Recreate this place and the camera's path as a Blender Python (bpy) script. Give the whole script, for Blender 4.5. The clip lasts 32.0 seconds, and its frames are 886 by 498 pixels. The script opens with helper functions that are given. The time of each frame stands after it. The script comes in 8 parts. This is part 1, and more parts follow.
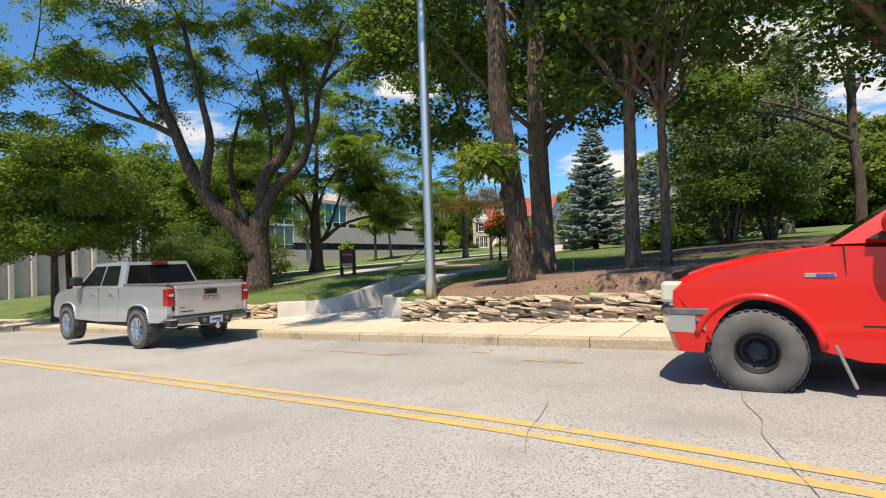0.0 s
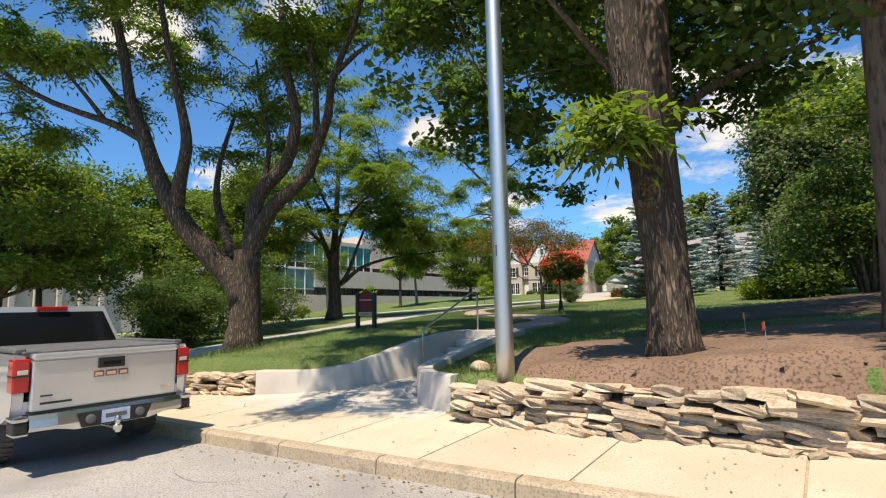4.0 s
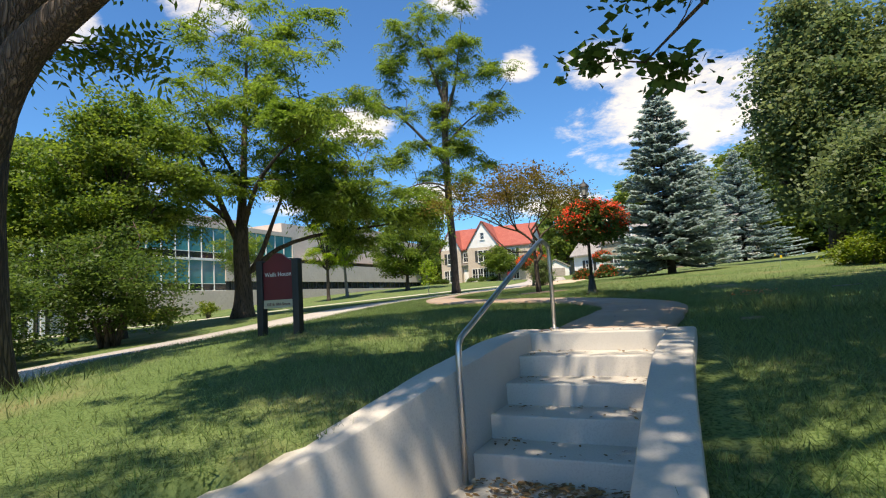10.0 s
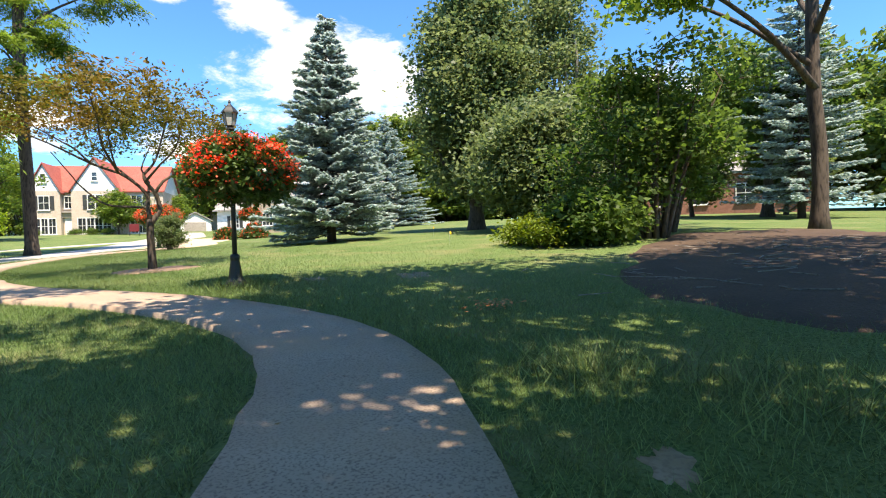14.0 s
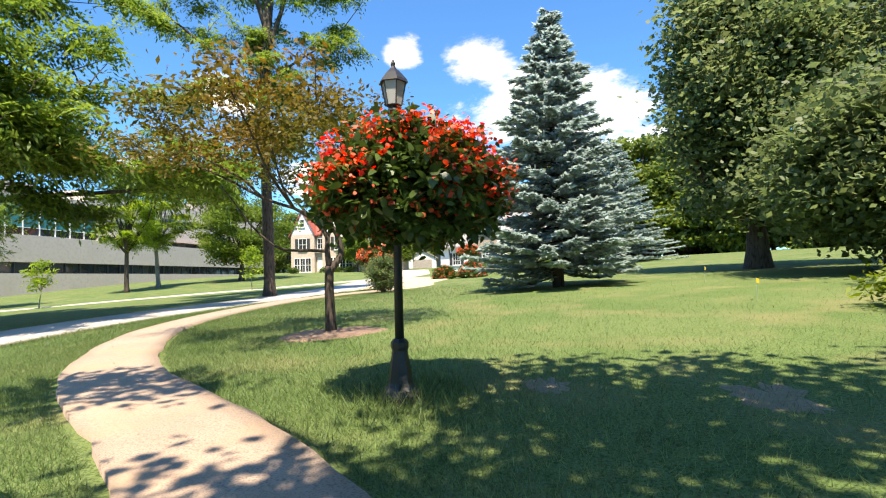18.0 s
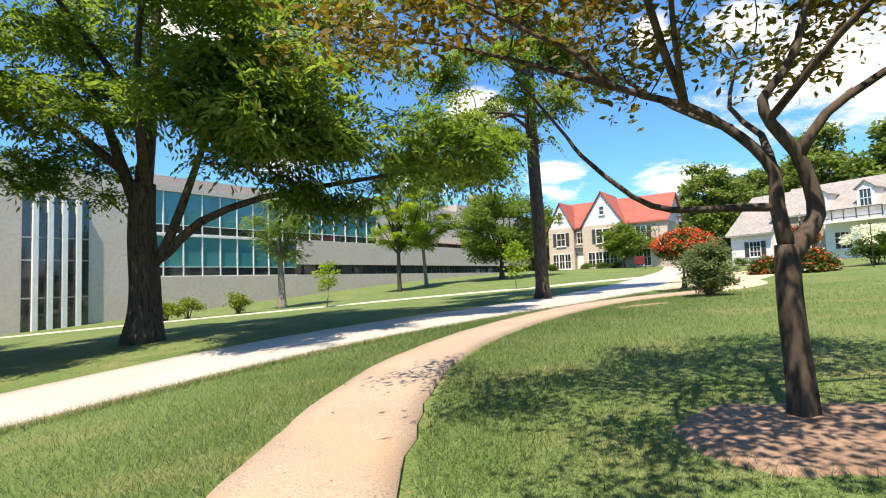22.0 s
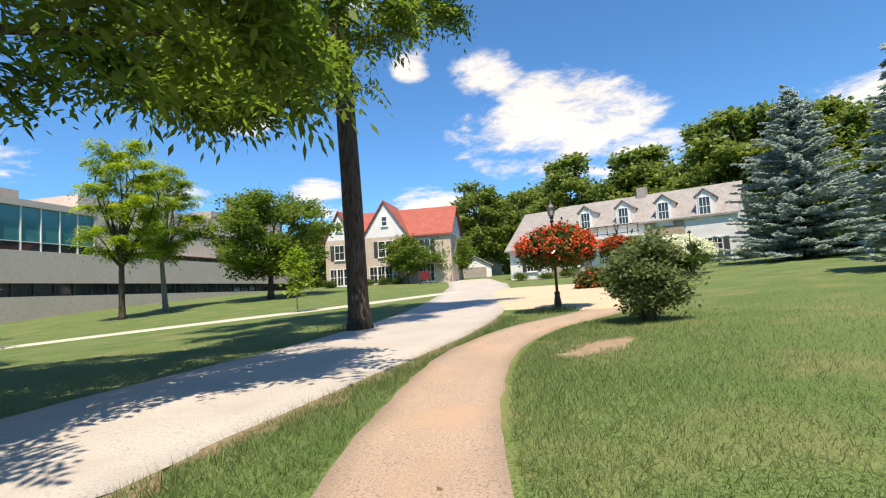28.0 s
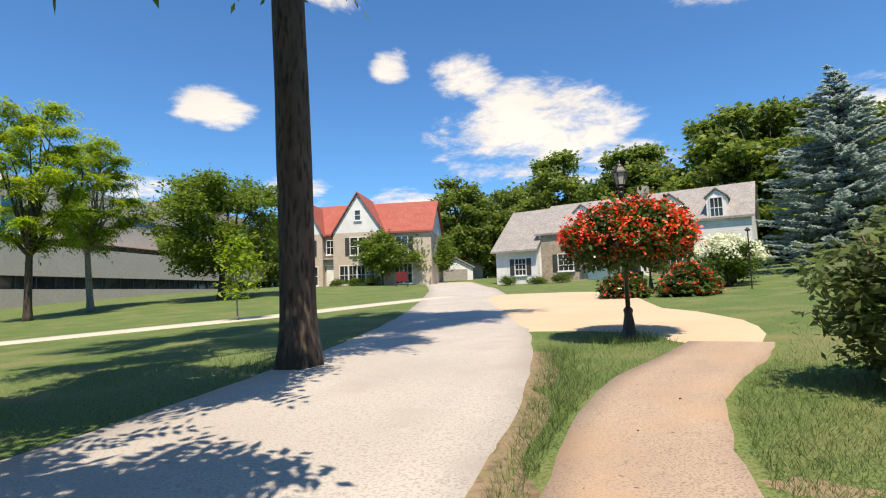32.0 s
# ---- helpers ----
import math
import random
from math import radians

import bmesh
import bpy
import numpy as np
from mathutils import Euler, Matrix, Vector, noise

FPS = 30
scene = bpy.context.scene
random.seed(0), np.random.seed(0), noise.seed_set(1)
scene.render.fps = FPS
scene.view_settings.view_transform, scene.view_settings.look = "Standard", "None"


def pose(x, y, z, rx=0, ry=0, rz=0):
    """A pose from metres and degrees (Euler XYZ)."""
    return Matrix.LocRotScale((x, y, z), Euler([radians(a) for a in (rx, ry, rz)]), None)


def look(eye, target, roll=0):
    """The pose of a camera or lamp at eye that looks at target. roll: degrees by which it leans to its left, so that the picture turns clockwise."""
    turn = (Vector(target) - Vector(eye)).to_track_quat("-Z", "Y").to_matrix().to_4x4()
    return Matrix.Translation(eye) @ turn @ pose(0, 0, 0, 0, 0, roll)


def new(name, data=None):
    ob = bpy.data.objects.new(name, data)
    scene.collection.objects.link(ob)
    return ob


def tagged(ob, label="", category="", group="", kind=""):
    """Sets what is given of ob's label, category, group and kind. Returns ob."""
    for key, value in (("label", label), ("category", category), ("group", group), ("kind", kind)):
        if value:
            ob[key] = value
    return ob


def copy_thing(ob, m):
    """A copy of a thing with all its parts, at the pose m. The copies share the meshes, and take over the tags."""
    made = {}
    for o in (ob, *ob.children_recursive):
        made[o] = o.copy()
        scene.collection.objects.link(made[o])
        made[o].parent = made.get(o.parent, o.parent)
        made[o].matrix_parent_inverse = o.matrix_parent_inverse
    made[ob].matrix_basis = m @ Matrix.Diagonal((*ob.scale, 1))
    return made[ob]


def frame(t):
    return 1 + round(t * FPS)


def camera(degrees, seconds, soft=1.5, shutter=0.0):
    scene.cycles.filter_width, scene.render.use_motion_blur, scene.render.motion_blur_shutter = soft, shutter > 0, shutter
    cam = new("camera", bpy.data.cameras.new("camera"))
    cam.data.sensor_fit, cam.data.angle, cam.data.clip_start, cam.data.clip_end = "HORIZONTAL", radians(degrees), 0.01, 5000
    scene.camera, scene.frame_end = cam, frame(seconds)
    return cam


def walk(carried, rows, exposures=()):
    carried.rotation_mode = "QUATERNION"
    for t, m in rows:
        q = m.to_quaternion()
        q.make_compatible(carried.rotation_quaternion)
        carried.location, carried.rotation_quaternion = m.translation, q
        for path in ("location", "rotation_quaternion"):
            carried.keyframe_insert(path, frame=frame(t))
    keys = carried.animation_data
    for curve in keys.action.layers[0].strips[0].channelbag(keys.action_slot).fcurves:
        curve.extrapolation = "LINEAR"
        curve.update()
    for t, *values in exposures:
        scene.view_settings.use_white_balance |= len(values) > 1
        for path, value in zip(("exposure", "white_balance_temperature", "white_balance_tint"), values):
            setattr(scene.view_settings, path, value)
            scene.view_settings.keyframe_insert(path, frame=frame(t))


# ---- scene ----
cam = camera(80.6, 32.0, 1.15)
GROW = 1.06                                                   # the plan below is drawn a little small: steps and pickups give the true size
METRES, EYE, TILT, LEAN, TURN = 41.0 * GROW, 1.3 * GROW, 0.0, 0.0, 0.0
ROWS = [
    (0.0, 0.0, 0.0, 0.0, 0.05, 1.29, 2.01),
    (0.5, -0.0017, 0.0164, 0.001, -3.43, 3.96, 0.76),
    (1.0, -0.0032, 0.0328, 0.001, -5.08, 4.12, 1.12),
    (1.5, -0.0057, 0.0489, 0.0014, -3.51, 4.22, 1.68),
    (2.0, -0.0074, 0.0652, 0.0017, -1.95, 4.98, 1.89),
    (2.5, -0.0103, 0.0806, 0.0021, -0.01, 6.39, 1.31),
    (4.5, -0.0223, 0.1404, 0.001, 4.2, 6.53, 1.18),
    (5.0, -0.0262, 0.1562, -0.0001, 6.66, 6.28, 0.63),
    (5.5, -0.0307, 0.1706, -0.0005, 8.16, 6.11, 0.25),
    (6.0, -0.0338, 0.1854, -0.0013, 8.34, 6.59, 0.58),
    (6.5, -0.0379, 0.2002, -0.0017, 8.6, 7.26, 0.7),
    (7.0, -0.0406, 0.2157, -0.0029, 8.68, 6.35, 1.31),
    (7.5, -0.0437, 0.2304, -0.0035, 8.43, 6.55, 1.4),
    (8.0, -0.0459, 0.2457, -0.004, 6.2, 6.06, 1.0),
    (8.5, -0.05, 0.2608, -0.0056, 3.87, 1.65, 0.25),
    (9.0, -0.0507, 0.2768, -0.0026, 1.73, 0.26, 0.66),
    (9.5, -0.0525, 0.292, -0.0023, -1.11, 3.5, 2.15),
    (10.0, -0.0516, 0.3076, -0.0019, -5.37, 5.35, 3.32),
    (10.5, -0.0512, 0.3227, -0.0027, -10.75, 2.68, 2.76),
    (11.0, -0.0473, 0.3393, -0.0021, -16.84, 2.46, 2.48),
    (11.5, -0.0435, 0.3557, -0.0010, -23.92, 2.77, 3.1),
    (12.0, -0.036, 0.3706, -0.0009, -31.24, 1.35, 2.31),
    (12.5, -0.0277, 0.3852, 0.0000, -37.14, 1.11, 2.64),
    (13.0, -0.0196, 0.3967, 0.0040, -37.67, 0.68, 2.52),
    (13.5, -0.0143, 0.4046, 0.0073, -42.47, -1.17, 1.99),
    (15.5, 0.0078, 0.4346, 0.0176, -42.91, -1.12, 1.15),
    (16.0, 0.0169, 0.446, 0.0178, -40.96, 1.53, 1.48),
    (16.5, 0.0239, 0.4596, 0.0185, -37.46, 4.32, 1.55),
    (17.0, 0.0315, 0.4736, 0.0183, -32.16, 4.33, 1.47),
    (17.5, 0.0358, 0.4894, 0.0184, -25.62, 3.27, 1.54),
    (18.0, 0.0398, 0.5054, 0.0187, -19.17, 3.23, 1.67),
    (18.5, 0.0408, 0.522, 0.0196, -13.48, 4.37, 1.42),
    (19.0, 0.0422, 0.539, 0.0198, -9.21, 5.73, 1.9),
    (19.5, 0.0409, 0.5555, 0.0202, -4.74, 4.51, 1.61),
    (20.0, 0.0394, 0.5718, 0.0203, -1.27, 4.15, 1.37),
    (20.5, 0.0353, 0.5881, 0.0207, 2.04, 4.28, 1.42),
    (21.0, 0.032, 0.6047, 0.0209, 4.83, 4.22, 1.79),
    (21.5, 0.0271, 0.6205, 0.0209, 6.68, 3.29, 1.99),
    (22.0, 0.0229, 0.6378, 0.0211, 7.78, 3.84, 2.16),
    (22.5, 0.0179, 0.6541, 0.021, 8.39, 4.4, 2.23),
    (23.0, 0.0142, 0.6712, 0.0212, 8.87, 4.21, 1.99),
    (23.5, 0.0091, 0.689, 0.0214, 9.33, 4.6, 1.79),
    (24.0, 0.0049, 0.7047, 0.0222, 9.81, 5.89, 1.02),
    (24.5, 0.0009, 0.7203, 0.0222, 9.49, 5.21, 1.32),
    (25.0, -0.0028, 0.736, 0.0225, 6.47, 4.97, 1.8),
    (25.5, -0.0044, 0.752, 0.0228, 1.53, 4.83, 1.97),
    (26.0, -0.0056, 0.768, 0.0231, -3.67, 3.66, 1.63),
    (26.5, -0.0052, 0.7839, 0.0235, -8.07, 3.37, 1.99),
    (28.5, 0.0043, 0.8441, 0.0248, -18.97, 4.84, 3.12),
    (29.0, 0.0071, 0.8602, 0.0255, -19.19, 4.91, 2.5),
    (29.5, 0.011, 0.8763, 0.0256, -19.42, 4.65, 2.01),
    (30.0, 0.0128, 0.893, 0.0264, -18.79, 4.66, 1.94),
    (30.5, 0.0174, 0.9092, 0.0265, -20.28, 4.04, 1.81),
    (31.0, 0.0218, 0.9252, 0.0269, -22.18, 3.68, 2.15),
    (31.5, 0.0278, 0.9404, 0.0276, -23.17, 4.34, 2.38),
    (32.0, 0.0319, 0.9562, 0.0281, -20.61, 4.66, 1.9),
]
walk(cam, [(t, pose(0, 0, EYE, TILT, LEAN, TURN) @ pose(METRES * x, METRES * y, METRES * z, 90 + pitch, roll, yaw)) for t, x, y, z, yaw, pitch, roll in ROWS], [(0.0, 0.35, 7600, 12), (6.0, 0.36, 7600, 12), (9.0, 0.36, 7600, 12), (11.0, 0.85, 7600, 12), (13.0, 1.18, 7600, 12), (16.0, 1.16, 7600, 12), (19.0, 1.10, 7600, 12), (22.0, 0.88, 7600, 12), (25.0, 0.60, 7600, 12), (29.0, 0.48, 7600, 12), (32.0, 0.38, 7600, 12)])

# ---- sky, sun ----
SUN_TO = Vector((-0.12, -0.42, 0.90)).normalized()
sun_data = bpy.data.lights.new("sun", "SUN")
sun_data.energy, sun_data.angle, sun_data.color = 5.0, radians(0.53), (1.0, 0.94, 0.84)
sun = new("sun", sun_data)
sun.matrix_world = look(SUN_TO * 200, (0, 0, 0))

world = bpy.data.worlds.new("sky")
scene.world = world
world.use_nodes = True
wn, wl = world.node_tree.nodes, world.node_tree.links
wn.clear()


def wnode(kind, **sets):
    n = wn.new(kind)
    for k, v in sets.items():
        n.inputs[k].default_value = v
    return n


sky = wn.new("ShaderNodeTexSky")
sky.sky_type, sky.sun_disc = "NISHITA", False
sky.sun_elevation = math.asin(SUN_TO.z)
sky.sun_rotation = math.atan2(SUN_TO.x, SUN_TO.y)
sky.air_density, sky.dust_density, sky.ozone_density = 1.0, 0.3, 2.5
# fair-weather clouds, laid on a flat layer overhead
wco = wn.new("ShaderNodeTexCoord")
sep = wn.new("ShaderNodeSeparateXYZ")
wl.new(wco.outputs["Generated"], sep.inputs[0])
lift = wn.new("ShaderNodeMath"); lift.operation = "MAXIMUM"; lift.inputs[1].default_value = 0.0
wl.new(sep.outputs["Z"], lift.inputs[0])
off = wn.new("ShaderNodeMath"); off.operation = "ADD"; off.inputs[1].default_value = 0.16
wl.new(lift.outputs[0], off.inputs[0])
flat = []
for axis in ("X", "Y"):
    dv = wn.new("ShaderNodeMath"); dv.operation = "DIVIDE"
    wl.new(sep.outputs[axis], dv.inputs[0]); wl.new(off.outputs[0], dv.inputs[1])
    flat.append(dv)
comb = wn.new("ShaderNodeCombineXYZ")
wl.new(flat[0].outputs[0], comb.inputs[0]); wl.new(flat[1].outputs[0], comb.inputs[1])
comb.inputs[2].default_value = 3.7
cn = wn.new("ShaderNodeTexNoise")
cn.inputs["Scale"].default_value, cn.inputs["Detail"].default_value, cn.inputs["Roughness"].default_value = 1.35, 8.0, 0.55
cn.inputs["Distortion"].default_value = 0.25
wl.new(comb.outputs[0], cn.inputs["Vector"])
# the cumulus heaps that stand over the place: azimuth, height, half width, half height in degrees
CLOUDS = [(31, 17, 12, 6, 1.0), (40, 12, 7, 4, 0.8), (24, 22.5, 5, 3.5, 0.85), (15.5, 24, 2.6, 2.2, 0.8), (-3, 19, 4.5, 2.6, 0.9), (-19, 29, 6, 4, 0.85), (9, 31, 6, 3.5, 0.8),
          (-10, 11, 5, 2.2, 0.75), (-33, 26, 7, 4, 0.8), (-24, 13, 6, 3, 0.7), (52, 30, 9, 5, 0.9), (5, 10.5, 5, 2.4, 0.8), (62, 14, 9, 4, 0.9), (-60, 25, 14, 8, 0.9), (18, 9.5, 8, 2.2, 0.8)]


def wmath(op, a, b=None):
    n = wn.new("ShaderNodeMath")
    n.operation = op
    for i, v in enumerate((a, b)):
        if v is None:
            continue
        if isinstance(v, (int, float)):
            n.inputs[i].default_value = v
        else:
            wl.new(v, n.inputs[i])
    return n.outputs[0]


azi = wmath("ARCTAN2", sep.outputs["X"], sep.outputs["Y"])
ele = wmath("ARCSINE", sep.outputs["Z"])
heap = None
for ca_, ce_, wa_, we_, k_ in CLOUDS:
    qa = wmath("DIVIDE", wmath("SUBTRACT", azi, radians(ca_)), radians(wa_))
    qe = wmath("DIVIDE", wmath("SUBTRACT", ele, radians(ce_)), radians(we_))
    v_ = wmath("SUBTRACT", k_, wmath("ADD", wmath("MULTIPLY", qa, qa), wmath("MULTIPLY", qe, qe)))
    heap = v_ if heap is None else wmath("MAXIMUM", heap, v_)
heap = wmath("MAXIMUM", heap, -0.7)
cn.inputs["Scale"].default_value, cn.inputs["Roughness"].default_value = 3.2, 0.66
field = wmath("ADD", wmath("MULTIPLY", heap, 0.30), cn.outputs["Fac"])
cr = wn.new("ShaderNodeMapRange"); cr.interpolation_type = "SMOOTHSTEP"
cr.inputs["From Min"].default_value, cr.inputs["From Max"].default_value = 0.54, 0.78
wl.new(field, cr.inputs["Value"])
cn2 = wn.new("ShaderNodeTexNoise"); cn2.inputs["Scale"].default_value = 3.0; cn2.inputs["Detail"].default_value = 5
wl.new(comb.outputs[0], cn2.inputs["Vector"])
shade = wn.new("ShaderNodeMix"); shade.data_type = "RGBA"
shade.inputs["A"].default_value, shade.inputs["B"].default_value = (7.5, 7.7, 8.2, 1), (11.5, 11.4, 11.2, 1)
wl.new(cn2.outputs["Fac"], shade.inputs["Factor"])
tint = wn.new("ShaderNodeMix"); tint.data_type = "RGBA"; tint.blend_type = "MULTIPLY"
tint.inputs["Factor"].default_value = 1.0; tint.inputs["B"].default_value = (0.63, 1.30, 1.92, 1)
wl.new(sky.outputs[0], tint.inputs["A"])
mixc = wn.new("ShaderNodeMix"); mixc.data_type = "RGBA"
wl.new(cr.outputs[0], mixc.inputs["Factor"]); wl.new(tint.outputs["Result"], mixc.inputs["A"]); wl.new(shade.outputs["Result"], mixc.inputs["B"])
bg = wn.new("ShaderNodeBackground"); bg.inputs["Strength"].default_value = 0.08
wl.new(mixc.outputs["Result"], bg.inputs["Color"])
wout = wn.new("ShaderNodeOutputWorld")
wl.new(bg.outputs[0], wout.inputs["Surface"])

# ---- materials ----
def mat(name, base, rough=0.8, metal=0.0, var=None, scale=3.0, bump=0.0, bump_scale=40.0, fine=None, fine_scale=60.0,
        island=0.0, spec=0.5, trans=0.0, coat=0.0, stretch=(1, 1, 1), obj=0.0, stain=None, stain_scale=0.6, stain_at=(0.55, 0.7)):
    """A Principled material: base colour varied by a broad and a fine noise, stains, and relief."""
    m = bpy.data.materials.new(name)
    m.use_nodes = True
    nt = m.node_tree
    N, L = nt.nodes, nt.links
    p = N["Principled BSDF"]
    p.inputs["Roughness"].default_value, p.inputs["Metallic"].default_value = rough, metal
    p.inputs["Specular IOR Level"].default_value = spec
    if coat:
        p.inputs["Coat Weight"].default_value = coat
        p.inputs["Coat Roughness"].default_value = 0.05
    co = N.new("ShaderNodeTexCoord")
    mp = N.new("ShaderNodeMapping")
    mp.inputs["Scale"].default_value = stretch
    L.new(co.outputs["Object"], mp.inputs["Vector"])
    col = N.new("ShaderNodeRGB")
    col.outputs[0].default_value = (*base, 1)
    last = col.outputs[0]

    def noise_mix(last, other, sc, lo, hi, detail=6):
        t = N.new("ShaderNodeTexNoise")
        t.inputs["Scale"].default_value, t.inputs["Detail"].default_value = sc, detail
        L.new(mp.outputs[0], t.inputs["Vector"])
        r = N.new("ShaderNodeMapRange")
        r.inputs["From Min"].default_value, r.inputs["From Max"].default_value = lo, hi
        L.new(t.outputs["Fac"], r.inputs["Value"])
        x = N.new("ShaderNodeMix")
        x.data_type = "RGBA"
        L.new(r.outputs[0], x.inputs["Factor"])
        L.new(last, x.inputs["A"])
        x.inputs["B"].default_value = (*other, 1)
        return x.outputs["Result"]

    if var:
        last = noise_mix(last, var, scale, 0.35, 0.65)
    if fine:
        last = noise_mix(last, fine, fine_scale, 0.48, 0.66, 3)
    if stain:
        last = noise_mix(last, stain, stain_scale, *stain_at)
    if island or obj:
        g = N.new("ShaderNodeNewGeometry") if island else N.new("ShaderNodeObjectInfo")
        r = N.new("ShaderNodeMapRange")
        amount = island or obj
        r.inputs["To Min"].default_value, r.inputs["To Max"].default_value = 1 - amount, 1 + amount
        L.new(g.outputs["Random Per Island" if island else "Random"], r.inputs["Value"])
        x = N.new("ShaderNodeHueSaturation")
        L.new(r.outputs[0], x.inputs["Value"])
        L.new(last, x.inputs["Color"])
        last = x.outputs[0]
    L.new(last, p.inputs["Base Color"])
    if bump:
        t = N.new("ShaderNodeTexNoise")
        t.inputs["Scale"].default_value, t.inputs["Detail"].default_value = bump_scale, 5
        L.new(mp.outputs[0], t.inputs["Vector"])
        b = N.new("ShaderNodeBump")
        b.inputs["Strength"].default_value, b.inputs["Distance"].default_value = min(1, bump * 10), bump
        L.new(t.outputs["Fac"], b.inputs["Height"])
        L.new(b.outputs[0], p.inputs["Normal"])
    if trans:
        # thin leaves let some light through
        tr = N.new("ShaderNodeBsdfTranslucent")
        br = N.new("ShaderNodeHueSaturation")
        br.inputs["Value"].default_value, br.inputs["Saturation"].default_value = 1.55, 1.08
        br.inputs["Hue"].default_value = 0.487
        L.new(last, br.inputs["Color"])
        L.new(br.outputs[0], tr.inputs["Color"])
        mx = N.new("ShaderNodeMixShader")
        mx.inputs[0].default_value = trans
        L.new(p.outputs[0], mx.inputs[1])
        L.new(tr.outputs[0], mx.inputs[2])
        L.new(mx.outputs[0], N["Material Output"].inputs["Surface"])
    return m


def furrowed(name, ridge, ridge2, groove):
    """Bark of long flat ridges with deep dark furrows between them."""
    m = mat(name, ridge, 0.95, var=ridge2, scale=1.6)
    nt = m.node_tree
    N, L = nt.nodes, nt.links
    p = N["Principled BSDF"]
    co, mp = N.new("ShaderNodeTexCoord"), N.new("ShaderNodeMapping")
    mp.inputs["Scale"].default_value = (21, 21, 2.9)
    L.new(co.outputs["Object"], mp.inputs["Vector"])
    wob = N.new("ShaderNodeTexNoise")
    wob.inputs["Scale"].default_value = 1.1
    L.new(mp.outputs[0], wob.inputs["Vector"])
    add = N.new("ShaderNodeVectorMath")
    add.operation = "MULTIPLY_ADD"
    add.inputs[1].default_value = (1.7, 1.7, 1.2)
    L.new(wob.outputs["Color"], add.inputs[0])
    L.new(mp.outputs[0], add.inputs[2])
    v = N.new("ShaderNodeTexVoronoi")
    v.feature = "DISTANCE_TO_EDGE"
    v.inputs["Scale"].default_value = 1.0
    L.new(add.outputs[0], v.inputs["Vector"])
    r = N.new("ShaderNodeMapRange")
    r.interpolation_type = "SMOOTHSTEP"
    r.inputs["From Min"].default_value, r.inputs["From Max"].default_value = 0.0, 0.36
    L.new(v.outputs["Distance"], r.inputs["Value"])
    x = N.new("ShaderNodeMix")
    x.data_type = "RGBA"
    L.new(r.outputs[0], x.inputs["Factor"])
    x.inputs["A"].default_value = (*groove, 1)
    L.new(p.inputs["Base Color"].links[0].from_socket, x.inputs["B"])
    L.new(x.outputs["Result"], p.inputs["Base Color"])
    fine = N.new("ShaderNodeTexNoise")
    fine.inputs["Scale"].default_value, fine.inputs["Detail"].default_value = 2.5, 6
    L.new(mp.outputs[0], fine.inputs["Vector"])
    h = N.new("ShaderNodeMath")
    h.operation = "MULTIPLY_ADD"
    L.new(fine.outputs["Fac"], h.inputs[0])
    h.inputs[1].default_value = 0.5
    L.new(r.outputs[0], h.inputs[2])
    b = N.new("ShaderNodeBump")
    b.inputs["Strength"].default_value, b.inputs["Distance"].default_value = 1.0, 0.03
    L.new(h.outputs[0], b.inputs["Height"])
    L.new(b.outputs[0], p.inputs["Normal"])
    return m


M_GRASS = mat("lawn_grass", (0.108, 0.168, 0.05), 0.9, var=(0.155, 0.206, 0.072), scale=0.5, fine=(0.046, 0.08, 0.018), fine_scale=48, bump=0.06, bump_scale=30, stain=(0.20, 0.195, 0.085), stain_scale=0.9, stain_at=(0.5, 0.75), spec=0.2)
M_BLADE = mat("grass_blade", (0.105, 0.17, 0.05), 0.5, island=0.6, var=(0.165, 0.218, 0.08), scale=0.6, trans=0.42, spec=0.4)
M_ASPHALT = mat("old_asphalt", (0.33, 0.312, 0.29), 0.92, var=(0.42, 0.402, 0.375), scale=0.35, fine=(0.17, 0.16, 0.147), fine_scale=62, bump=0.013, bump_scale=100, stain=(0.25, 0.237, 0.22), stain_scale=0.8, stain_at=(0.52, 0.75))
M_YELLOW = mat("road_paint_yellow", (0.62, 0.40, 0.09), 0.85, var=(0.55, 0.35, 0.10), scale=2.0, fine=(0.40, 0.31, 0.18), fine_scale=40, stain=(0.33, 0.29, 0.24), stain_scale=7, stain_at=(0.48, 0.72))
M_PAVE = mat("pavement_concrete", (0.52, 0.44, 0.33), 0.9, var=(0.60, 0.52, 0.40), scale=0.8, fine=(0.44, 0.37, 0.27), fine_scale=70, bump=0.003, bump_scale=120, stain=(0.40, 0.31, 0.21), stain_scale=1.4, stain_at=(0.6, 0.85), obj=0.05)
M_KERB = mat("kerb_concrete", (0.40, 0.32, 0.22), 0.92, var=(0.47, 0.38, 0.27), scale=1.5, fine=(0.27, 0.21, 0.14), fine_scale=45, bump=0.008, bump_scale=50, stain=(0.25, 0.2, 0.14), stain_scale=3)
M_WALLC = mat("cast_concrete", (0.50, 0.465, 0.41), 0.85, var=(0.55, 0.515, 0.46), scale=1.2, fine=(0.475, 0.44, 0.388), fine_scale=80, bump=0.0015, bump_scale=120, stain=(0.42, 0.38, 0.33), stain_scale=1.3, stain_at=(0.55, 0.8))
M_AGG = mat("exposed_aggregate", (0.37, 0.275, 0.205), 0.9, var=(0.43, 0.325, 0.245), scale=1.1, fine=(0.21, 0.155, 0.12), fine_scale=75, bump=0.011, bump_scale=110, stain=(0.43, 0.285, 0.185), stain_scale=1.2, stain_at=(0.5, 0.8))
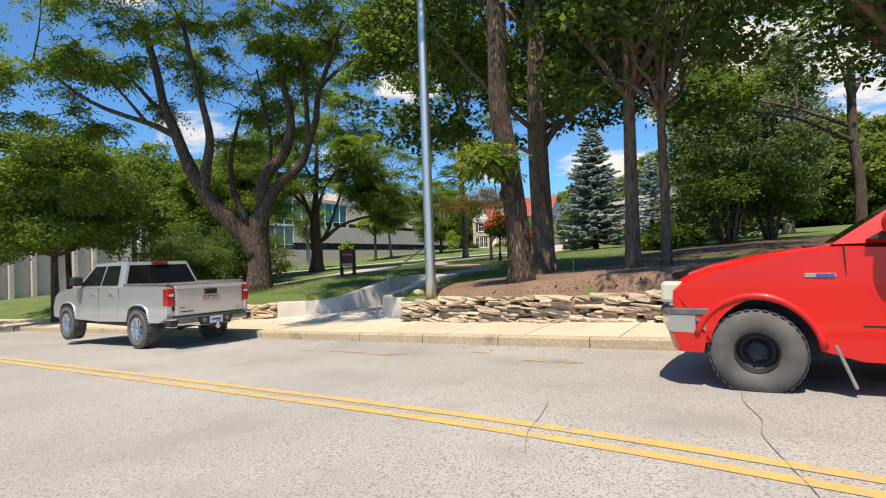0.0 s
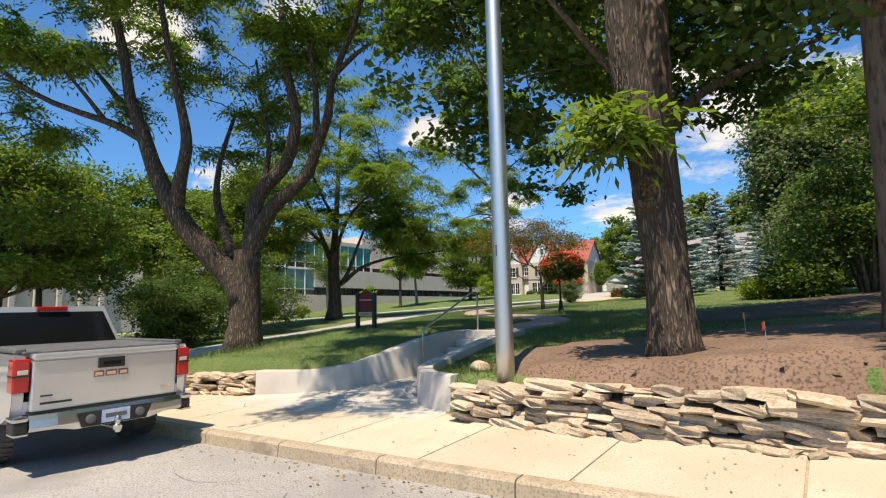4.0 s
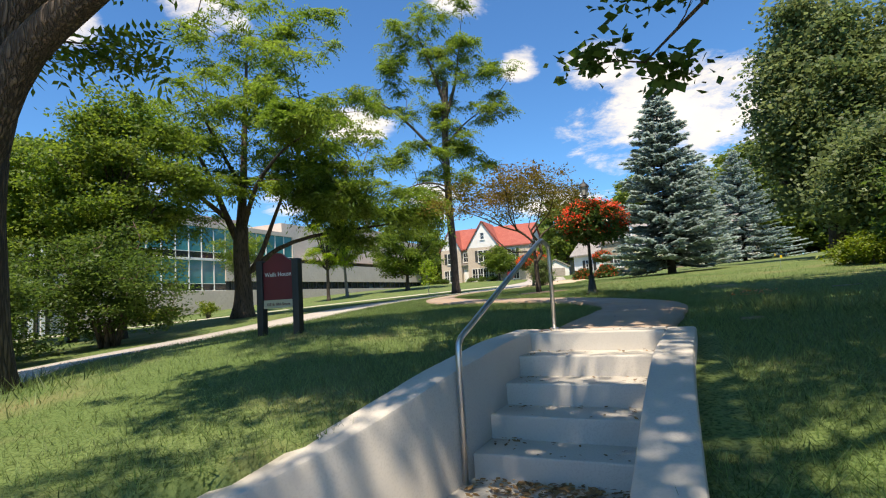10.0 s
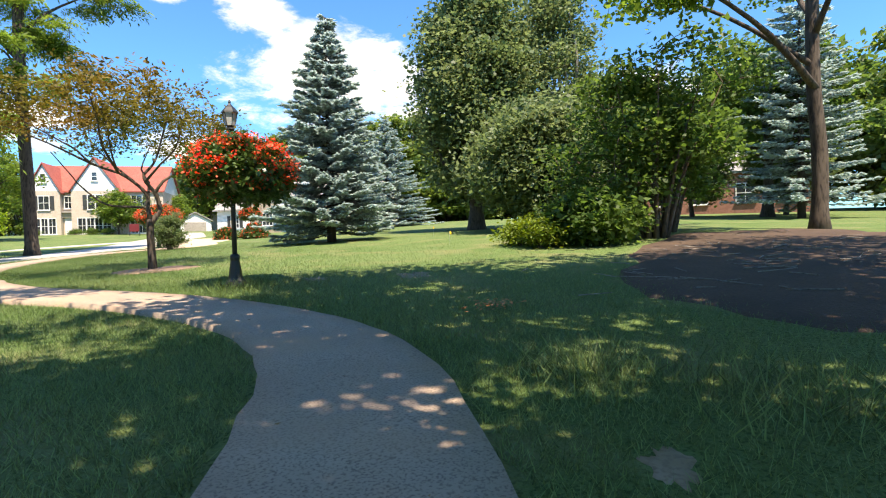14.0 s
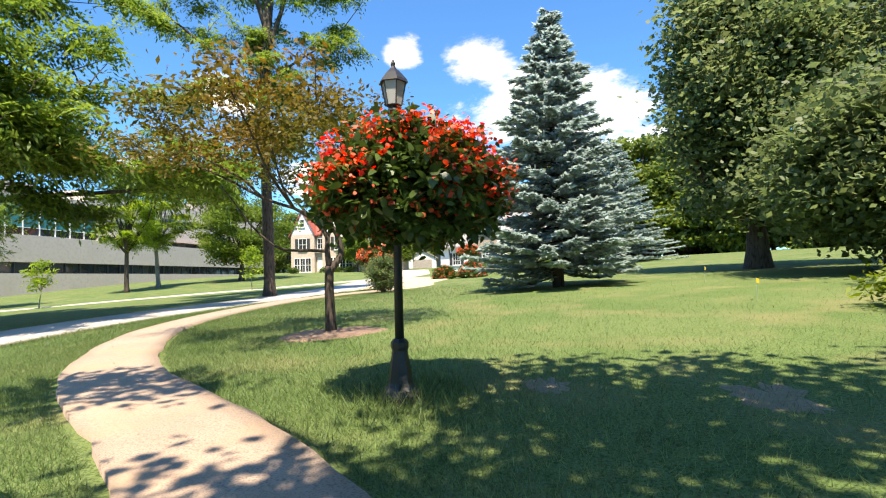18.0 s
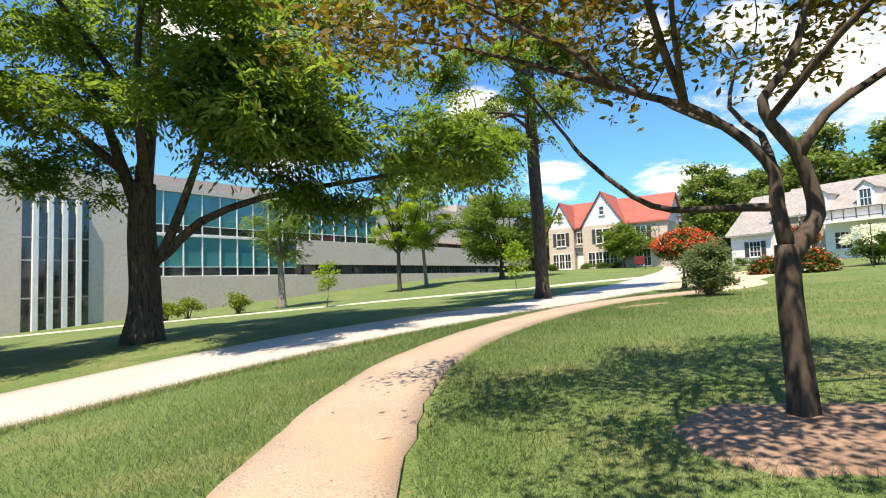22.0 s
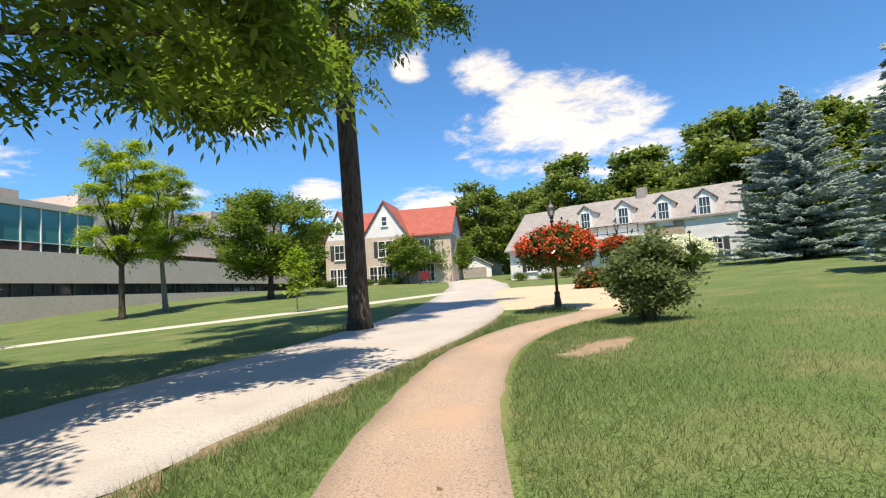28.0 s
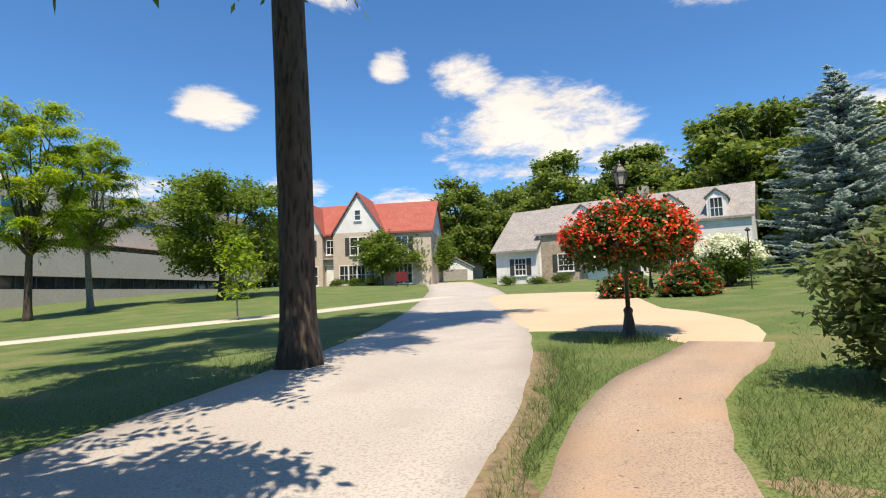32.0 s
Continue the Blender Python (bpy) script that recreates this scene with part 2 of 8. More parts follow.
M_DRIVE = mat("worn_drive", (0.41, 0.375, 0.335), 0.93, var=(0.48, 0.445, 0.40), scale=0.5, fine=(0.32, 0.285, 0.25), fine_scale=48, bump=0.012, bump_scale=70, stain=(0.38, 0.34, 0.30), stain_scale=0.9)
M_PLAZA = mat("tan_gravel_concrete", (0.50, 0.38, 0.255), 0.9, var=(0.55, 0.43, 0.295), scale=0.7, fine=(0.5, 0.38, 0.25), fine_scale=50, bump=0.006, bump_scale=80)
M_SIDE = mat("pale_walk_concrete", (0.50, 0.455, 0.375), 0.9, var=(0.56, 0.51, 0.43), scale=1.0, fine=(0.42, 0.38, 0.31), fine_scale=40)
M_STONE = mat("rough_limestone", (0.47, 0.375, 0.27), 0.9, obj=0.28, var=(0.57, 0.475, 0.36), scale=3.0, fine=(0.30, 0.215, 0.14), fine_scale=14, bump=0.02, bump_scale=16, stain=(0.36, 0.24, 0.13), stain_scale=2.5)
M_SOIL = mat("bare_soil", (0.185, 0.115, 0.078), 0.95, var=(0.25, 0.16, 0.112), scale=1.2, fine=(0.085, 0.052, 0.034), fine_scale=30, bump=0.03, bump_scale=28)
M_MULCH = mat("dark_mulch", (0.06, 0.037, 0.024), 0.95, var=(0.1, 0.06, 0.038), scale=1.2, fine=(0.055, 0.034, 0.022), fine_scale=30, bump=0.03, bump_scale=28)
M_STEEL = mat("brushed_steel", (0.72, 0.71, 0.69), 0.42, 1.0, var=(0.64, 0.63, 0.61), scale=1.5, bump=0.0006, bump_scale=200, stretch=(1, 1, 0.05))
M_RAIL = mat("satin_steel_rail", (0.64, 0.63, 0.61), 0.36, 1.0, var=(0.55, 0.54, 0.52), scale=8)
M_BARK = mat("brown_bark", (0.125, 0.085, 0.06), 0.95, var=(0.18, 0.13, 0.095), scale=2.5, fine=(0.055, 0.038, 0.027), fine_scale=9, bump=0.05, bump_scale=11, stretch=(2.2, 2.2, 0.45))
M_BARKF = furrowed("furrowed_bark", (0.215, 0.155, 0.11), (0.15, 0.104, 0.072), (0.05, 0.035, 0.025))
M_BARKD = mat("dark_bark", (0.07, 0.05, 0.037), 0.95, var=(0.11, 0.083, 0.063), scale=2.5, fine=(0.03, 0.022, 0.016), fine_scale=9, bump=0.04, bump_scale=11, stretch=(2.2, 2.2, 0.45))
M_BARKG = mat("grey_bark", (0.24, 0.21, 0.175), 0.95, var=(0.31, 0.275, 0.235), scale=2.5, fine=(0.12, 0.1, 0.08), fine_scale=10, bump=0.03, bump_scale=12, stretch=(2, 2, 0.5))


def leaf_mat(name, a, b, island=0.35, trans=0.42, rough=0.5, scale=0.5):
    return mat(name, a, rough, island=island, var=b, scale=scale, trans=trans, spec=0.4)


M_LEAF = leaf_mat("locust_leaf", (0.10, 0.17, 0.026), (0.165, 0.235, 0.044), trans=0.54)
M_LEAFB = leaf_mat("walnut_leaf", (0.095, 0.166, 0.027), (0.16, 0.23, 0.044), trans=0.56)
M_LEAFD = leaf_mat("dark_leaf", (0.068, 0.125, 0.025), (0.112, 0.175, 0.04), trans=0.54)
M_LEAFY = leaf_mat("yellow_green_leaf", (0.185, 0.285, 0.03), (0.27, 0.36, 0.045), trans=0.55)
M_LEAFO = leaf_mat("crabapple_leaf", (0.10, 0.115, 0.018), (0.20, 0.125, 0.025))
M_LEAFG = leaf_mat("grey_green_leaf", (0.115, 0.165, 0.06), (0.17, 0.215, 0.092), trans=0.46)
M_FAR = leaf_mat("woodland_leaf", (0.12, 0.18, 0.034), (0.18, 0.24, 0.056), scale=0.15, trans=0.45)
M_SPRUCE = leaf_mat("blue_spruce_needle", (0.29, 0.36, 0.34), (0.38, 0.45, 0.43), trans=0.42, rough=0.6)
M_LIME = leaf_mat("lime_leaf", (0.14, 0.20, 0.02), (0.20, 0.25, 0.03))
M_BEGLEAF = leaf_mat("begonia_leaf", (0.038, 0.08, 0.018), (0.07, 0.12, 0.026), rough=0.28, trans=0.25)
M_FLOWER = mat("red_orange_petal", (0.86, 0.10, 0.055), 0.5, island=0.2, trans=0.35, var=(0.9, 0.2, 0.075), scale=4)
M_WHITEFL = mat("white_petal", (0.75, 0.77, 0.60), 0.6, island=0.15, trans=0.3)
M_BLACK = mat("black_cast_iron", (0.018, 0.018, 0.018), 0.45, 0.0, var=(0.03, 0.03, 0.028), scale=6)
M_LITTER = mat("dry_leaf", (0.22, 0.13, 0.05), 0.8, island=0.5)

# ---- mesh helpers ----
def mesh_object(name, verts, faces, material, parent=None, smooth=False, label=""):
    me = bpy.data.meshes.new(name)
    me.from_pydata([tuple(v) for v in verts], [], [tuple(f) for f in faces])
    if smooth:
        me.polygons.foreach_set("use_smooth", [True] * len(me.polygons))
    me.materials.append(material)
    me.update()
    ob = new(name, me)
    ob.parent = parent
    if label:
        ob["label"] = label
    return ob


def quads_object(name, V, material, parent=None, corners=4):
    """One mesh out of many loose polygons: V is (n, corners, 3)."""
    n = len(V)
    me = bpy.data.meshes.new(name)
    me.vertices.add(n * corners)
    me.vertices.foreach_set("co", np.ascontiguousarray(V, dtype=np.float32).ravel())
    me.loops.add(n * corners)
    me.loops.foreach_set("vertex_index", np.arange(n * corners, dtype=np.int32))
    me.polygons.add(n)
    me.polygons.foreach_set("loop_start", np.arange(0, n * corners, corners, dtype=np.int32))
    me.polygons.foreach_set("loop_total", np.full(n, corners, dtype=np.int32))
    me.materials.append(material)
    me.update(calc_edges=True)
    ob = new(name, me)
    ob.parent = parent
    return ob


def part(name, bm, material, parent=None, label="", smooth=False):
    me = bpy.data.meshes.new(name)
    bm.normal_update()
    bm.to_mesh(me)
    bm.free()
    if smooth:
        me.polygons.foreach_set("use_smooth", [True] * len(me.polygons))
    me.materials.append(material)
    ob = new(name, me)
    ob.parent = parent
    if label:
        ob["label"] = label
    return ob


def box(bm, lo, hi, bevel=0.0, m=None):
    """A box between two corners, with its edges rounded."""
    c = [(a + b) / 2 for a, b in zip(lo, hi)]
    s = [abs(b - a) for a, b in zip(lo, hi)]
    geo = bmesh.ops.create_cube(bm, size=1, matrix=Matrix.Translation(c) @ Matrix.Diagonal((*s, 1)))
    vs = geo["verts"]
    if bevel:
        es = list({e for v in vs for e in v.link_edges})
        out = bmesh.ops.bevel(bm, geom=es, offset=bevel, segments=2, affect="EDGES", profile=0.5)
        vs = list({v for f in out["faces"] for v in f.verts} | {v for v in vs if v.is_valid})
    if m is not None:
        bmesh.ops.transform(bm, matrix=m, verts=vs)
    return vs


def tube(bm, pts, radii, sides=8, cap=True):
    """A tapered tube along points."""
    rings = []
    pts = [Vector([float(c) for c in p]) for p in pts]
    a = Vector((0.93, 0.31, 0.17))
    for i, p in enumerate(pts):
        d = (pts[min(i + 1, len(pts) - 1)] - pts[max(i - 1, 0)]).normalized()
        a = a - d * a.dot(d)
        if a.length < 1e-3:
            a = d.orthogonal()
        a.normalize()
        b = d.cross(a)
        rings.append([bm.verts.new(Vector(p) + float(radii[i]) * (a * math.cos(k * math.tau / sides) + b * math.sin(k * math.tau / sides))) for k in range(sides)])
    for r0, r1 in zip(rings, rings[1:]):
        for k in range(sides):
            bm.faces.new((r0[k], r0[(k + 1) % sides], r1[(k + 1) % sides], r1[k]))
    if cap:
        bm.faces.new(rings[0][::-1])
        bm.faces.new(rings[-1])
    return rings


def lathe(bm, profile, sides=16, at=(0, 0, 0), caps=True):
    """A turned shape from (radius, height) pairs."""
    rings = []
    for r, z in profile:
        rings.append([bm.verts.new((at[0] + r * math.cos((k + 0.5) * math.tau / sides), at[1] + r * math.sin((k + 0.5) * math.tau / sides), at[2] + z)) for k in range(sides)])
    for r0, r1 in zip(rings, rings[1:]):
        for k in range(sides):
            bm.faces.new((r0[k], r0[(k + 1) % sides], r1[(k + 1) % sides], r1[k]))
    if caps:
        bm.faces.new(rings[0][::-1])
        bm.faces.new(rings[-1])


def empty(name, x=0, y=0, z=0, rz=0, label="", category="", group="", kind=""):
    ob = new(name)
    ob.matrix_world = pose(x, y, z, 0, 0, rz)
    return tagged(ob, label, category, group, kind)


# ---- the lie of the land ----
HILLS = [(-9,17,0.05),(-6.3,15.6,.42),(-4.6,16.4,.45),(-3.7,19.8,.9),(-.4,18.2,.81),(2.4,21.6,.93),(2.8,25.6,1.08),
 (2.8,30,1.22),(-.2,32,1.15),(1.3,39,1.3),(2,47.2,1.44),(7.3,46.5,1.6),(16,44,2.1),(1.5,11.9,.6),(3,11,.85),(8,9,1.0),
 (12,20,1.5),(12,30,1.75),(20,79,2.7),(35,66,3.4),(1,59.5,1.65),(11,86,3.2),(-12,82,2.0),(-15,61,.8),(-9.7,40,.82),(-33,60,-.2),(-10.5,23,.1),(-6.5,31,.55),(-20,40,.2),(60,120,5),(60,40,3.8),(30,15,1.9)]
LAND=np.array(HILLS)
def _k(r): return np.where(r>1e-9, r*r*np.log(r+1e-12), 0)
land_n=len(LAND); land_a=np.zeros((land_n+3,land_n+3)); land_d=np.hypot(LAND[:,None,0]-LAND[None,:,0],LAND[:,None,1]-LAND[None,:,1])
land_a[:land_n, :land_n] = _k(land_d) + np.eye(land_n) * 2.0
land_a[:land_n, land_n] = 1
land_a[:land_n, land_n + 1:] = LAND[:, :2]
land_a[land_n, :land_n] = 1
land_a[land_n + 1:, :land_n] = LAND[:, :2].T
land_w = np.linalg.solve(land_a, np.r_[LAND[:,2],0,0,0])
def lawn(x,y):
    x=np.clip(np.asarray(x,float),-60,75); y=np.clip(np.asarray(y,float),-30,130)
    r=np.hypot(x[...,None]-LAND[:,0],y[...,None]-LAND[:,1])
    return (_k(r)*land_w[:land_n]).sum(-1)+land_w[land_n]+land_w[land_n + 1]*x+land_w[land_n + 2]*y


U, Nn = Vector((0.834, -0.552)), Vector((0.552, 0.834))     # along the street, and away from it
SU, SN = Vector((0.866, -0.5)), Vector((0.5, 0.866))         # across the steps, and up them
STEP_C = Vector((-0.1, 17.4))                             # middle of the top step's edge


def street(s, d):
    """World x, y from metres along and across the street."""
    return (U * s + Nn * d).to_tuple()


def sd(x, y):
    return 0.834 * x - 0.552 * y, 0.552 * x + 0.834 * y


KERB, ROAD_NEAR = 7.75, -1.6


def road_z(s, d):
    return 0.033 * np.clip(s, -60, 60) - 0.018 * np.abs(d - 4.0) + 0.06


def pave_z(s, d):
    return road_z(s, KERB) + 0.15 + 0.035 * (d - KERB)


def wall_line(s):
    """How far from the street the retaining walls stand."""
    return np.interp(s, [-40, -14.7, -12.4, -7.4, 0, 40], [9.6, 9.6, 10.0, 9.4, 9.4, 9.4])


def step_uv(x, y):
    rx, ry = x - STEP_C.x, y - STEP_C.y
    return 0.866 * rx - 0.5 * ry, 0.5 * rx + 0.866 * ry


LEFT_WALL = [(-0.80, 0.0), (-0.82, -0.7), (-0.85, -1.5), (-0.90, -2.1), (-1.02, -2.7), (-1.24, -3.2), (-1.56, -3.65), (-2.0, -3.98), (-2.45, -4.17), (-2.92, -4.28)]
RIGHT_WALL = [(0.60, -0.06), (0.58, -0.7), (0.55, -1.4), (0.54, -2.1), (0.54, -2.8), (0.55, -3.35), (0.63, -3.8), (0.86, -4.2), (1.22, -4.5), (1.66, -4.6)]
TOPS_R = [(-4.9, 0.44), (-3.9, 0.46), (-3.0, 0.55), (-2.2, 0.68), (-1.3, 0.80), (0.2, 0.86)]   # top of the right wall
RISE, TREAD, STAIR_N = 0.166, 0.37, -0.36                 # each step, and how far the top one's edge stands before its landing


def entry(x, y):
    """True in the cut between the two concrete walls."""
    u, n = step_uv(x, y)
    lo = np.interp(n, [p[1] for p in LEFT_WALL[::-1]], [p[0] for p in LEFT_WALL[::-1]])
    hi = np.interp(n, [p[1] for p in RIGHT_WALL[::-1]], [p[0] for p in RIGHT_WALL[::-1]])
    return (u > lo) & (u < hi) & (n < 0.1) & (n > -5)


def walk_z(x, y):
    """The entry walk's height: it leaves the pavement and rises to the steps."""
    u, n = step_uv(x, y)
    s, d = sd(x, y)
    k = np.clip((n + 4.7) / 2.7, 0, 1)
    return (pave_z(s, d) + 0.004) * (1 - k) + 0.02 * k


def ground(x, y):
    x, y = np.asarray(x, float), np.asarray(y, float)
    s, d = sd(x, y)
    z = lawn(x, y)
    low = np.where(d < KERB, road_z(s, d) - 0.2, pave_z(s, d) - 0.2)
    low = np.where(d < ROAD_NEAR, road_z(s, ROAD_NEAR) + 0.05, low)
    w = wall_line(s)
    k = np.clip((d - w - 0.15) / 0.35, 0, 1)
    z = np.where((s > -16.2) | (d < 9), low * (1 - k) + z * k, np.interp(d, [9, 14], [0, 1]) * (z - low) + low)
    u, n = step_uv(x, y)
    # the lawn lies a little under the top of the hooked wall
    under = np.interp(n, [p[0] for p in TOPS_R], [p[1] for p in TOPS_R]) - 0.13 + 0.3 * np.clip(u - 1.3, 0, 3) + 0.2 * np.clip(n + 1.4, 0, 2)
    z = np.where((u > 0) & (u < 3.5) & (n > -5) & (n < 0.2), np.minimum(z, under), z)
    return np.where(entry(x, y), walk_z(x, y) - 0.3, z)


def gz(x, y):
    return float(ground(x, y))

# ---- ground, road, pavement ----
def axis_steps(lo, hi, step, far):
    mid = np.arange(lo, hi + step / 2, step)
    grow = np.cumsum(step * 1.25 ** np.arange(1, 60))
    grow = grow[grow < far]
    return np.r_[(lo - grow)[::-1], mid, hi + grow]


gx, gy = axis_steps(-22, 26, 0.4, 1400), axis_steps(-4, 66, 0.4, 1400)
gx = np.unique(np.r_[gx, np.arange(-6, 2.6, 0.1)].round(3))
gy = np.unique(np.r_[gy, np.arange(11, 18.6, 0.1)].round(3))
GX, GY = np.meshgrid(gx, gy)
GZ = ground(GX, GY)
gi = np.arange(GX.size).reshape(GX.shape)
gf = np.stack([gi[:-1, :-1], gi[:-1, 1:], gi[1:, 1:], gi[1:, :-1]], -1).reshape(-1, 4)
lawn_ob = mesh_object("ground", np.stack([GX, GY, GZ], -1).reshape(-1, 3).tolist(), gf.tolist(), M_GRASS, smooth=True)
tagged(lawn_ob, "gently sloping mown green lawn with shaded patches", "lawn", kind="structure")


def spline(points, step=0.5):
    """Points along a smooth line through the given ones."""
    P = [np.array(p, float) for p in points]
    P = [2 * P[0] - P[1], *P, 2 * P[-1] - P[-2]]
    out = []
    for a, b, c, d in zip(P, P[1:], P[2:], P[3:]):
        k = max(2, int(np.linalg.norm(c - b) / step))
        for t in np.arange(k) / k:
            out.append(0.5 * (2 * b + (c - a) * t + (2 * a - 5 * b + 4 * c - d) * t * t + (3 * b - a - 3 * c + d) * t ** 3))
    out.append(P[-2])
    return np.array(out)


def ribbon(name, centre, width, material, lift=0.035, step=0.5, across=4, rough=0.05, deep=0.12, zfn=None):
    """A paved strip laid over the ground, with a skirt into it."""
    c = spline(centre, step)
    d = np.gradient(c, axis=0)
    d /= np.linalg.norm(d, axis=1)[:, None]
    nrm = np.stack([-d[:, 1], d[:, 0]], -1)
    rng = np.random.default_rng(len(name) * 7 + len(c))
    verts, faces = [], []
    wid = np.broadcast_to(np.interp(np.linspace(0, 1, len(c)), np.linspace(0, 1, len(np.atleast_1d(width))), np.atleast_1d(width)), len(c))
    cols = across + 3
    for i in range(len(c)):
        e = rng.normal(0, rough, 2)
        for k in range(cols):
            f = np.clip((k - 1) / across, 0, 1) - 0.5
            q = c[i] + nrm[i] * f * (wid[i] + 2 * e[int(f > 0)])
            z = zfn(q[0], q[1]) if zfn else gz(*q)
            verts.append((q[0], q[1], z + (lift if 0 < k < cols - 1 else -deep)))
    for i in range(len(c) - 1):
        for k in range(cols - 1):
            a = i * cols + k
            faces.append((a + 1, a, a + cols, a + cols + 1))
    return mesh_object(name, verts, faces, material, smooth=True)


def blob(name, x, y, rx, ry, turn, material, lift=0.02, rim=0.12, seed=1, rings=6, spokes=40, wobble=0.18, zfn=None, outline=None, mound=0.0):
    """A patch laid over the ground, with an uneven outline."""
    verts, faces = [], []
    ca, sa = math.cos(radians(turn)), math.sin(radians(turn))
    for j in range(rings + 1):
        for k in range(spokes):
            a = k * math.tau / spokes
            f = j / rings
            if outline:
                q = outline(a)
                lx, ly = q[0] * f, q[1] * f
            else:
                w = 1 + wobble * noise.noise((math.cos(a) * 1.7 + seed * 3.1, math.sin(a) * 1.7, seed)) + 0.5 * wobble * noise.noise((math.cos(a) * 5 + seed, math.sin(a) * 5, seed * 2))
                lx, ly = rx * w * f * math.cos(a), ry * w * f * math.sin(a)
            px, py = x + ca * lx - sa * ly, y + sa * lx + ca * ly
            z = zfn(px, py) if zfn else gz(px, py)
            verts.append((px, py, z + (lift + mound * (1 - f * f) if j < rings else -rim * 0.3)))
    for j in range(rings):
        for k in range(spokes):
            a, b = j * spokes + k, j * spokes + (k + 1) % spokes
            faces.append((a, b, b + spokes, a + spokes))
    return mesh_object(name, verts, faces, material, smooth=True)


def street_sheet(name, s0, s1, d0, d1, zfn, material, step=0.6, nd=12):
    S, D = np.arange(s0, s1 + step / 2, step), np.linspace(d0, d1, nd)
    verts = [(*street(s, d), float(zfn(s, d))) for s in S for d in D]
    faces = [(i * nd + k, i * nd + k + nd, i * nd + k + nd + 1, i * nd + k + 1) for i in range(len(S) - 1) for k in range(nd - 1)]
    return mesh_object(name, verts, faces, material, smooth=True)


road = tagged(street_sheet("road", -70, 60, ROAD_NEAR, KERB + 0.02, road_z, M_ASPHALT, 1.0, 16), "pale worn asphalt road with cracks", "road", kind="structure")
def centre_line(s):
    """How far across the street its painted middle lies: it bends a little towards the near side."""
    return np.interp(s, [-20, -6, -2, 0, 2, 12], [3.92, 3.78, 3.72, 3.52, 3.25, 2.9])


for side_off in (-0.105, 0.105):
    S = np.arange(-70, 60.1, 0.5)
    mid_d = np.convolve(np.pad(centre_line(S), 3, mode="edge"), np.ones(7) / 7, mode="valid") + side_off
    verts = [(*street(a, b + o), float(road_z(a, b + o)) + 0.005) for a, b in zip(S, mid_d) for o in (-0.055, 0.0, 0.055)]
    faces = [(i * 3 + k, i * 3 + k + 3, i * 3 + k + 4, i * 3 + k + 1) for i in range(len(S) - 1) for k in range(2)]
    line_ob = mesh_object("road_marking", verts, faces, M_YELLOW, smooth=True)
    tagged(line_ob, "worn yellow double centre line on asphalt", "road marking", kind="structure")

# kerb stones in lengths with joints
for i in range(-22, 16):
    bm = bmesh.new()
    s0, s1 = i * 1.55 - 1.0, i * 1.55 + 0.535
    ring = []
    for s in np.linspace(s0, s1, 3):
        zb, zt = float(road_z(s, KERB)) - 0.1, float(pave_z(s, KERB + 0.09)) + 0.008
        prof = [(KERB - 0.0, zb), (KERB + 0.015, zt - 0.03), (KERB + 0.035, zt - 0.008), (KERB + 0.065, zt), (KERB + 0.17, zt), (KERB + 0.17, zb)]
        ring.append([bm.verts.new((*street(s, d), z)) for d, z in prof])
    for r0, r1 in zip(ring, ring[1:]):
        for k in range(len(r0) - 1):
            bm.faces.new((r0[k], r1[k], r1[k + 1], r0[k + 1]))
    bm.faces.new(ring[0]); bm.faces.new(ring[-1][::-1])
    tagged(part("kerb", bm, M_KERB), "weathered tan concrete kerb", "kerb", "kerb stones", "structure")

# pavement slabs
pavement = empty("pavement", 0, 0, 0, label="tan concrete pavement slabs with cut joints", category="pavement", kind="structure")
for i in range(-22, 20):
    s0, s1 = i * 1.55 - 0.6, i * 1.55 + 0.935
    bm = bmesh.new()
    far0, far1 = float(wall_line(s0)) + 0.25, float(wall_line(s1)) + 0.25
    lip = 0.003
    pts = [(s0 + lip, KERB + 0.185), (s1 - lip, KERB + 0.185), (s1 - lip, far1), (s0 + lip, far0)]
    top = [bm.verts.new((*street(s, d), float(pave_z(s, d)))) for s, d in pts]
    low = [bm.verts.new((*street(s, d), float(pave_z(s, d)) - 0.11)) for s, d in pts]
    bm.faces.new(top)
    for k in range(4):
        bm.faces.new((top[k], low[k], low[(k + 1) % 4], top[(k + 1) % 4]))
    part("slab", bm, M_PAVE, pavement)
bed = street_sheet("pavement_bed", -36, 32, KERB + 0.17, 9.5, lambda s, d: pave_z(s, d) - 0.014, M_KERB, 1.5, 4)
bed.parent = pavement

# far side of the street
street_sheet_far = tagged(street_sheet("pavement_opposite", -70, 60, ROAD_NEAR - 3.0, ROAD_NEAR, lambda s, d: road_z(s, ROAD_NEAR) + 0.12, M_PAVE, 2, 3), "plain concrete pavement across the road", "pavement", kind="structure")

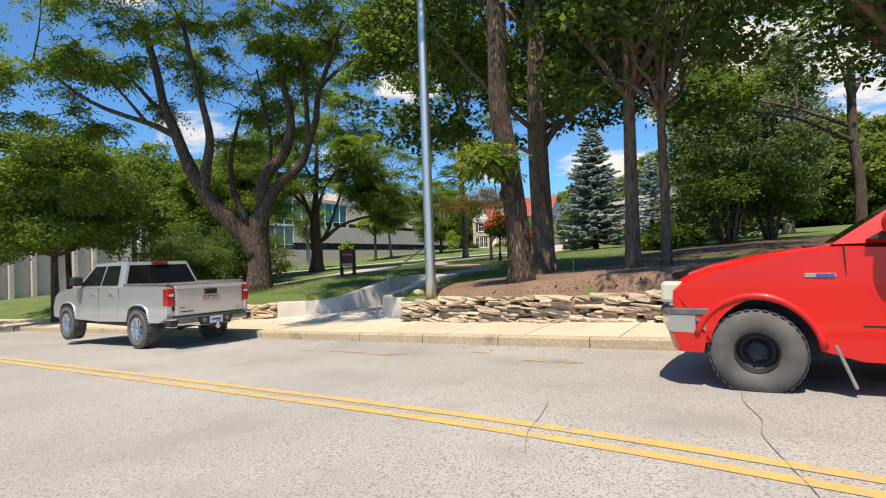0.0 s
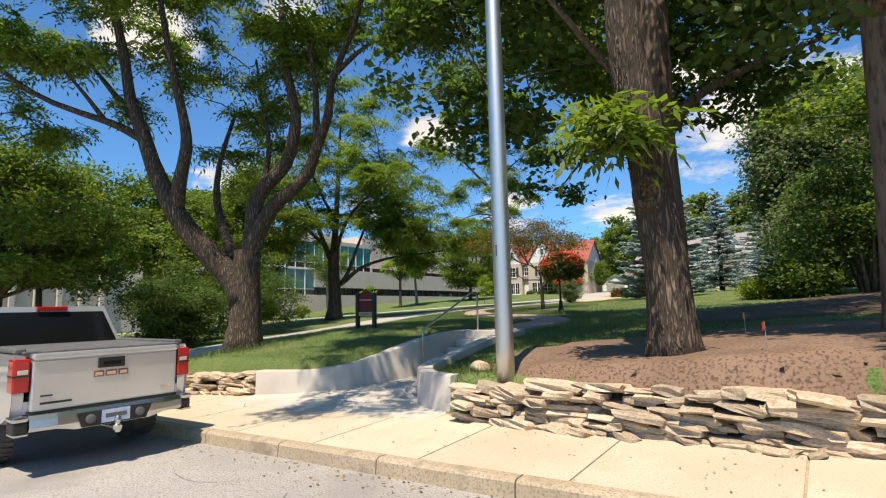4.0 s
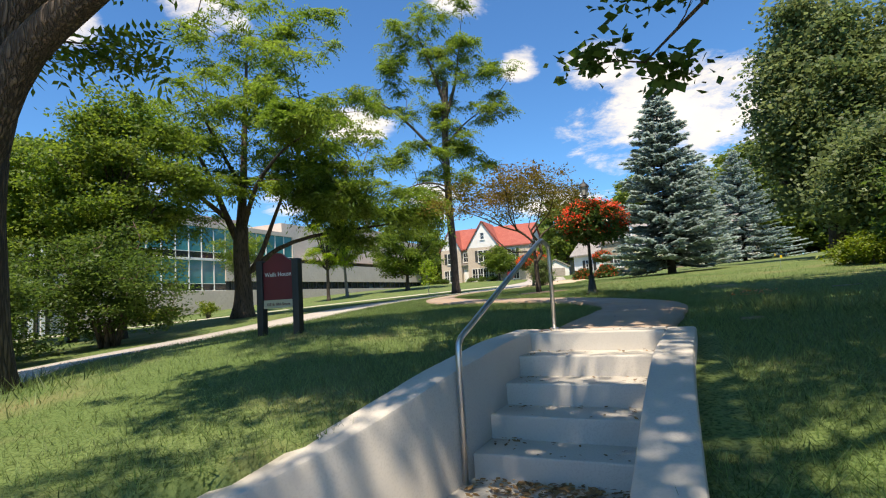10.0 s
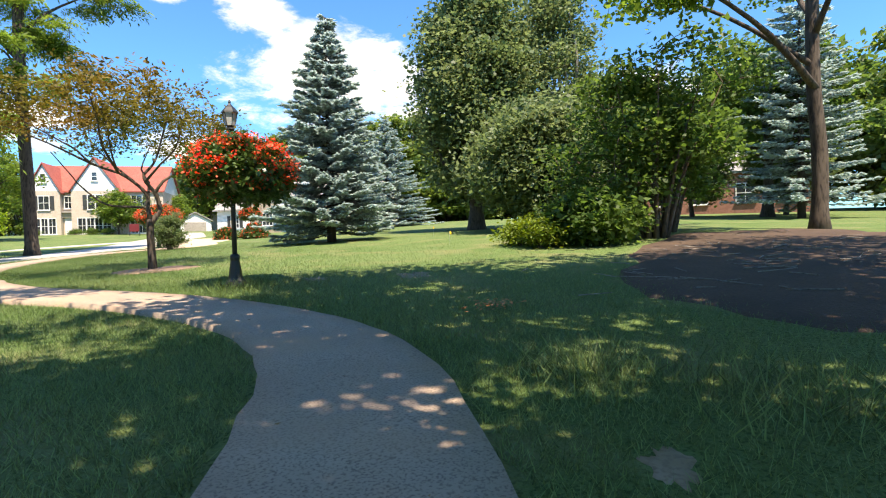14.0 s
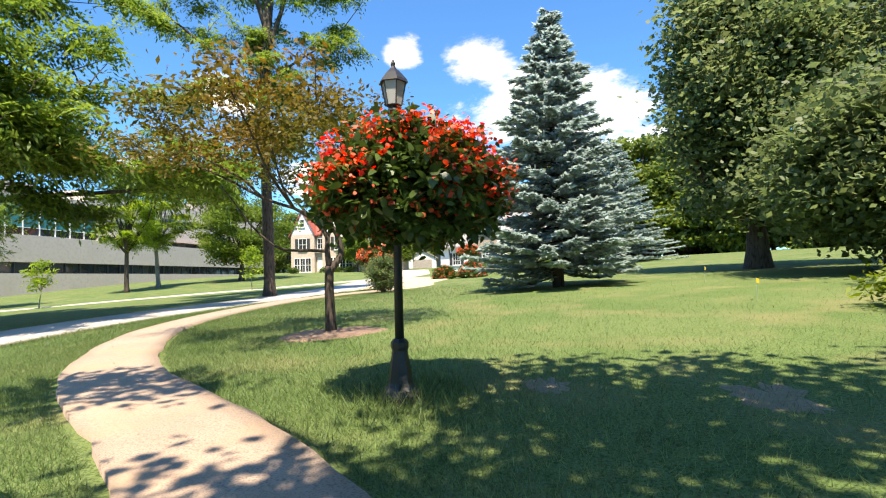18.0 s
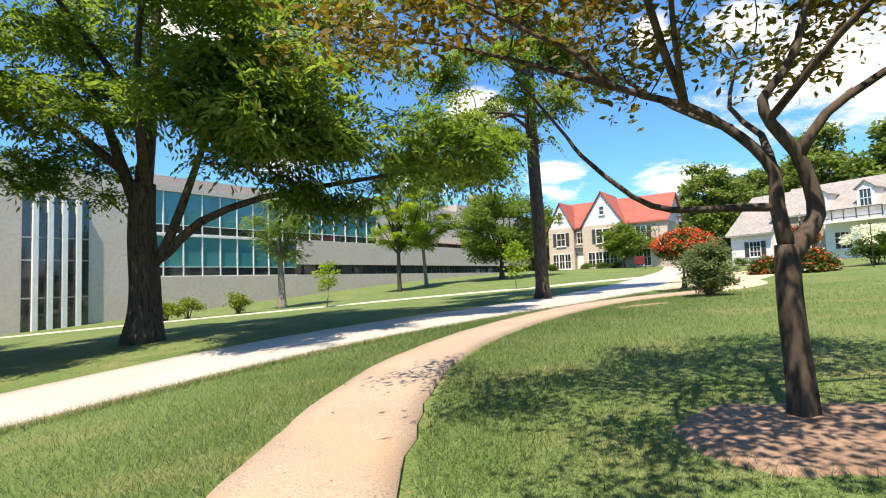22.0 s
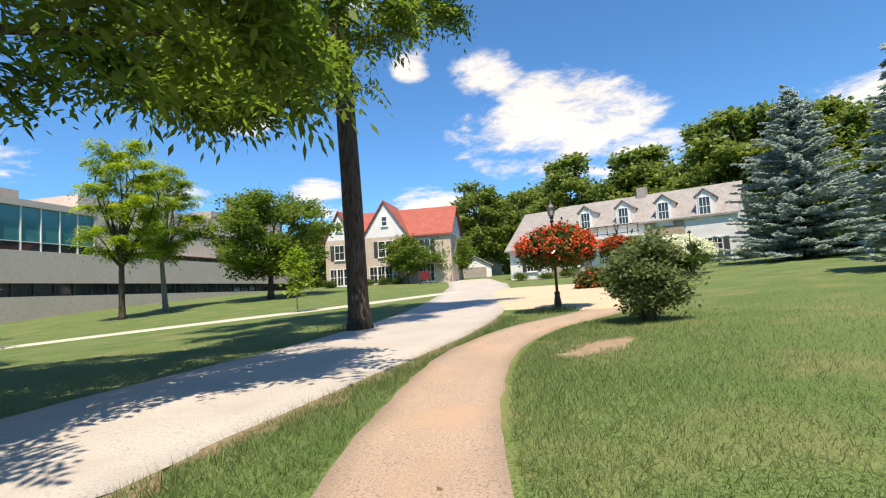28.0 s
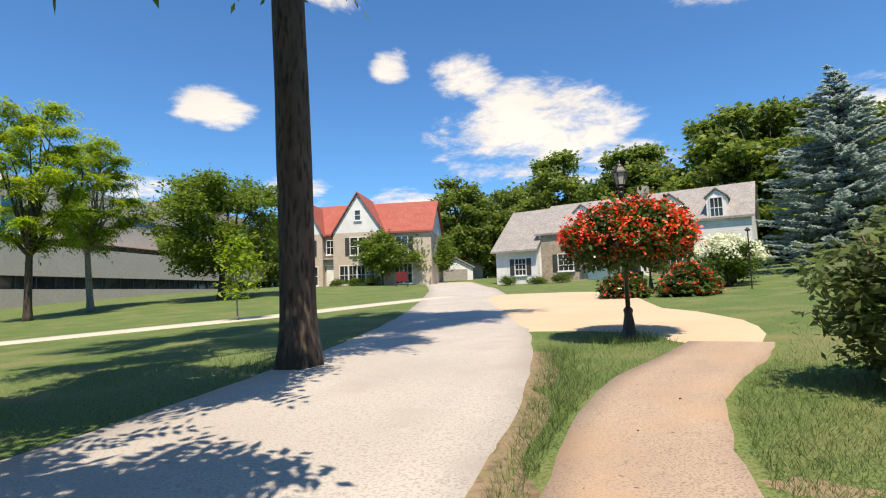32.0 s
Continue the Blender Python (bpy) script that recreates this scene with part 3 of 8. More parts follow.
DRIVE = [(-10.3, 14.6), (-9.7, 18.5), (-9.0, 23), (-7.8, 28.5), (-6, 33), (-3.6, 37), (-1, 40.5), (1.4, 43.4), (3.4, 46.4), (5.9, 51), (9, 57.5), (13, 67), (17, 77), (21, 90)]
drive = tagged(ribbon("driveway", DRIVE, (3.6, 3.4, 3.5, 3.6, 4.2, 5, 5), M_DRIVE, 0.03, 0.5, 6, 0.02), "pale worn gravelly driveway with ragged edges", "driveway", kind="structure")
PATH = [(-0.08, 17.46), (0.38, 18.12), (0.80, 18.76), (1.29, 19.54), (1.64, 20.5), (1.79, 21.7), (1.60, 23.2), (1.08, 24.9), (0.3, 26.8), (-0.15, 28.4), (-0.36, 30.1), (-0.4, 32), (-0.17, 33.8), (0.28, 35.5), (1.05, 37.6), (2.2, 39.9), (3.2, 41.4), (4.7, 42.9), (6.4, 43.9), (7.4, 44.5)]
footpath = tagged(ribbon("footpath", PATH, (1.08, 1.04, 1.03, 1.03, 1.02, 1.0, 1.05), M_AGG, 0.06, 0.3, 4, 0.012, zfn=lambda x, y: max(gz(x, y), 0.782 if y < 18.2 else 0.0)), "curving tan exposed-aggregate footpath across the lawn", "footpath", kind="structure")
SIDEWALK = [(-46, 55), (-30, 57), (-18, 58.5), (-9, 58.8), (-3, 59.2), (2, 60), (6, 62), (11, 64.5)]
sidewalk = tagged(ribbon("sidewalk", SIDEWALK, 1.5, M_SIDE, 0.035, 1.0, 3, 0.01), "narrow white concrete walk across the lawn", "walkway", kind="structure")
PLAZA = [(6.2, 48.3), (7.3, 47.0), (7.5, 45.7), (7.0, 44.6), (7.1, 43.7), (8.3, 44.3), (9.6, 45.6), (10.4, 47), (10.8, 48.8), (12.4, 51.4), (14.6, 54.8), (15.5, 58), (14.5, 61), (12.0, 62)]
pz = spline(PLAZA + [PLAZA[0]], 0.4)
pc = pz.mean(0)


def plaza_edge(a):
    ang = np.arctan2(pz[:, 1] - pc[1], pz[:, 0] - pc[0]) % math.tau
    o = np.argsort(ang)
    rad = np.hypot(*(pz - pc).T)
    r = np.interp(a % math.tau, ang[o], rad[o], period=math.tau)
    return r * math.cos(a), r * math.sin(a)


plaza = tagged(blob("plaza", pc[0], pc[1], 1, 1, 0, M_PLAZA, 0.05, rings=8, spokes=90, outline=plaza_edge), "tan gravel-coloured parking apron before the house", "forecourt", kind="structure")

# ---- entry: concrete walls, steps, rail ----
def uv_xy(u, n):
    p = STEP_C + SU * u + SN * n
    return p.x, p.y


def wall_strip(name, line, tops, material, thick=0.2, low=-0.45, label="", caps=0.025):
    c = spline(line, 0.18)
    d = np.gradient(c, axis=0)
    d /= np.linalg.norm(d, axis=1)[:, None]
    nn = np.stack([-d[:, 1], d[:, 0]], -1)
    bm = bmesh.new()
    rings = []
    for q, w in zip(c, nn):
        zt = float(np.interp(q[1], [t[0] for t in tops], [t[1] for t in tops]))
        h = thick / 2
        prof = [(-h - 0.015, low), (-h, zt - caps), (-h + caps * 0.3, zt - caps * 0.3), (-h + caps, zt), (h - caps, zt), (h - caps * 0.3, zt - caps * 0.3), (h, zt - caps), (h + 0.015, low)]
        rings.append([bm.verts.new((*uv_xy(*(q + w * o)), z)) for o, z in prof])
    for r0, r1 in zip(rings, rings[1:]):
        for k in range(len(r0) - 1):
            bm.faces.new((r0[k], r0[k + 1], r1[k + 1], r1[k]))
    bm.faces.new(rings[0][::-1]); bm.faces.new(rings[-1])
    bmesh.ops.recalc_face_normals(bm, faces=bm.faces[:])
    ob = part(name, bm, material, None, label, smooth=True)
    ob.data.set_sharp_from_angle(angle=radians(32))
    return ob


TOPS_L = [(-4.4, 0.27), (-3.9, 0.30), (-3.4, 0.40), (-2.6, 0.62), (-2.0, 0.74), (-1.0, 0.84), (0.2, 0.86)]
tagged(wall_strip("wall_entry_curved", LEFT_WALL, TOPS_L, M_WALLC, 0.26), "smooth curved cast concrete retaining wall beside steps", "retaining wall", kind="structure")
tagged(wall_strip("wall_entry_hooked", RIGHT_WALL, TOPS_R, M_WALLC, 0.25), "smooth hooked cast concrete retaining wall beside steps", "retaining wall", kind="structure")

steps = empty("stairs", *uv_xy(0, 0), 0.0, -30, "five shallow cast concrete steps with fallen leaves", "steps", kind="structure")
for k in range(5):
    bm = bmesh.new()
    n0, n1 = STAIR_N - TREAD * (4 - k), (0.05 if k == 4 else STAIR_N - TREAD * (3 - k) + 0.02)
    zt = 0.02 + RISE * (k + 1)
    box(bm, (-0.72, n0, zt - 0.4), (0.48, n1, zt), 0.012)
    part("step", bm, M_WALLC, steps)
# the walk between the walls, cast in bays
entry_walk = empty("entry_walk", *uv_xy(0, -3), 0, -30, "pale concrete entry walk between curved walls", "walkway", kind="structure")
bays = [(-1.8, -2.9), (-2.908, -4.2), (-4.208, -5.2)]
for n1, n0 in bays:
    bm = bmesh.new()
    ring = []
    for n in np.linspace(n0, n1, 7):
        lo = float(np.interp(n, [p[1] for p in LEFT_WALL[::-1]], [p[0] for p in LEFT_WALL[::-1]]))
        hi = float(np.interp(n, [p[1] for p in RIGHT_WALL[::-1]], [p[0] for p in RIGHT_WALL[::-1]]))
        for uu in np.linspace(lo, hi, 5):
            x, y = uv_xy(uu, n)
            zz = float(walk_z(x, y))
            ring.append(bm.verts.new((uu, n + 3, zz)))
    for j in range(6):
        for k in range(4):
            a = j * 5 + k
            bm.faces.new((ring[a], ring[a + 1], ring[a + 6], ring[a + 5]))
    ex = bmesh.ops.extrude_face_region(bm, geom=bm.faces[:])
    bmesh.ops.translate(bm, verts=[v for v in ex["geom"] if isinstance(v, bmesh.types.BMVert)], vec=(0, 0, -0.1))
    bmesh.ops.recalc_face_normals(bm, faces=bm.faces[:])
    part("slab", bm, M_WALLC, entry_walk)

rail = empty("handrail", *uv_xy(-0.58, -1.0), 0, -30, "bent round stainless steel handrail beside steps", "handrail")
bm = bmesh.new()
rp = [(-0.13, -1.0, 0.0), (-0.13, -1.0, 0.86), (-0.13, -0.99, 0.92), (-0.125, -0.95, 0.96), (0.02, 0.72, 1.695), (0.025, 0.78, 1.715), (0.03, 0.84, 1.715), (0.035, 0.98, 1.69), (0.035, 1.03, 1.67), (0.035, 1.055, 1.62), (0.035, 1.06, 1.55), (0.035, 1.06, 0.8)]
tube(bm, rp, [0.021] * len(rp), 14)
part("pipe", bm, M_RAIL, rail, smooth=True)
for yy, zz in ((-1.0, 0.025), (1.06, 0.852)):
    bm = bmesh.new()
    lathe(bm, [(0.05, 0), (0.05, 0.008), (0.03, 0.015)], 16, (-0.13 if yy < 0 else 0.035, yy, zz))
    part("base_plate", bm, M_RAIL, rail)

# ---- plants ----
def leaves(rng, centres, per, spread, size, flat=0.55, ratio=0.45, droop=0.2):
    """Small pointed leaves scattered round the centres, as an array of four-cornered blades."""
    c = np.repeat(np.asarray(centres), per, axis=0)
    n = len(c)
    off = rng.normal(0, 1, (n, 3)) * np.array([1, 1, flat]) * spread
    c = c + off
    d = rng.normal(0, 1, (n, 3)) * np.array([1, 1, 0.5])
    d[:, 2] -= droop
    d /= np.linalg.norm(d, axis=1)[:, None]
    up = rng.normal(0, 0.85, (n, 3)) + np.array([0, 0, 1.0])
    w = np.cross(d, up)
    w /= np.linalg.norm(w, axis=1)[:, None] + 1e-9
    ln = size * rng.uniform(0.6, 1.35, n)[:, None]
    mid = c + d * ln * 0.45 - np.cross(w, d) * ln * 0.08
    return np.stack([c, mid + w * ln * ratio * 0.5, c + d * ln, mid - w * ln * ratio * 0.5], 1)


def broad_leaves(rng, centres, per, spread, size, ratio=0.62, droop=0.5):
    """Broad pointed leaves with six corners, folded a little along the middle."""
    c = np.repeat(np.asarray(centres), per, axis=0)
    n = len(c)
    c = c + rng.normal(0, spread, (n, 3))
    d = rng.normal(0, 1, (n, 3)) * np.array([1, 1, 0.6])
    d[:, 2] -= droop
    d /= np.linalg.norm(d, axis=1)[:, None]
    w = np.cross(d, rng.normal(0, 0.6, (n, 3)) + np.array([0, 0, 1.0]))
    w /= np.linalg.norm(w, axis=1)[:, None] + 1e-9
    up = np.cross(w, d)
    ln = size * rng.uniform(0.6, 1.35, n)[:, None]
    a, b = c + d * ln * 0.25 + up * ln * 0.06, c + d * ln * 0.62 + up * ln * 0.05
    return np.stack([c, a + w * ln * ratio * 0.45, b + w * ln * ratio * 0.4, c + d * ln - up * ln * 0.08, b - w * ln * ratio * 0.4, a - w * ln * ratio * 0.45], 1)


def fronds(rng, centres, per, spread, size, pairs=6):
    """Feathery compound leaves: drooping stalks that fan out from each twig's end, with paired narrow leaflets."""
    c = np.repeat(np.asarray(centres), per, axis=0)
    n = len(c)
    c = c + rng.normal(0, 1, (n, 3)) * np.array([1, 1, 0.5]) * spread
    az = np.tile(np.arange(per) * 2.4, len(centres)) + rng.normal(0, 0.5, n)
    h = np.stack([np.cos(az), np.sin(az), np.zeros(n)], -1)
    side = np.stack([-np.sin(az), np.cos(az), np.zeros(n)], -1)
    ln = size * rng.uniform(0.65, 1.3, n)[:, None]
    tip = rng.uniform(-1.1, 0.1, n)[:, None]
    tilt = rng.normal(0, 0.35, n)[:, None]
    out = []
    for k in range(pairs):
        t = (k + 0.7) / pairs
        q = c + h * ln * t + np.array([0, 0, 1]) * ln * tip * t * t
        fwd = h * 0.5 + np.array([0, 0, 1]) * tip * t
        for sgn in ((1, -1) if k < pairs - 1 else (0,)):
            d = side * sgn * 0.85 + fwd * (0.6 if sgn else 1.2) + np.array([0, 0, 1]) * tilt * sgn
            d = d + rng.normal(0, 0.12, (n, 3))
            lf = ln * 2.1 / pairs * (1 - 0.5 * abs(t - 0.45))
            w = np.cross(d, np.array([0, 0, 1.0]) + rng.normal(0, 0.35, (n, 3)))
            w /= np.linalg.norm(w, axis=1)[:, None] + 1e-9
            m = q + d * lf * 0.45
            out.append(np.stack([q, m + w * lf * 0.2, q + d * lf, m - w * lf * 0.2], 1))
    return np.concatenate(out)


def wander(rng, a, b, k=5, bow=0.12, rise=0.0):
    """A crooked line between two points."""
    a, b = np.array(a, float), np.array(b, float)
    span = np.linalg.norm(b - a)
    bend = rng.normal(0, bow * span, 3)
    pts = []
    for t in np.linspace(0, 1, k + 1):
        j = rng.normal(0, 0.025 * span, 3) if 0 < t < 1 else 0
        pts.append(a + (b - a) * t + bend * math.sin(math.pi * t) + j + np.array([0, 0, rise * span * math.sin(math.pi * t)]))
    return pts


def shell(rng, blobs, sub=5):
    """Cluster centres filling lobes in flat sprays with gaps between them, more of them near the outside."""
    out = []
    for cx, cy, cz, rx, ry, rz, n in blobs:
        k = max(3, round(n / sub))
        v = rng.normal(0, 1, (k, 3))
        v /= np.linalg.norm(v, axis=1)[:, None]
        mid = v * (rng.uniform(0.1, 1, k) ** 0.45)[:, None]
        mid = np.repeat(mid, sub, axis=0)[:max(n, 3)]
        mid = mid + rng.normal(0, 1, mid.shape) * np.array([0.2, 0.2, 0.1])
        out.append(np.array([cx, cy, cz]) + mid * np.array([rx, ry, rz]))
    return np.concatenate(out)


def fuller(blobs, k):
    """The same lobes with k times the sprays."""
    return [(*b[:6], int(b[6] * k)) for b in blobs]


def tree(label, x, y, trunk, limbs, blobs, bark, leaf, seed=1, per=30, spread=0.45, size=0.16, feather=False, twig=0.018,
         category="tree", name="tree", z=None, droop=0.2, sides=10, flare=1.45, ratio=0.45, pairs=5, joined=False):
    """A tree: trunk and limbs as tapered tubes (points from its foot), twigs to every leaf cluster, and the leaves."""
    rng = np.random.default_rng(seed)
    foot = gz(x, y) if z is None else z
    root = empty(name, x, y, foot, 0, label, category)
    nodes = []
    bm = bmesh.new()

    def limb(pts, r0, r1, sd_, kk=3):
        P = [np.array(p, float) for p in pts]
        line = spline(P, max(0.25, 0.12 * np.linalg.norm(P[-1] - P[0])))
        k = len(line)
        rr = [r0 + (r1 - r0) * (i / (k - 1)) ** 0.8 for i in range(k)]
        rr = [r * (1 + 0.07 * noise.noise((i * 0.9, r0 * 10, seed))) for i, r in enumerate(rr)]
        tube(bm, line, rr, sd_)
        nodes.extend((p, r) for p, r in zip(line[1:], rr[1:]))
        return line, rr

    r0, r1, tp = trunk
    P = [np.array(p, float) for p in tp]
    line = spline(P, 0.3)
    k = len(line)
    hts = line[:, 2]
    rr = [(r0 + (r1 - r0) * i / (k - 1)) * (1 + (flare - 1) * math.exp(-max(0, h) / (0.55 * r0 + 0.12))) for i, h in zip(range(k), hts)]
    line[0, 2] -= 0.25
    rings = tube(bm, line, rr, sides + 4)
    for ring, p in zip(rings, line):
        for v in ring:
            a = math.atan2(v.co.y - p[1], v.co.x - p[0])
            f = 1 + 0.06 * noise.noise((math.cos(a) * 2, math.sin(a) * 2, v.co.z * 0.8 + seed)) + 0.14 * math.exp(-max(0, v.co.z) / 0.35) * math.sin(a * 5 + seed)
            v.co.x, v.co.y = p[0] + (v.co.x - p[0]) * f, p[1] + (v.co.y - p[1]) * f
    part("trunk", bm, bark, root, smooth=True)
    nodes.extend((p, r1) for p in line[-2:])
    bm = bmesh.new()
    for pts, a, b in limbs:
        limb(pts, a, b, sides)
        if not joined:
            part("limb", bm, bark, root, smooth=True)
            bm = bmesh.new()
    if joined:
        tagged(part("limbwork", bm, bark, root, smooth=True), kind="stuff")
    else:
        bm.free()
    centres = shell(rng, blobs)
    if twig:
        bm = bmesh.new()
        grown = np.full((len(nodes) + 3 * len(centres), 3), 1e6)
        grown[:len(nodes)] = [p for p, _ in nodes]
        have = len(nodes)
        for c in centres[rng.permutation(len(centres))]:
            g = grown[:have]
            dist = np.linalg.norm(g - c, axis=1) + 0.6 * np.maximum(0, g[:, 2] - c[2])
            j = int(dist.argmin())
            L = np.linalg.norm(g[j] - c)
            if L < 0.15:
                continue
            pts = wander(rng, g[j], c, 3, 0.08, 0.06)
            ra = min(0.05, twig * (0.6 + 0.35 * L))
            tube(bm, pts, [ra, ra * 0.8, ra * 0.55, ra * 0.25], 4, cap=False)
            grown[have:have + 3] = pts[1:]
            have += 3
        tagged(part("twigwork", bm, bark, root), kind="stuff")
    V = fronds(rng, centres, per, spread, size, pairs) if feather else leaves(rng, centres, per, spread, size, droop=droop, ratio=ratio)
    tagged(quads_object("crown", V, leaf, root), kind="stuff")
    return root


def auto_limbs(rng, top, blobs, r):
    out = []
    for b in blobs:
        end = np.array(b[:3]) + np.array([0, 0, 0.3 * b[5]])
        out.append((wander(rng, top, end, 4, 0.08, 0.05), r, r * 0.18))
    return out


def simple_tree(label, x, y, h, trunk_h, r, crown, bark, leaf, seed, per=30, lobes=7, clusters=26, extra=(), **kw):
    """A tree whose crown is a heap of lobes of the given half-width and height."""
    rng = np.random.default_rng(seed)
    cw, chh = crown
    blobs = []
    lobes = int(lobes * 1.7)
    for k in range(lobes):
        a = k * 2.4 + seed
        f = (k + 0.5) / lobes
        zz = trunk_h + (h - trunk_h) * (0.06 + 0.84 * f)
        w = cw * math.sin(math.pi * (0.16 + 0.74 * f)) * rng.uniform(0.45, 0.8)
        lr = cw * rng.uniform(0.26, 0.42)
        blobs.append((w * math.cos(a), w * math.sin(a), zz, lr, lr * rng.uniform(0.8, 1.2), chh * rng.uniform(0.28, 0.5), max(5, int(clusters / 1.5))))
    blobs.extend(extra)
    lean = rng.normal(0, 0.02 * h, 2)
    top = (lean[0], lean[1], trunk_h + (h - trunk_h) * 0.35)
    limbs = auto_limbs(rng, (lean[0] * 0.6, lean[1] * 0.6, trunk_h), blobs, r * 0.5)
    return tree(label, x, y, (r, r * 0.6, [(0, 0, 0), (lean[0] * 0.3, lean[1] * 0.5, trunk_h * 0.55), top]), limbs, blobs, bark, leaf, seed, per, **kw)


def spruce(label, x, y, h, w, seed, n_whorl=26, dense=1.0, skirt=0.6):
    rng = np.random.default_rng(seed)
    z = gz(x, y)
    root = empty("spruce_tree", x, y, z, 0, label, "spruce")
    bm = bmesh.new()
    tube(bm, [(0, 0, -0.2), (0.02, 0, h * 0.3), (0, 0, h * 0.97)], [0.19, 0.13, 0.012], 10)
    part("trunk", bm, M_BARKD, root, smooth=True)
    bm = bmesh.new()
    V = []
    for i in range(n_whorl):
        f = i / (n_whorl - 1)
        zz = skirt + (h - skirt) * f ** 0.92
        rad = w * (1 - f) ** 0.82 * rng.uniform(0.86, 1.1) + 0.08
        count = int(9 + 7 * (1 - f))
        for k in range(count):
            a = k * math.tau / count + rng.uniform(-0.3, 0.3) + i
            R = rad * rng.uniform(0.72, 1.1)
            drop = -0.16 * R * (1 - f) + 0.12 * R * f + rng.normal(0, 0.06)
            p0 = np.array([0, 0, zz + rng.normal(0, 0.2)])
            pts = [p0 + np.array([math.cos(a) * R * t, math.sin(a) * R * t, drop * math.sin(t * 1.6) + 0.1 * R * t * t]) for t in (0, 0.35, 0.7, 1)]
            tube(bm, pts, [0.028, 0.02, 0.012, 0.005], 4, cap=False)
            m = int((12 + 66 * R) * dense)
            t = rng.uniform(0.12, 1.05, m) ** 0.75
            c = np.stack([np.interp(t, (0, 0.35, 0.7, 1), [q[j] for q in pts]) for j in range(3)], -1)
            sidew = np.array([-math.sin(a), math.cos(a), 0])
            c += sidew * (rng.normal(0, 0.16, m) * (0.35 + R * 0.55) * (1.15 - t))[:, None]
            d = np.array([math.cos(a), math.sin(a), -0.08]) + sidew * rng.normal(0, 0.75, m)[:, None] + rng.normal(0, 0.22, (m, 3))
            d /= np.linalg.norm(d, axis=1)[:, None]
            ww = np.cross(d, rng.normal(0, 0.5, (m, 3)) + np.array([0, 0, 1]))
            ww /= np.linalg.norm(ww, axis=1)[:, None] + 1e-9
            ln = rng.uniform(0.14, 0.3, m)[:, None]
            V.append(np.stack([c, c + d * ln * 0.5 + ww * 0.048, c + d * ln, c + d * ln * 0.5 - ww * 0.048], 1))
    tagged(part("branchwork", bm, M_BARKD, root), kind="stuff")
    tagged(quads_object("foliage", np.concatenate(V), M_SPRUCE, root), kind="stuff")
    return root


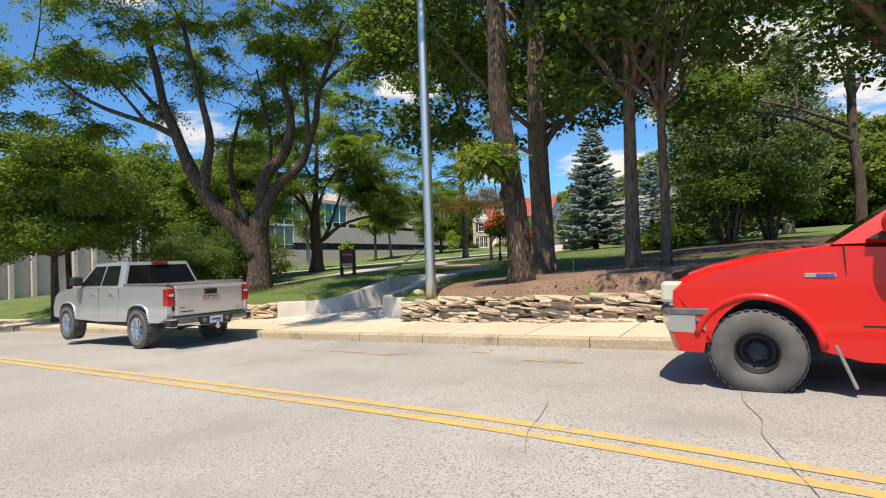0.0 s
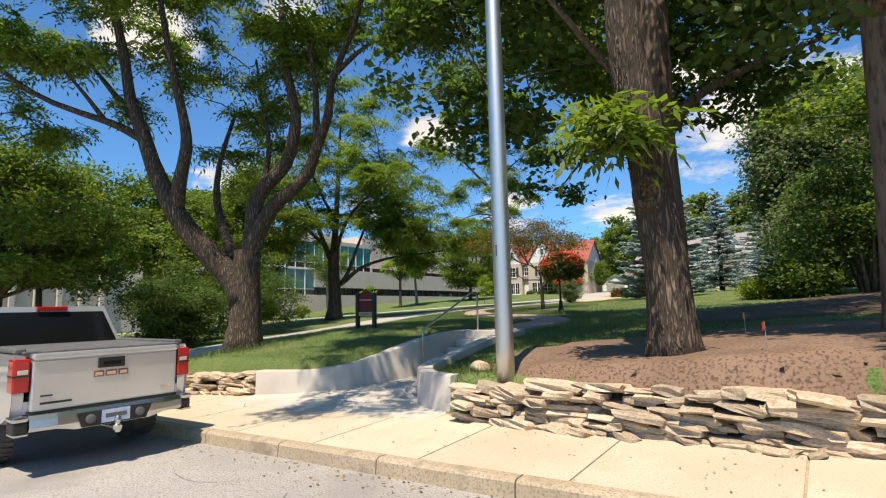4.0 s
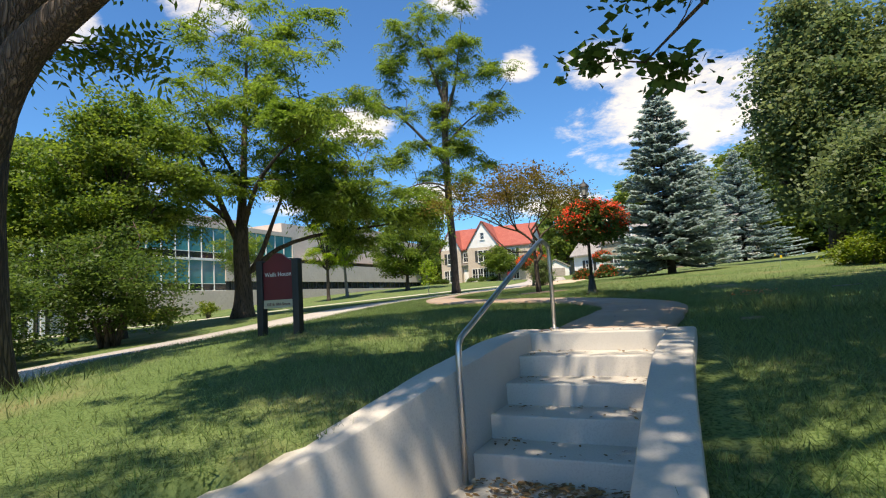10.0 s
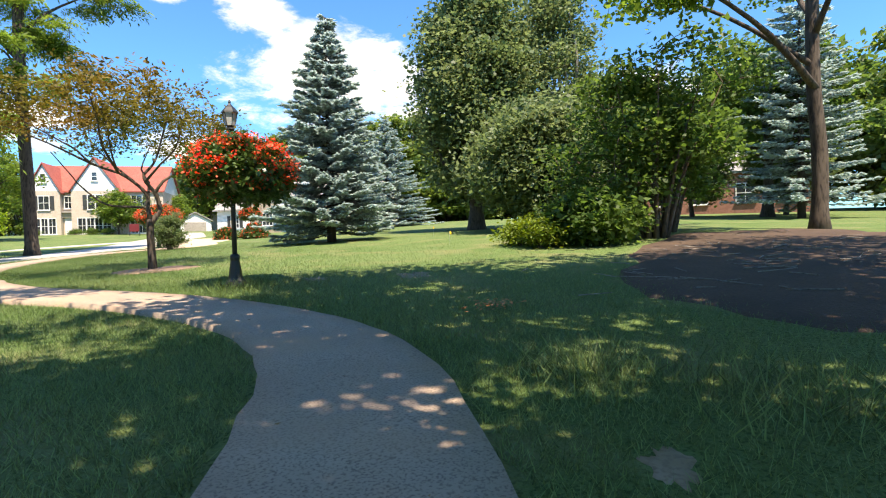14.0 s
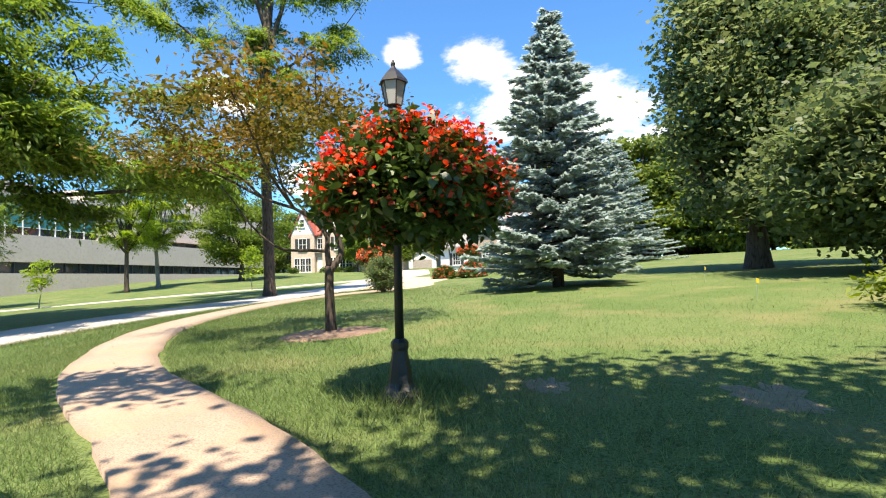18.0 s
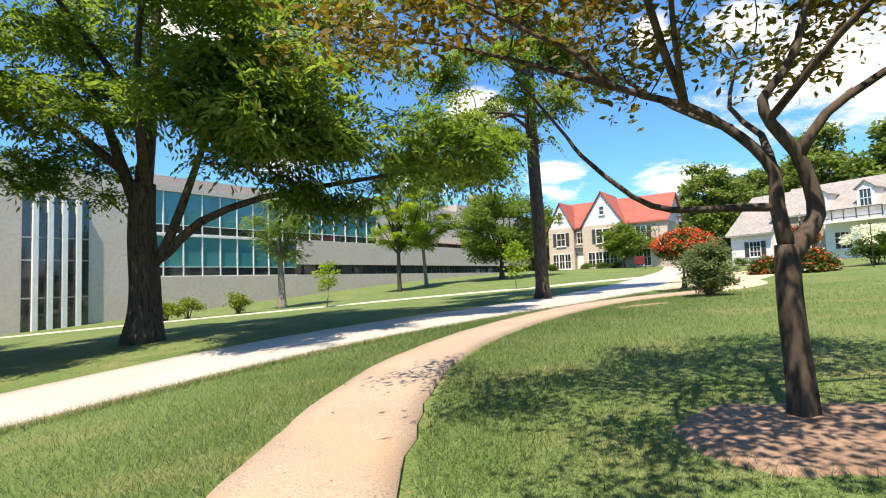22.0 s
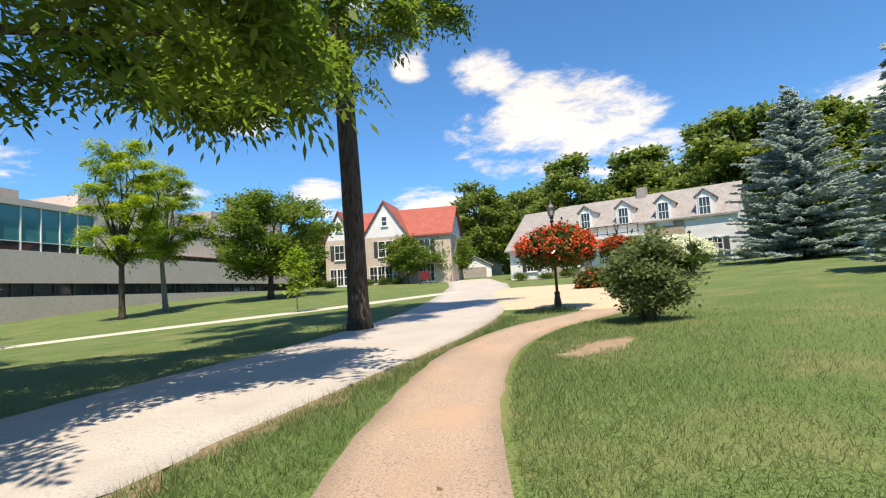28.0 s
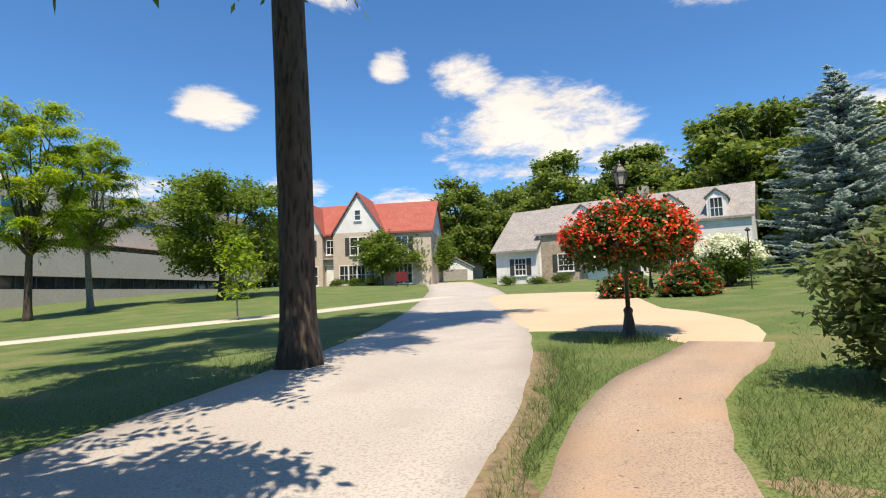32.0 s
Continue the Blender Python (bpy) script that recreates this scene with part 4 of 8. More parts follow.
# the big forked locust by the wall
tree("large forked locust tree with deeply furrowed brown bark", -6.5, 18.3,
     (0.39, 0.33, [(0, 0, 0), (0.05, 0.02, 0.6), (0.07, 0, 1.2), (0.06, 0, 1.9), (0.1, 0, 2.5)]),
     [([(0.0, 0, 1.2), (-0.25, -0.02, 1.75), (-0.75, -0.08, 2.3), (-1.45, -0.2, 3.1), (-1.95, -0.28, 3.95), (-2.35, -0.32, 4.85), (-2.6, -0.35, 5.6), (-2.95, -0.4, 6.5), (-3.15, -0.4, 7.6), (-3.6, -0.4, 9.4)], 0.37, 0.1),
      ([(-1.7, -0.25, 3.5), (-1.55, -0.4, 4.3), (-1.35, -0.5, 5.1), (-1.38, -0.55, 5.7), (-1.55, -0.6, 6.5), (-1.75, -0.7, 7.5), (-2.0, -0.9, 9.2)], 0.2, 0.07),
      ([(-2.5, -0.33, 5.4), (-3.1, -0.5, 5.75), (-3.6, -0.6, 5.95), (-4.7, -0.8, 6.35), (-5.6, -1.0, 6.9), (-6.8, -1.2, 8.0)], 0.13, 0.04),
      ([(-2.65, -0.36, 5.8), (-3.3, -0.2, 6.5), (-4.1, 0, 7.4), (-5.0, 0.2, 8.4)], 0.11, 0.03),
      ([(-3.5, -0.6, 5.95), (-3.9, -0.9, 6.6), (-4.6, -1.2, 7.5)], 0.07, 0.02),
      ([(-0.35, 0.15, 2.3), (-0.75, 0.5, 3.0), (-1.2, 0.9, 4.0), (-1.3, 1.2, 5.2), (-1.0, 1.5, 6.8)], 0.17, 0.05),
      ([(0.1, 0, 2.2), (0.2, 0.12, 3.0), (0.18, 0.2, 3.8), (0.5, 0.25, 4.35), (0.95, 0.3, 4.85), (1.15, 0.32, 5.6), (1.2, 0.32, 6.3), (0.95, 0.3, 7.5), (0.8, 0.3, 9.2)], 0.28, 0.1),
      ([(0.2, 0.2, 3.8), (0.3, 0.5, 4.6), (0.35, 0.7, 5.5), (0.1, 0.9, 6.5), (-0.2, 1.0, 8.2)], 0.11, 0.03),
      ([(0.1, -0.02, 2.1), (0.35, -0.08, 2.85), (0.75, -0.15, 3.55), (1.3, -0.25, 4.0), (1.75, -0.32, 4.4), (2.0, -0.38, 5.1), (2.3, -0.42, 5.9), (2.4, -0.45, 6.8), (2.9, -0.5, 8.0), (3.3, -0.6, 9.2)], 0.24, 0.06),
      ([(2.0, -0.38, 5.1), (1.95, -0.3, 5.9), (1.9, -0.25, 6.9), (1.65, -0.2, 8.4)], 0.12, 0.04),
      ([(2.5, -0.45, 7.0), (3.4, -0.7, 7.6), (4.8, -1.1, 8.0)], 0.08, 0.02)],
     fuller([(-6.4, -1.1, 7.9, 1.9, 1.6, 1.0, 34), (-7.6, -0.6, 6.6, 1.5, 1.4, 0.8, 20), (-5.6, 0.8, 6.2, 1.4, 1.3, 0.7, 16), (-2.2, 0.9, 8.0, 1.6, 1.2, 1.0, 22), (0.2, 0.9, 8.2, 1.4, 1.2, 0.9, 20), (2.2, 0.6, 8.4, 1.5, 1.2, 0.9, 20), (-8.6, -1.4, 8.6, 1.6, 1.4, 0.8, 18), (4.0, 0.4, 9.6, 1.6, 1.4, 0.9, 22), (-1.2, 1.6, 5.4, 0.9, 0.8, 0.6, 9), (0.2, 1.5, 5.6, 0.9, 0.8, 0.7, 9), (-4.8, 0.2, 8.3, 1.8, 1.6, 1.0, 30), (-3.6, -0.5, 9.6, 1.9, 1.7, 1.1, 30), (-1.9, -0.9, 9.6, 1.6, 1.6, 1.1, 26), (0.6, 0.3, 9.5, 1.8, 1.7, 1.2, 36),
      (3.2, -0.6, 9.3, 1.9, 1.6, 1.1, 36), (4.8, -1.1, 8.0, 1.3, 1.1, 0.8, 20), (0.4, 1.2, 6.6, 1.3, 0.9, 1.1, 18), (-0.9, 1.6, 7.0, 1.3, 1.0, 1.0, 18), (-4.6, -1.2, 7.2, 1.1, 0.8, 0.6, 14),
      # the two lobes at height 11 are added sunward to shade the limbs
      (-3.0, -0.3, 6.6, 0.9, 0.7, 0.5, 8), (-2.6, -2.6, 11.0, 3.2, 2.2, 1.0, 60), (1.4, -2.6, 11.0, 2.8, 2.2, 1.0, 50), (-5.2, -2.4, 9.6, 1.8, 1.6, 0.9, 26), (1.6, -0.2, 7.6, 1.1, 0.9, 0.9, 14), (0.5, 1.4, 4.6, 1.0, 0.6, 0.6, 8)], 1.3),
     M_BARKF, M_LEAF, 11, 11, 0.13, 0.46, feather=True, sides=14, pairs=6)
# dark-barked locust beyond the drive, with drooping feathery sprays
tree("broad locust tree with dark trunk and drooping feathery foliage", -9.7, 40.0,
     (0.46, 0.34, [(0, 0, 0), (0.05, 0, 1.5), (-0.05, 0, 3.2), (0, 0, 4.6)]),
     [([(0.1, 0, 2.2), (0.8, 0, 2.6), (1.8, 0, 3.4), (3.6, 0.1, 4.0), (6.0, 0.2, 4.3), (8.6, 0.4, 4.6)], 0.19, 0.04),
      ([(0.5, 0, 2.4), (1.0, -0.1, 3.2), (1.5, 0, 4.6), (2.2, 0, 6.4), (3.4, 0, 9.5)], 0.16, 0.05),
      ([(-0.05, 0, 4.2), (0.1, 0.2, 7), (0.2, 0.3, 10), (0.4, 0.3, 14)], 0.27, 0.06),
      ([(-0.05, 0, 3.6), (-0.8, 0, 5.4), (-1.6, 0, 7.5), (-3.0, 0.2, 10)], 0.22, 0.05),
      ([(-0.6, 0, 5.0), (-2.4, -0.5, 6.6), (-4.4, -0.8, 7.8)], 0.15, 0.04),
      # last limb and the lobes beyond y -4: added, unseen, to shade the drive
      ([(0.1, 0.2, 6.5), (-0.6, -1.6, 8.5), (-1.0, -3.2, 10)], 0.13, 0.04), ([(0.1, 0, 4.4), (1.2, -1.8, 6.2), (3.0, -4.0, 7.4), (4.8, -5.8, 7.8)], 0.15, 0.03)],
     fuller([(3.2, -2.6, 5.9, 1.6, 1.5, 0.8, 55), (5.6, -3.4, 6.4, 1.6, 1.5, 0.8, 44), (3.4, -4.4, 7.4, 1.6, 1.6, 0.8, 30), (0.4, -1.6, 6.4, 2.2, 1.8, 1.3, 36), (-2.0, -1.8, 7.2, 2.2, 1.8, 1.4, 36), (3.4, -1.2, 6.6, 2.0, 1.8, 1.2, 32), (4.2, -6.0, 8.2, 1.7, 1.4, 0.6, 24), (2.4, -5.8, 8.4, 1.6, 1.3, 0.6, 20), (5.2, -1.8, 4.7, 1.5, 1.3, 0.7, 70), (4.4, -2.4, 5.4, 1.4, 1.3, 0.7, 60), (5.6, -2.9, 5.3, 1.3, 1.2, 0.7, 50), (4.6, 0.0, 3.9, 1.0, 0.8, 0.6, 24), (0.4, 0, 17.4, 2.3, 2.3, 1.5, 30), (3.2, -0.8, 14.2, 2.3, 2.2, 1.6, 32), (-2.6, 0.2, 13.8, 2.4, 2.3, 1.7, 32), (5.0, 0.8, 10.6, 2.2, 2.1, 1.5, 40), (1.0, -2.2, 12.2, 2.4, 2.0, 1.6, 40), (2.4, -2.4, 9.2, 2.2, 2.0, 1.4, 40), (-4.6, -0.6, 5.6, 1.8, 1.6, 1.0, 28), (6.6, -1.6, 7.6, 1.9, 1.8, 1.1, 32), (6.0, 0.6, 4.0, 1.6, 1.2, 0.6, 14), (5.0, -6.0, 7.9, 1.8, 1.6, 0.8, 32), (5.0, -0.8, 5.6, 2.4, 2.4, 1.2, 100), (8.0, 0.3, 5.2, 2.0, 2.0, 1.0, 51), (9.6, 0.8, 4.9, 1.2, 1.4, 0.8, 27), (6.4, 2.2, 5.9, 2.2, 1.6, 1.1, 27), (3.6, 0, 8.4, 2.8, 2.8, 1.8, 96), (2.6, 0.3, 11.4, 2.8, 2.6, 1.8, 82),
      (0.3, 0.3, 14.4, 2.6, 2.6, 1.9, 50), (-0.4, 0, 11, 2.4, 2.4, 1.8, 45), (-3.2, 0.2, 10.6, 2.6, 2.6, 2.0, 69), (-4.4, -0.8, 8.0, 2.4, 2.4, 1.5, 66), (-1.2, -3.2, 9.4, 2.4, 2.3, 1.8, 69), (-2.8, 1.0, 5.6, 2.2, 1.8, 1.1, 51), (1.0, 3.0, 8.0, 2.6, 2.2, 2.2, 40)], 0.8),
     M_BARKD, M_LEAFB, 21, 9, 0.14, 0.64, feather=True, sides=12, pairs=6)
# the tall straight one at the drive
tree("tall straight walnut tree with dark trunk beside the driveway", 2.02, 47.0,
     (0.26, 0.21, [(0, 0, 0), (-0.04, 0, 3), (-0.14, 0, 7), (-0.12, 0, 11), (0.1, 0, 14.5)]),
     [([(-0.1, 0, 8.8), (-1.5, 0.2, 10.5), (-3.0, 0.4, 12.2), (-4.6, 0.6, 13.5)], 0.15, 0.04),
      ([(-0.1, 0, 10), (1.1, 0.1, 11.4), (2.4, 0.1, 12.4)], 0.12, 0.03),
      ([(0, 0, 12), (0.8, 0, 14.5), (1.2, 0, 17)], 0.16, 0.04), ([(0, 0, 13), (-0.8, 0, 15.5), (-1.6, 0.2, 18)], 0.16, 0.04),
      ([(-0.1, 0, 7.6), (-0.6, -1.2, 8.6), (-1.2, -2.4, 8.6)], 0.09, 0.02), ([(-0.1, 0, 6.6), (-0.9, -1.2, 7.0), (-1.7, -2.6, 6.4), (-2.2, -3.4, 5.6), (-3.0, -3.8, 4.8)], 0.08, 0.015), ([(-0.1, 0, 7.2), (-1.6, -0.6, 7.4), (-3.4, -1.8, 6.6), (-4.3, -2.8, 5.6)], 0.07, 0.015)],
     fuller([(-4.4, 0.6, 13.6, 1.8, 1.8, 1.0, 26), (-3.0, 0.2, 15.6, 1.8, 1.7, 1.2, 22), (3.2, 0, 14.6, 1.7, 1.6, 1.1, 22), (0.2, 0, 14.4, 1.8, 1.7, 1.4, 24), (-2.6, -0.6, 9.2, 1.3, 1.2, 0.9, 14), (2.2, 0.4, 8.8, 1.2, 1.1, 0.8, 12), (-0.6, 0.6, 6.6, 1.0, 0.9, 0.6, 8), (2.6, 0.1, 12.6, 1.7, 1.7, 1.1, 26), (1.4, 0, 16.8, 2.2, 2.0, 1.6, 36), (-1.8, 0.2, 17.6, 2.2, 2.0, 1.6, 36), (-0.2, 0, 19.6, 2.0, 2.0, 1.2, 26),
      (-1.0, -2.2, 8.6, 1.2, 1.2, 0.7, 10), (0.7, 0.3, 9.4, 1.6, 1.4, 1.2, 14), (-2.2, 0.3, 10.4, 1.2, 1.0, 0.9, 10), (-1.7, -2.9, 5.9, 1.1, 1.0, 0.6, 18), (-3.3, -2.0, 6.2, 1.3, 1.2, 0.8, 20), (0.4, -1.4, 7.4, 1.2, 1.0, 0.7, 16), (0.6, 0.2, 11.0, 1.6, 1.4, 1.4, 22), (-1.4, 0.2, 12.6, 1.6, 1.5, 1.2, 22), (1.8, 0.1, 10.2, 1.2, 1.1, 0.9, 14), (-1.2, 0.4, 8.2, 1.1, 1.0, 0.8, 10), (-4.2, -1.0, 8.2, 1.4, 1.2, 0.9, 10), (-2.6, -3.2, 4.7, 1.2, 1.0, 0.55, 22), (-3.7, -2.8, 4.9, 1.2, 1.0, 0.55, 20), (-1.4, -3.4, 5.1, 0.9, 0.9, 0.45, 12), (-4.6, -3.4, 5.2, 1.0, 0.9, 0.5, 14)], 1.5),
     M_BARKD, M_LEAFB, 22, 9, 0.14, 0.60, feather=True, pairs=6, sides=12)
# crabapple with bronze leaves and crooked limbs
tree("small crooked crabapple tree with bronzing yellow-green leaves", 2.77, 29.9,
     (0.085, 0.075, [(0, 0, 0), (-0.02, 0, 0.45), (-0.03, 0, 0.8), (-0.02, 0, 1.12)]),
     [([(-0.02, 0, 1.02), (0.1, 0.02, 1.18), (0.19, 0.03, 1.32), (0.17, 0.03, 1.52), (0.08, 0.0, 1.75), (-0.08, -0.05, 1.93), (-0.13, -0.06, 2.1), (0.0, -0.05, 2.26), (0.15, 0, 2.5), (0.3, 0.05, 3.0), (0.5, 0.1, 3.7)], 0.07, 0.015),
      ([(-0.02, 0, 1.08), (-0.05, 0.03, 1.4), (-0.04, 0.05, 1.62), (-0.15, 0.06, 1.8), (-0.33, 0.05, 1.96), (-0.6, 0.0, 2.12), (-1.08, -0.08, 2.26), (-1.34, -0.1, 2.52), (-1.57, -0.1, 2.66), (-2.2, -0.2, 3.0)], 0.055, 0.012),
      ([(-0.05, 0.02, 1.38), (-0.33, 0.1, 1.4), (-0.7, 0.12, 1.41), (-0.97, 0.1, 1.52), (-1.3, 0.15, 1.85), (-1.4, 0.15, 2.0), (-1.75, 0.2, 2.5)], 0.032, 0.01),
      ([(0.1, 0, 1.72), (0.26, -0.05, 1.98), (0.52, -0.1, 2.16), (0.88, -0.2, 2.4), (1.0, -0.25, 2.55), (1.5, -0.4, 2.9)], 0.04, 0.01),
      ([(-0.04, 0.05, 1.6), (0.1, 0.5, 2.0), (0.05, 0.9, 2.35), (0.4, 1.5, 3.0)], 0.035, 0.01), ([(-0.3, 0.05, 1.95), (-0.5, 0.6, 2.3), (-0.9, 1.2, 2.9)], 0.03, 0.01),
      ([(-0.6, 0, 2.12), (-1.0, -0.7, 2.55), (-1.2, -1.5, 2.85), (-1.5, -2.4, 3.3)], 0.03, 0.008), ([(-1.08, -0.08, 2.26), (-1.8, 0.3, 2.7), (-2.5, 0.5, 3.0), (-3.1, 0.6, 3.1)], 0.026, 0.008), ([(-0.1, -0.05, 1.95), (0.1, -0.5, 2.3), (0.3, -0.9, 2.6), (0.35, -1.3, 3.1)], 0.03, 0.01), ([(-0.6, 0, 2.12), (-0.8, -0.5, 2.4), (-1.0, -1.1, 3.0)], 0.025, 0.01)],
     [(-2.1, -0.2, 3.1, 0.8, 0.8, 0.45, 44), (-1.2, 0.2, 3.2, 0.8, 0.8, 0.45, 34), (-0.4, 0.1, 3.6, 0.9, 0.9, 0.5, 40), (0.6, 0.1, 3.6, 0.9, 0.9, 0.5, 46), (1.5, -0.4, 3.0, 0.8, 0.8, 0.45, 40), (-0.9, 1.2, 3.1, 0.8, 0.7, 0.45, 36), (0.5, 1.5, 3.2, 0.8, 0.8, 0.45, 40), (0.35, -1.2, 3.3, 0.8, 0.7, 0.4, 34), (-1.0, -1.1, 3.1, 0.8, 0.7, 0.4, 34), (0.1, 0, 4.1, 0.9, 0.9, 0.35, 30), (1.3, 0.6, 3.3, 0.6, 0.6, 0.4, 24), (-1.5, -2.3, 3.4, 0.7, 0.7, 0.35, 24), (-0.5, -2.1, 3.5, 0.7, 0.6, 0.35, 20), (-2.2, -1.3, 3.3, 0.7, 0.7, 0.35, 24), (-3.0, 0.6, 3.1, 0.6, 0.6, 0.3, 18), (-1.2, -1.6, 3.0, 0.5, 0.5, 0.25, 10)],
     M_BARKD, M_LEAFO, 23, 26, 0.19, 0.095, twig=0.012, sides=9, flare=1.25)
# at the pole: two trunks close together
knotted = tree("tall tree with knotted furrowed trunk in bare soil", 1.75, 11.75,
     (0.27, 0.19, [(0, 0, 0), (-0.05, 0, 1.2), (-0.2, 0, 2.8), (-0.38, 0, 4.2), (-0.35, 0, 6), (-0.4, 0, 8)]),
     # unseen outer limbs and lobes, added to shade the walk, steps and bed
     [([(-0.4, 0, 6.8), (-2.4, -0.8, 8.0), (-5.0, -1.5, 9.0)], 0.1, 0.03), ([(-0.4, 0, 6.6), (0.6, -2.0, 7.6), (2.4, -4.4, 8.2), (4.6, -4.8, 8.5)], 0.11, 0.03), ([(-0.4, 0, 7), (0.8, -0.4, 8.6), (1.8, -0.8, 9.6)], 0.1, 0.03), ([(-0.4, 0, 6.4), (-1.5, 0.2, 8), (-2.4, 0.3, 9.2)], 0.1, 0.03)],
     [(-5.2, -1.4, 9.2, 2.2, 1.9, 1.0, 18), (-5.7, 1.8, 8.6, 1.4, 1.2, 0.8, 26), (-2.4, 0.2, 9.0, 1.8, 1.8, 1.0, 16), (-3.8, 0.9, 8.8, 1.5, 1.4, 0.9, 12), (2.4, -4.6, 8.4, 2.2, 1.8, 0.9, 40), (5.0, -4.8, 8.4, 2.2, 1.8, 0.9, 38), (1.6, -0.6, 9.4, 1.8, 1.8, 1.2, 36), (-0.2, 0, 10, 2, 2, 1.2, 36), (-0.7, -0.4, 3.1, 0.5, 0.5, 0.3, 8)],
     M_BARKF, M_LEAF, 24, 16, 0.22, 0.48, feather=True, sides=12)
# the old branch scar with its hollow
face = Vector((-0.47, -0.88, 0.08)).normalized()
scar = Matrix.Translation(Vector((-0.14, 0, 2.05)) + face * 0.29) @ face.to_track_quat("Z", "Y").to_matrix().to_4x4()
bm = bmesh.new()
lathe(bm, [(0.105, -0.05), (0.115, 0.03), (0.14, 0.055), (0.175, 0.05), (0.2, 0.0), (0.21, -0.08)], 22, caps=False)
for v in bm.verts:
    v.co.x *= 1 + 0.12 * noise.noise(v.co * 9)
    v.co.y *= 1.12 + 0.12 * noise.noise(v.co * 7)
bmesh.ops.transform(bm, matrix=scar, verts=bm.verts[:])
part("knot", bm, M_BARKF, knotted, "swollen ring of bark round an old branch scar", smooth=True)
bm = bmesh.new()
lathe(bm, [(0.12, -0.02), (0.08, -0.03), (0.03, 0.0), (0.01, -0.01)], 16)
bmesh.ops.transform(bm, matrix=scar, verts=bm.verts[:])
part("hollow", bm, mat("rotten_heartwood", (0.12, 0.07, 0.03), 0.95, var=(0.04, 0.025, 0.015), scale=12, fine=(0.3, 0.18, 0.07), fine_scale=22, bump=0.03, bump_scale=30), knotted, "dark rotten wood in the scar")
tree("smooth dark maple trunk behind the stone wall", 2.75, 14.3,
     (0.30, 0.24, [(0, 0, 0), (0, 0, 1.5), (-0.05, 0, 3.5), (0.0, 0, 5.5), (0.1, 0, 8)]),
     # most high lobes and the longest limb are added overhead, unseen, for shade
     [([(0, 0, 3.4), (0.6, 0.1, 4.2), (1.8, 0.3, 4.9), (3.6, 0.5, 5.6)], 0.13, 0.03), ([(0, 0, 3.9), (-0.9, -0.5, 4.5), (-2.0, -1.2, 5.4), (-3.2, -1.6, 6.8)], 0.09, 0.02), ([(0, 0, 4.6), (-0.8, 0.5, 5.2), (-1.8, 1.0, 5.3), (-3.0, 1.5, 5.2)], 0.04, 0.012), ([(0.1, 0, 6.5), (-1.4, 0, 8), (-2.6, 0, 9)], 0.1, 0.03), ([(0.1, 0, 6.5), (1.6, 0.4, 8), (3.0, 0.6, 9)], 0.1, 0.03), ([(0, 0, 4), (1.4, 1.8, 4.8), (2.4, 3.6, 5.0)], 0.09, 0.02), ([(0.1, 0, 6.0), (-0.8, 3.0, 8.0), (-2.0, 6.2, 8.7), (-3.4, 9.4, 8.7)], 0.1, 0.02), ([(0, 0, 3.2), (-0.3, 1.6, 3.9), (-0.5, 3.6, 4.2), (-0.8, 5.8, 3.9)], 0.08, 0.015)],
     [(-0.75, 5.8, 3.9, 0.9, 0.8, 0.25, 9), (-0.5, 4.2, 4.6, 1.2, 0.9, 0.35, 12), (3.2, 0.5, 6.2, 2, 2, 1.2, 40), (-3.2, 1.5, 4.7, 1.7, 1.3, 0.75, 44), (-4.4, 1.4, 6.7, 0.9, 0.8, 0.6, 24), (-2.0, 0.3, 6.4, 1.1, 0.9, 0.6, 28), (-1.6, 0.8, 5.2, 1.0, 1.0, 0.6, 14), (-2.4, 0, 9, 2, 2, 1.3, 20), (-2.9, 2.2, 8.6, 1.6, 1.5, 0.8, 70), (0.4, 1.0, 7.6, 1.8, 1.6, 0.9, 60), (-2.4, -0.6, 7.8, 1.4, 1.2, 0.8, 26), (3, 0.6, 9.2, 2, 2, 1.4, 40), (0.2, 0, 10.2, 2, 2, 1.2, 36), (2.3, 3.6, 5.6, 1.8, 1.6, 0.7, 46), (0.8, 2.2, 7.4, 2.2, 2.2, 1.0, 70), (-2.6, 1.7, 7.4, 1.9, 1.6, 1.0, 80), (-3.1, -1.0, 6.3, 0.6, 0.7, 0.5, 8), (1.9, 2.6, 7.6, 1.8, 1.8, 1.0, 40), (1.0, 4.8, 6.8, 2.0, 1.8, 1.0, 44), (-1.2, 4.2, 7.4, 1.6, 1.6, 0.9, 60), (-0.6, 5.8, 7.6, 1.6, 1.6, 0.9, 64), (-2.6, 4.6, 7.8, 1.6, 1.5, 0.8, 50), (1.2, 6.3, 7.4, 1.7, 1.5, 0.8, 50), (-3.0, 8.8, 8.8, 1.7, 1.1, 0.5, 26), (3.0, 4.4, 7.4, 1.8, 1.6, 0.8, 60), (2.8, 2.4, 8.2, 1.7, 1.5, 0.8, 40)],
     M_BARK, M_LEAFD, 25, 34, 0.26, 0.17, ratio=0.8, sides=12)
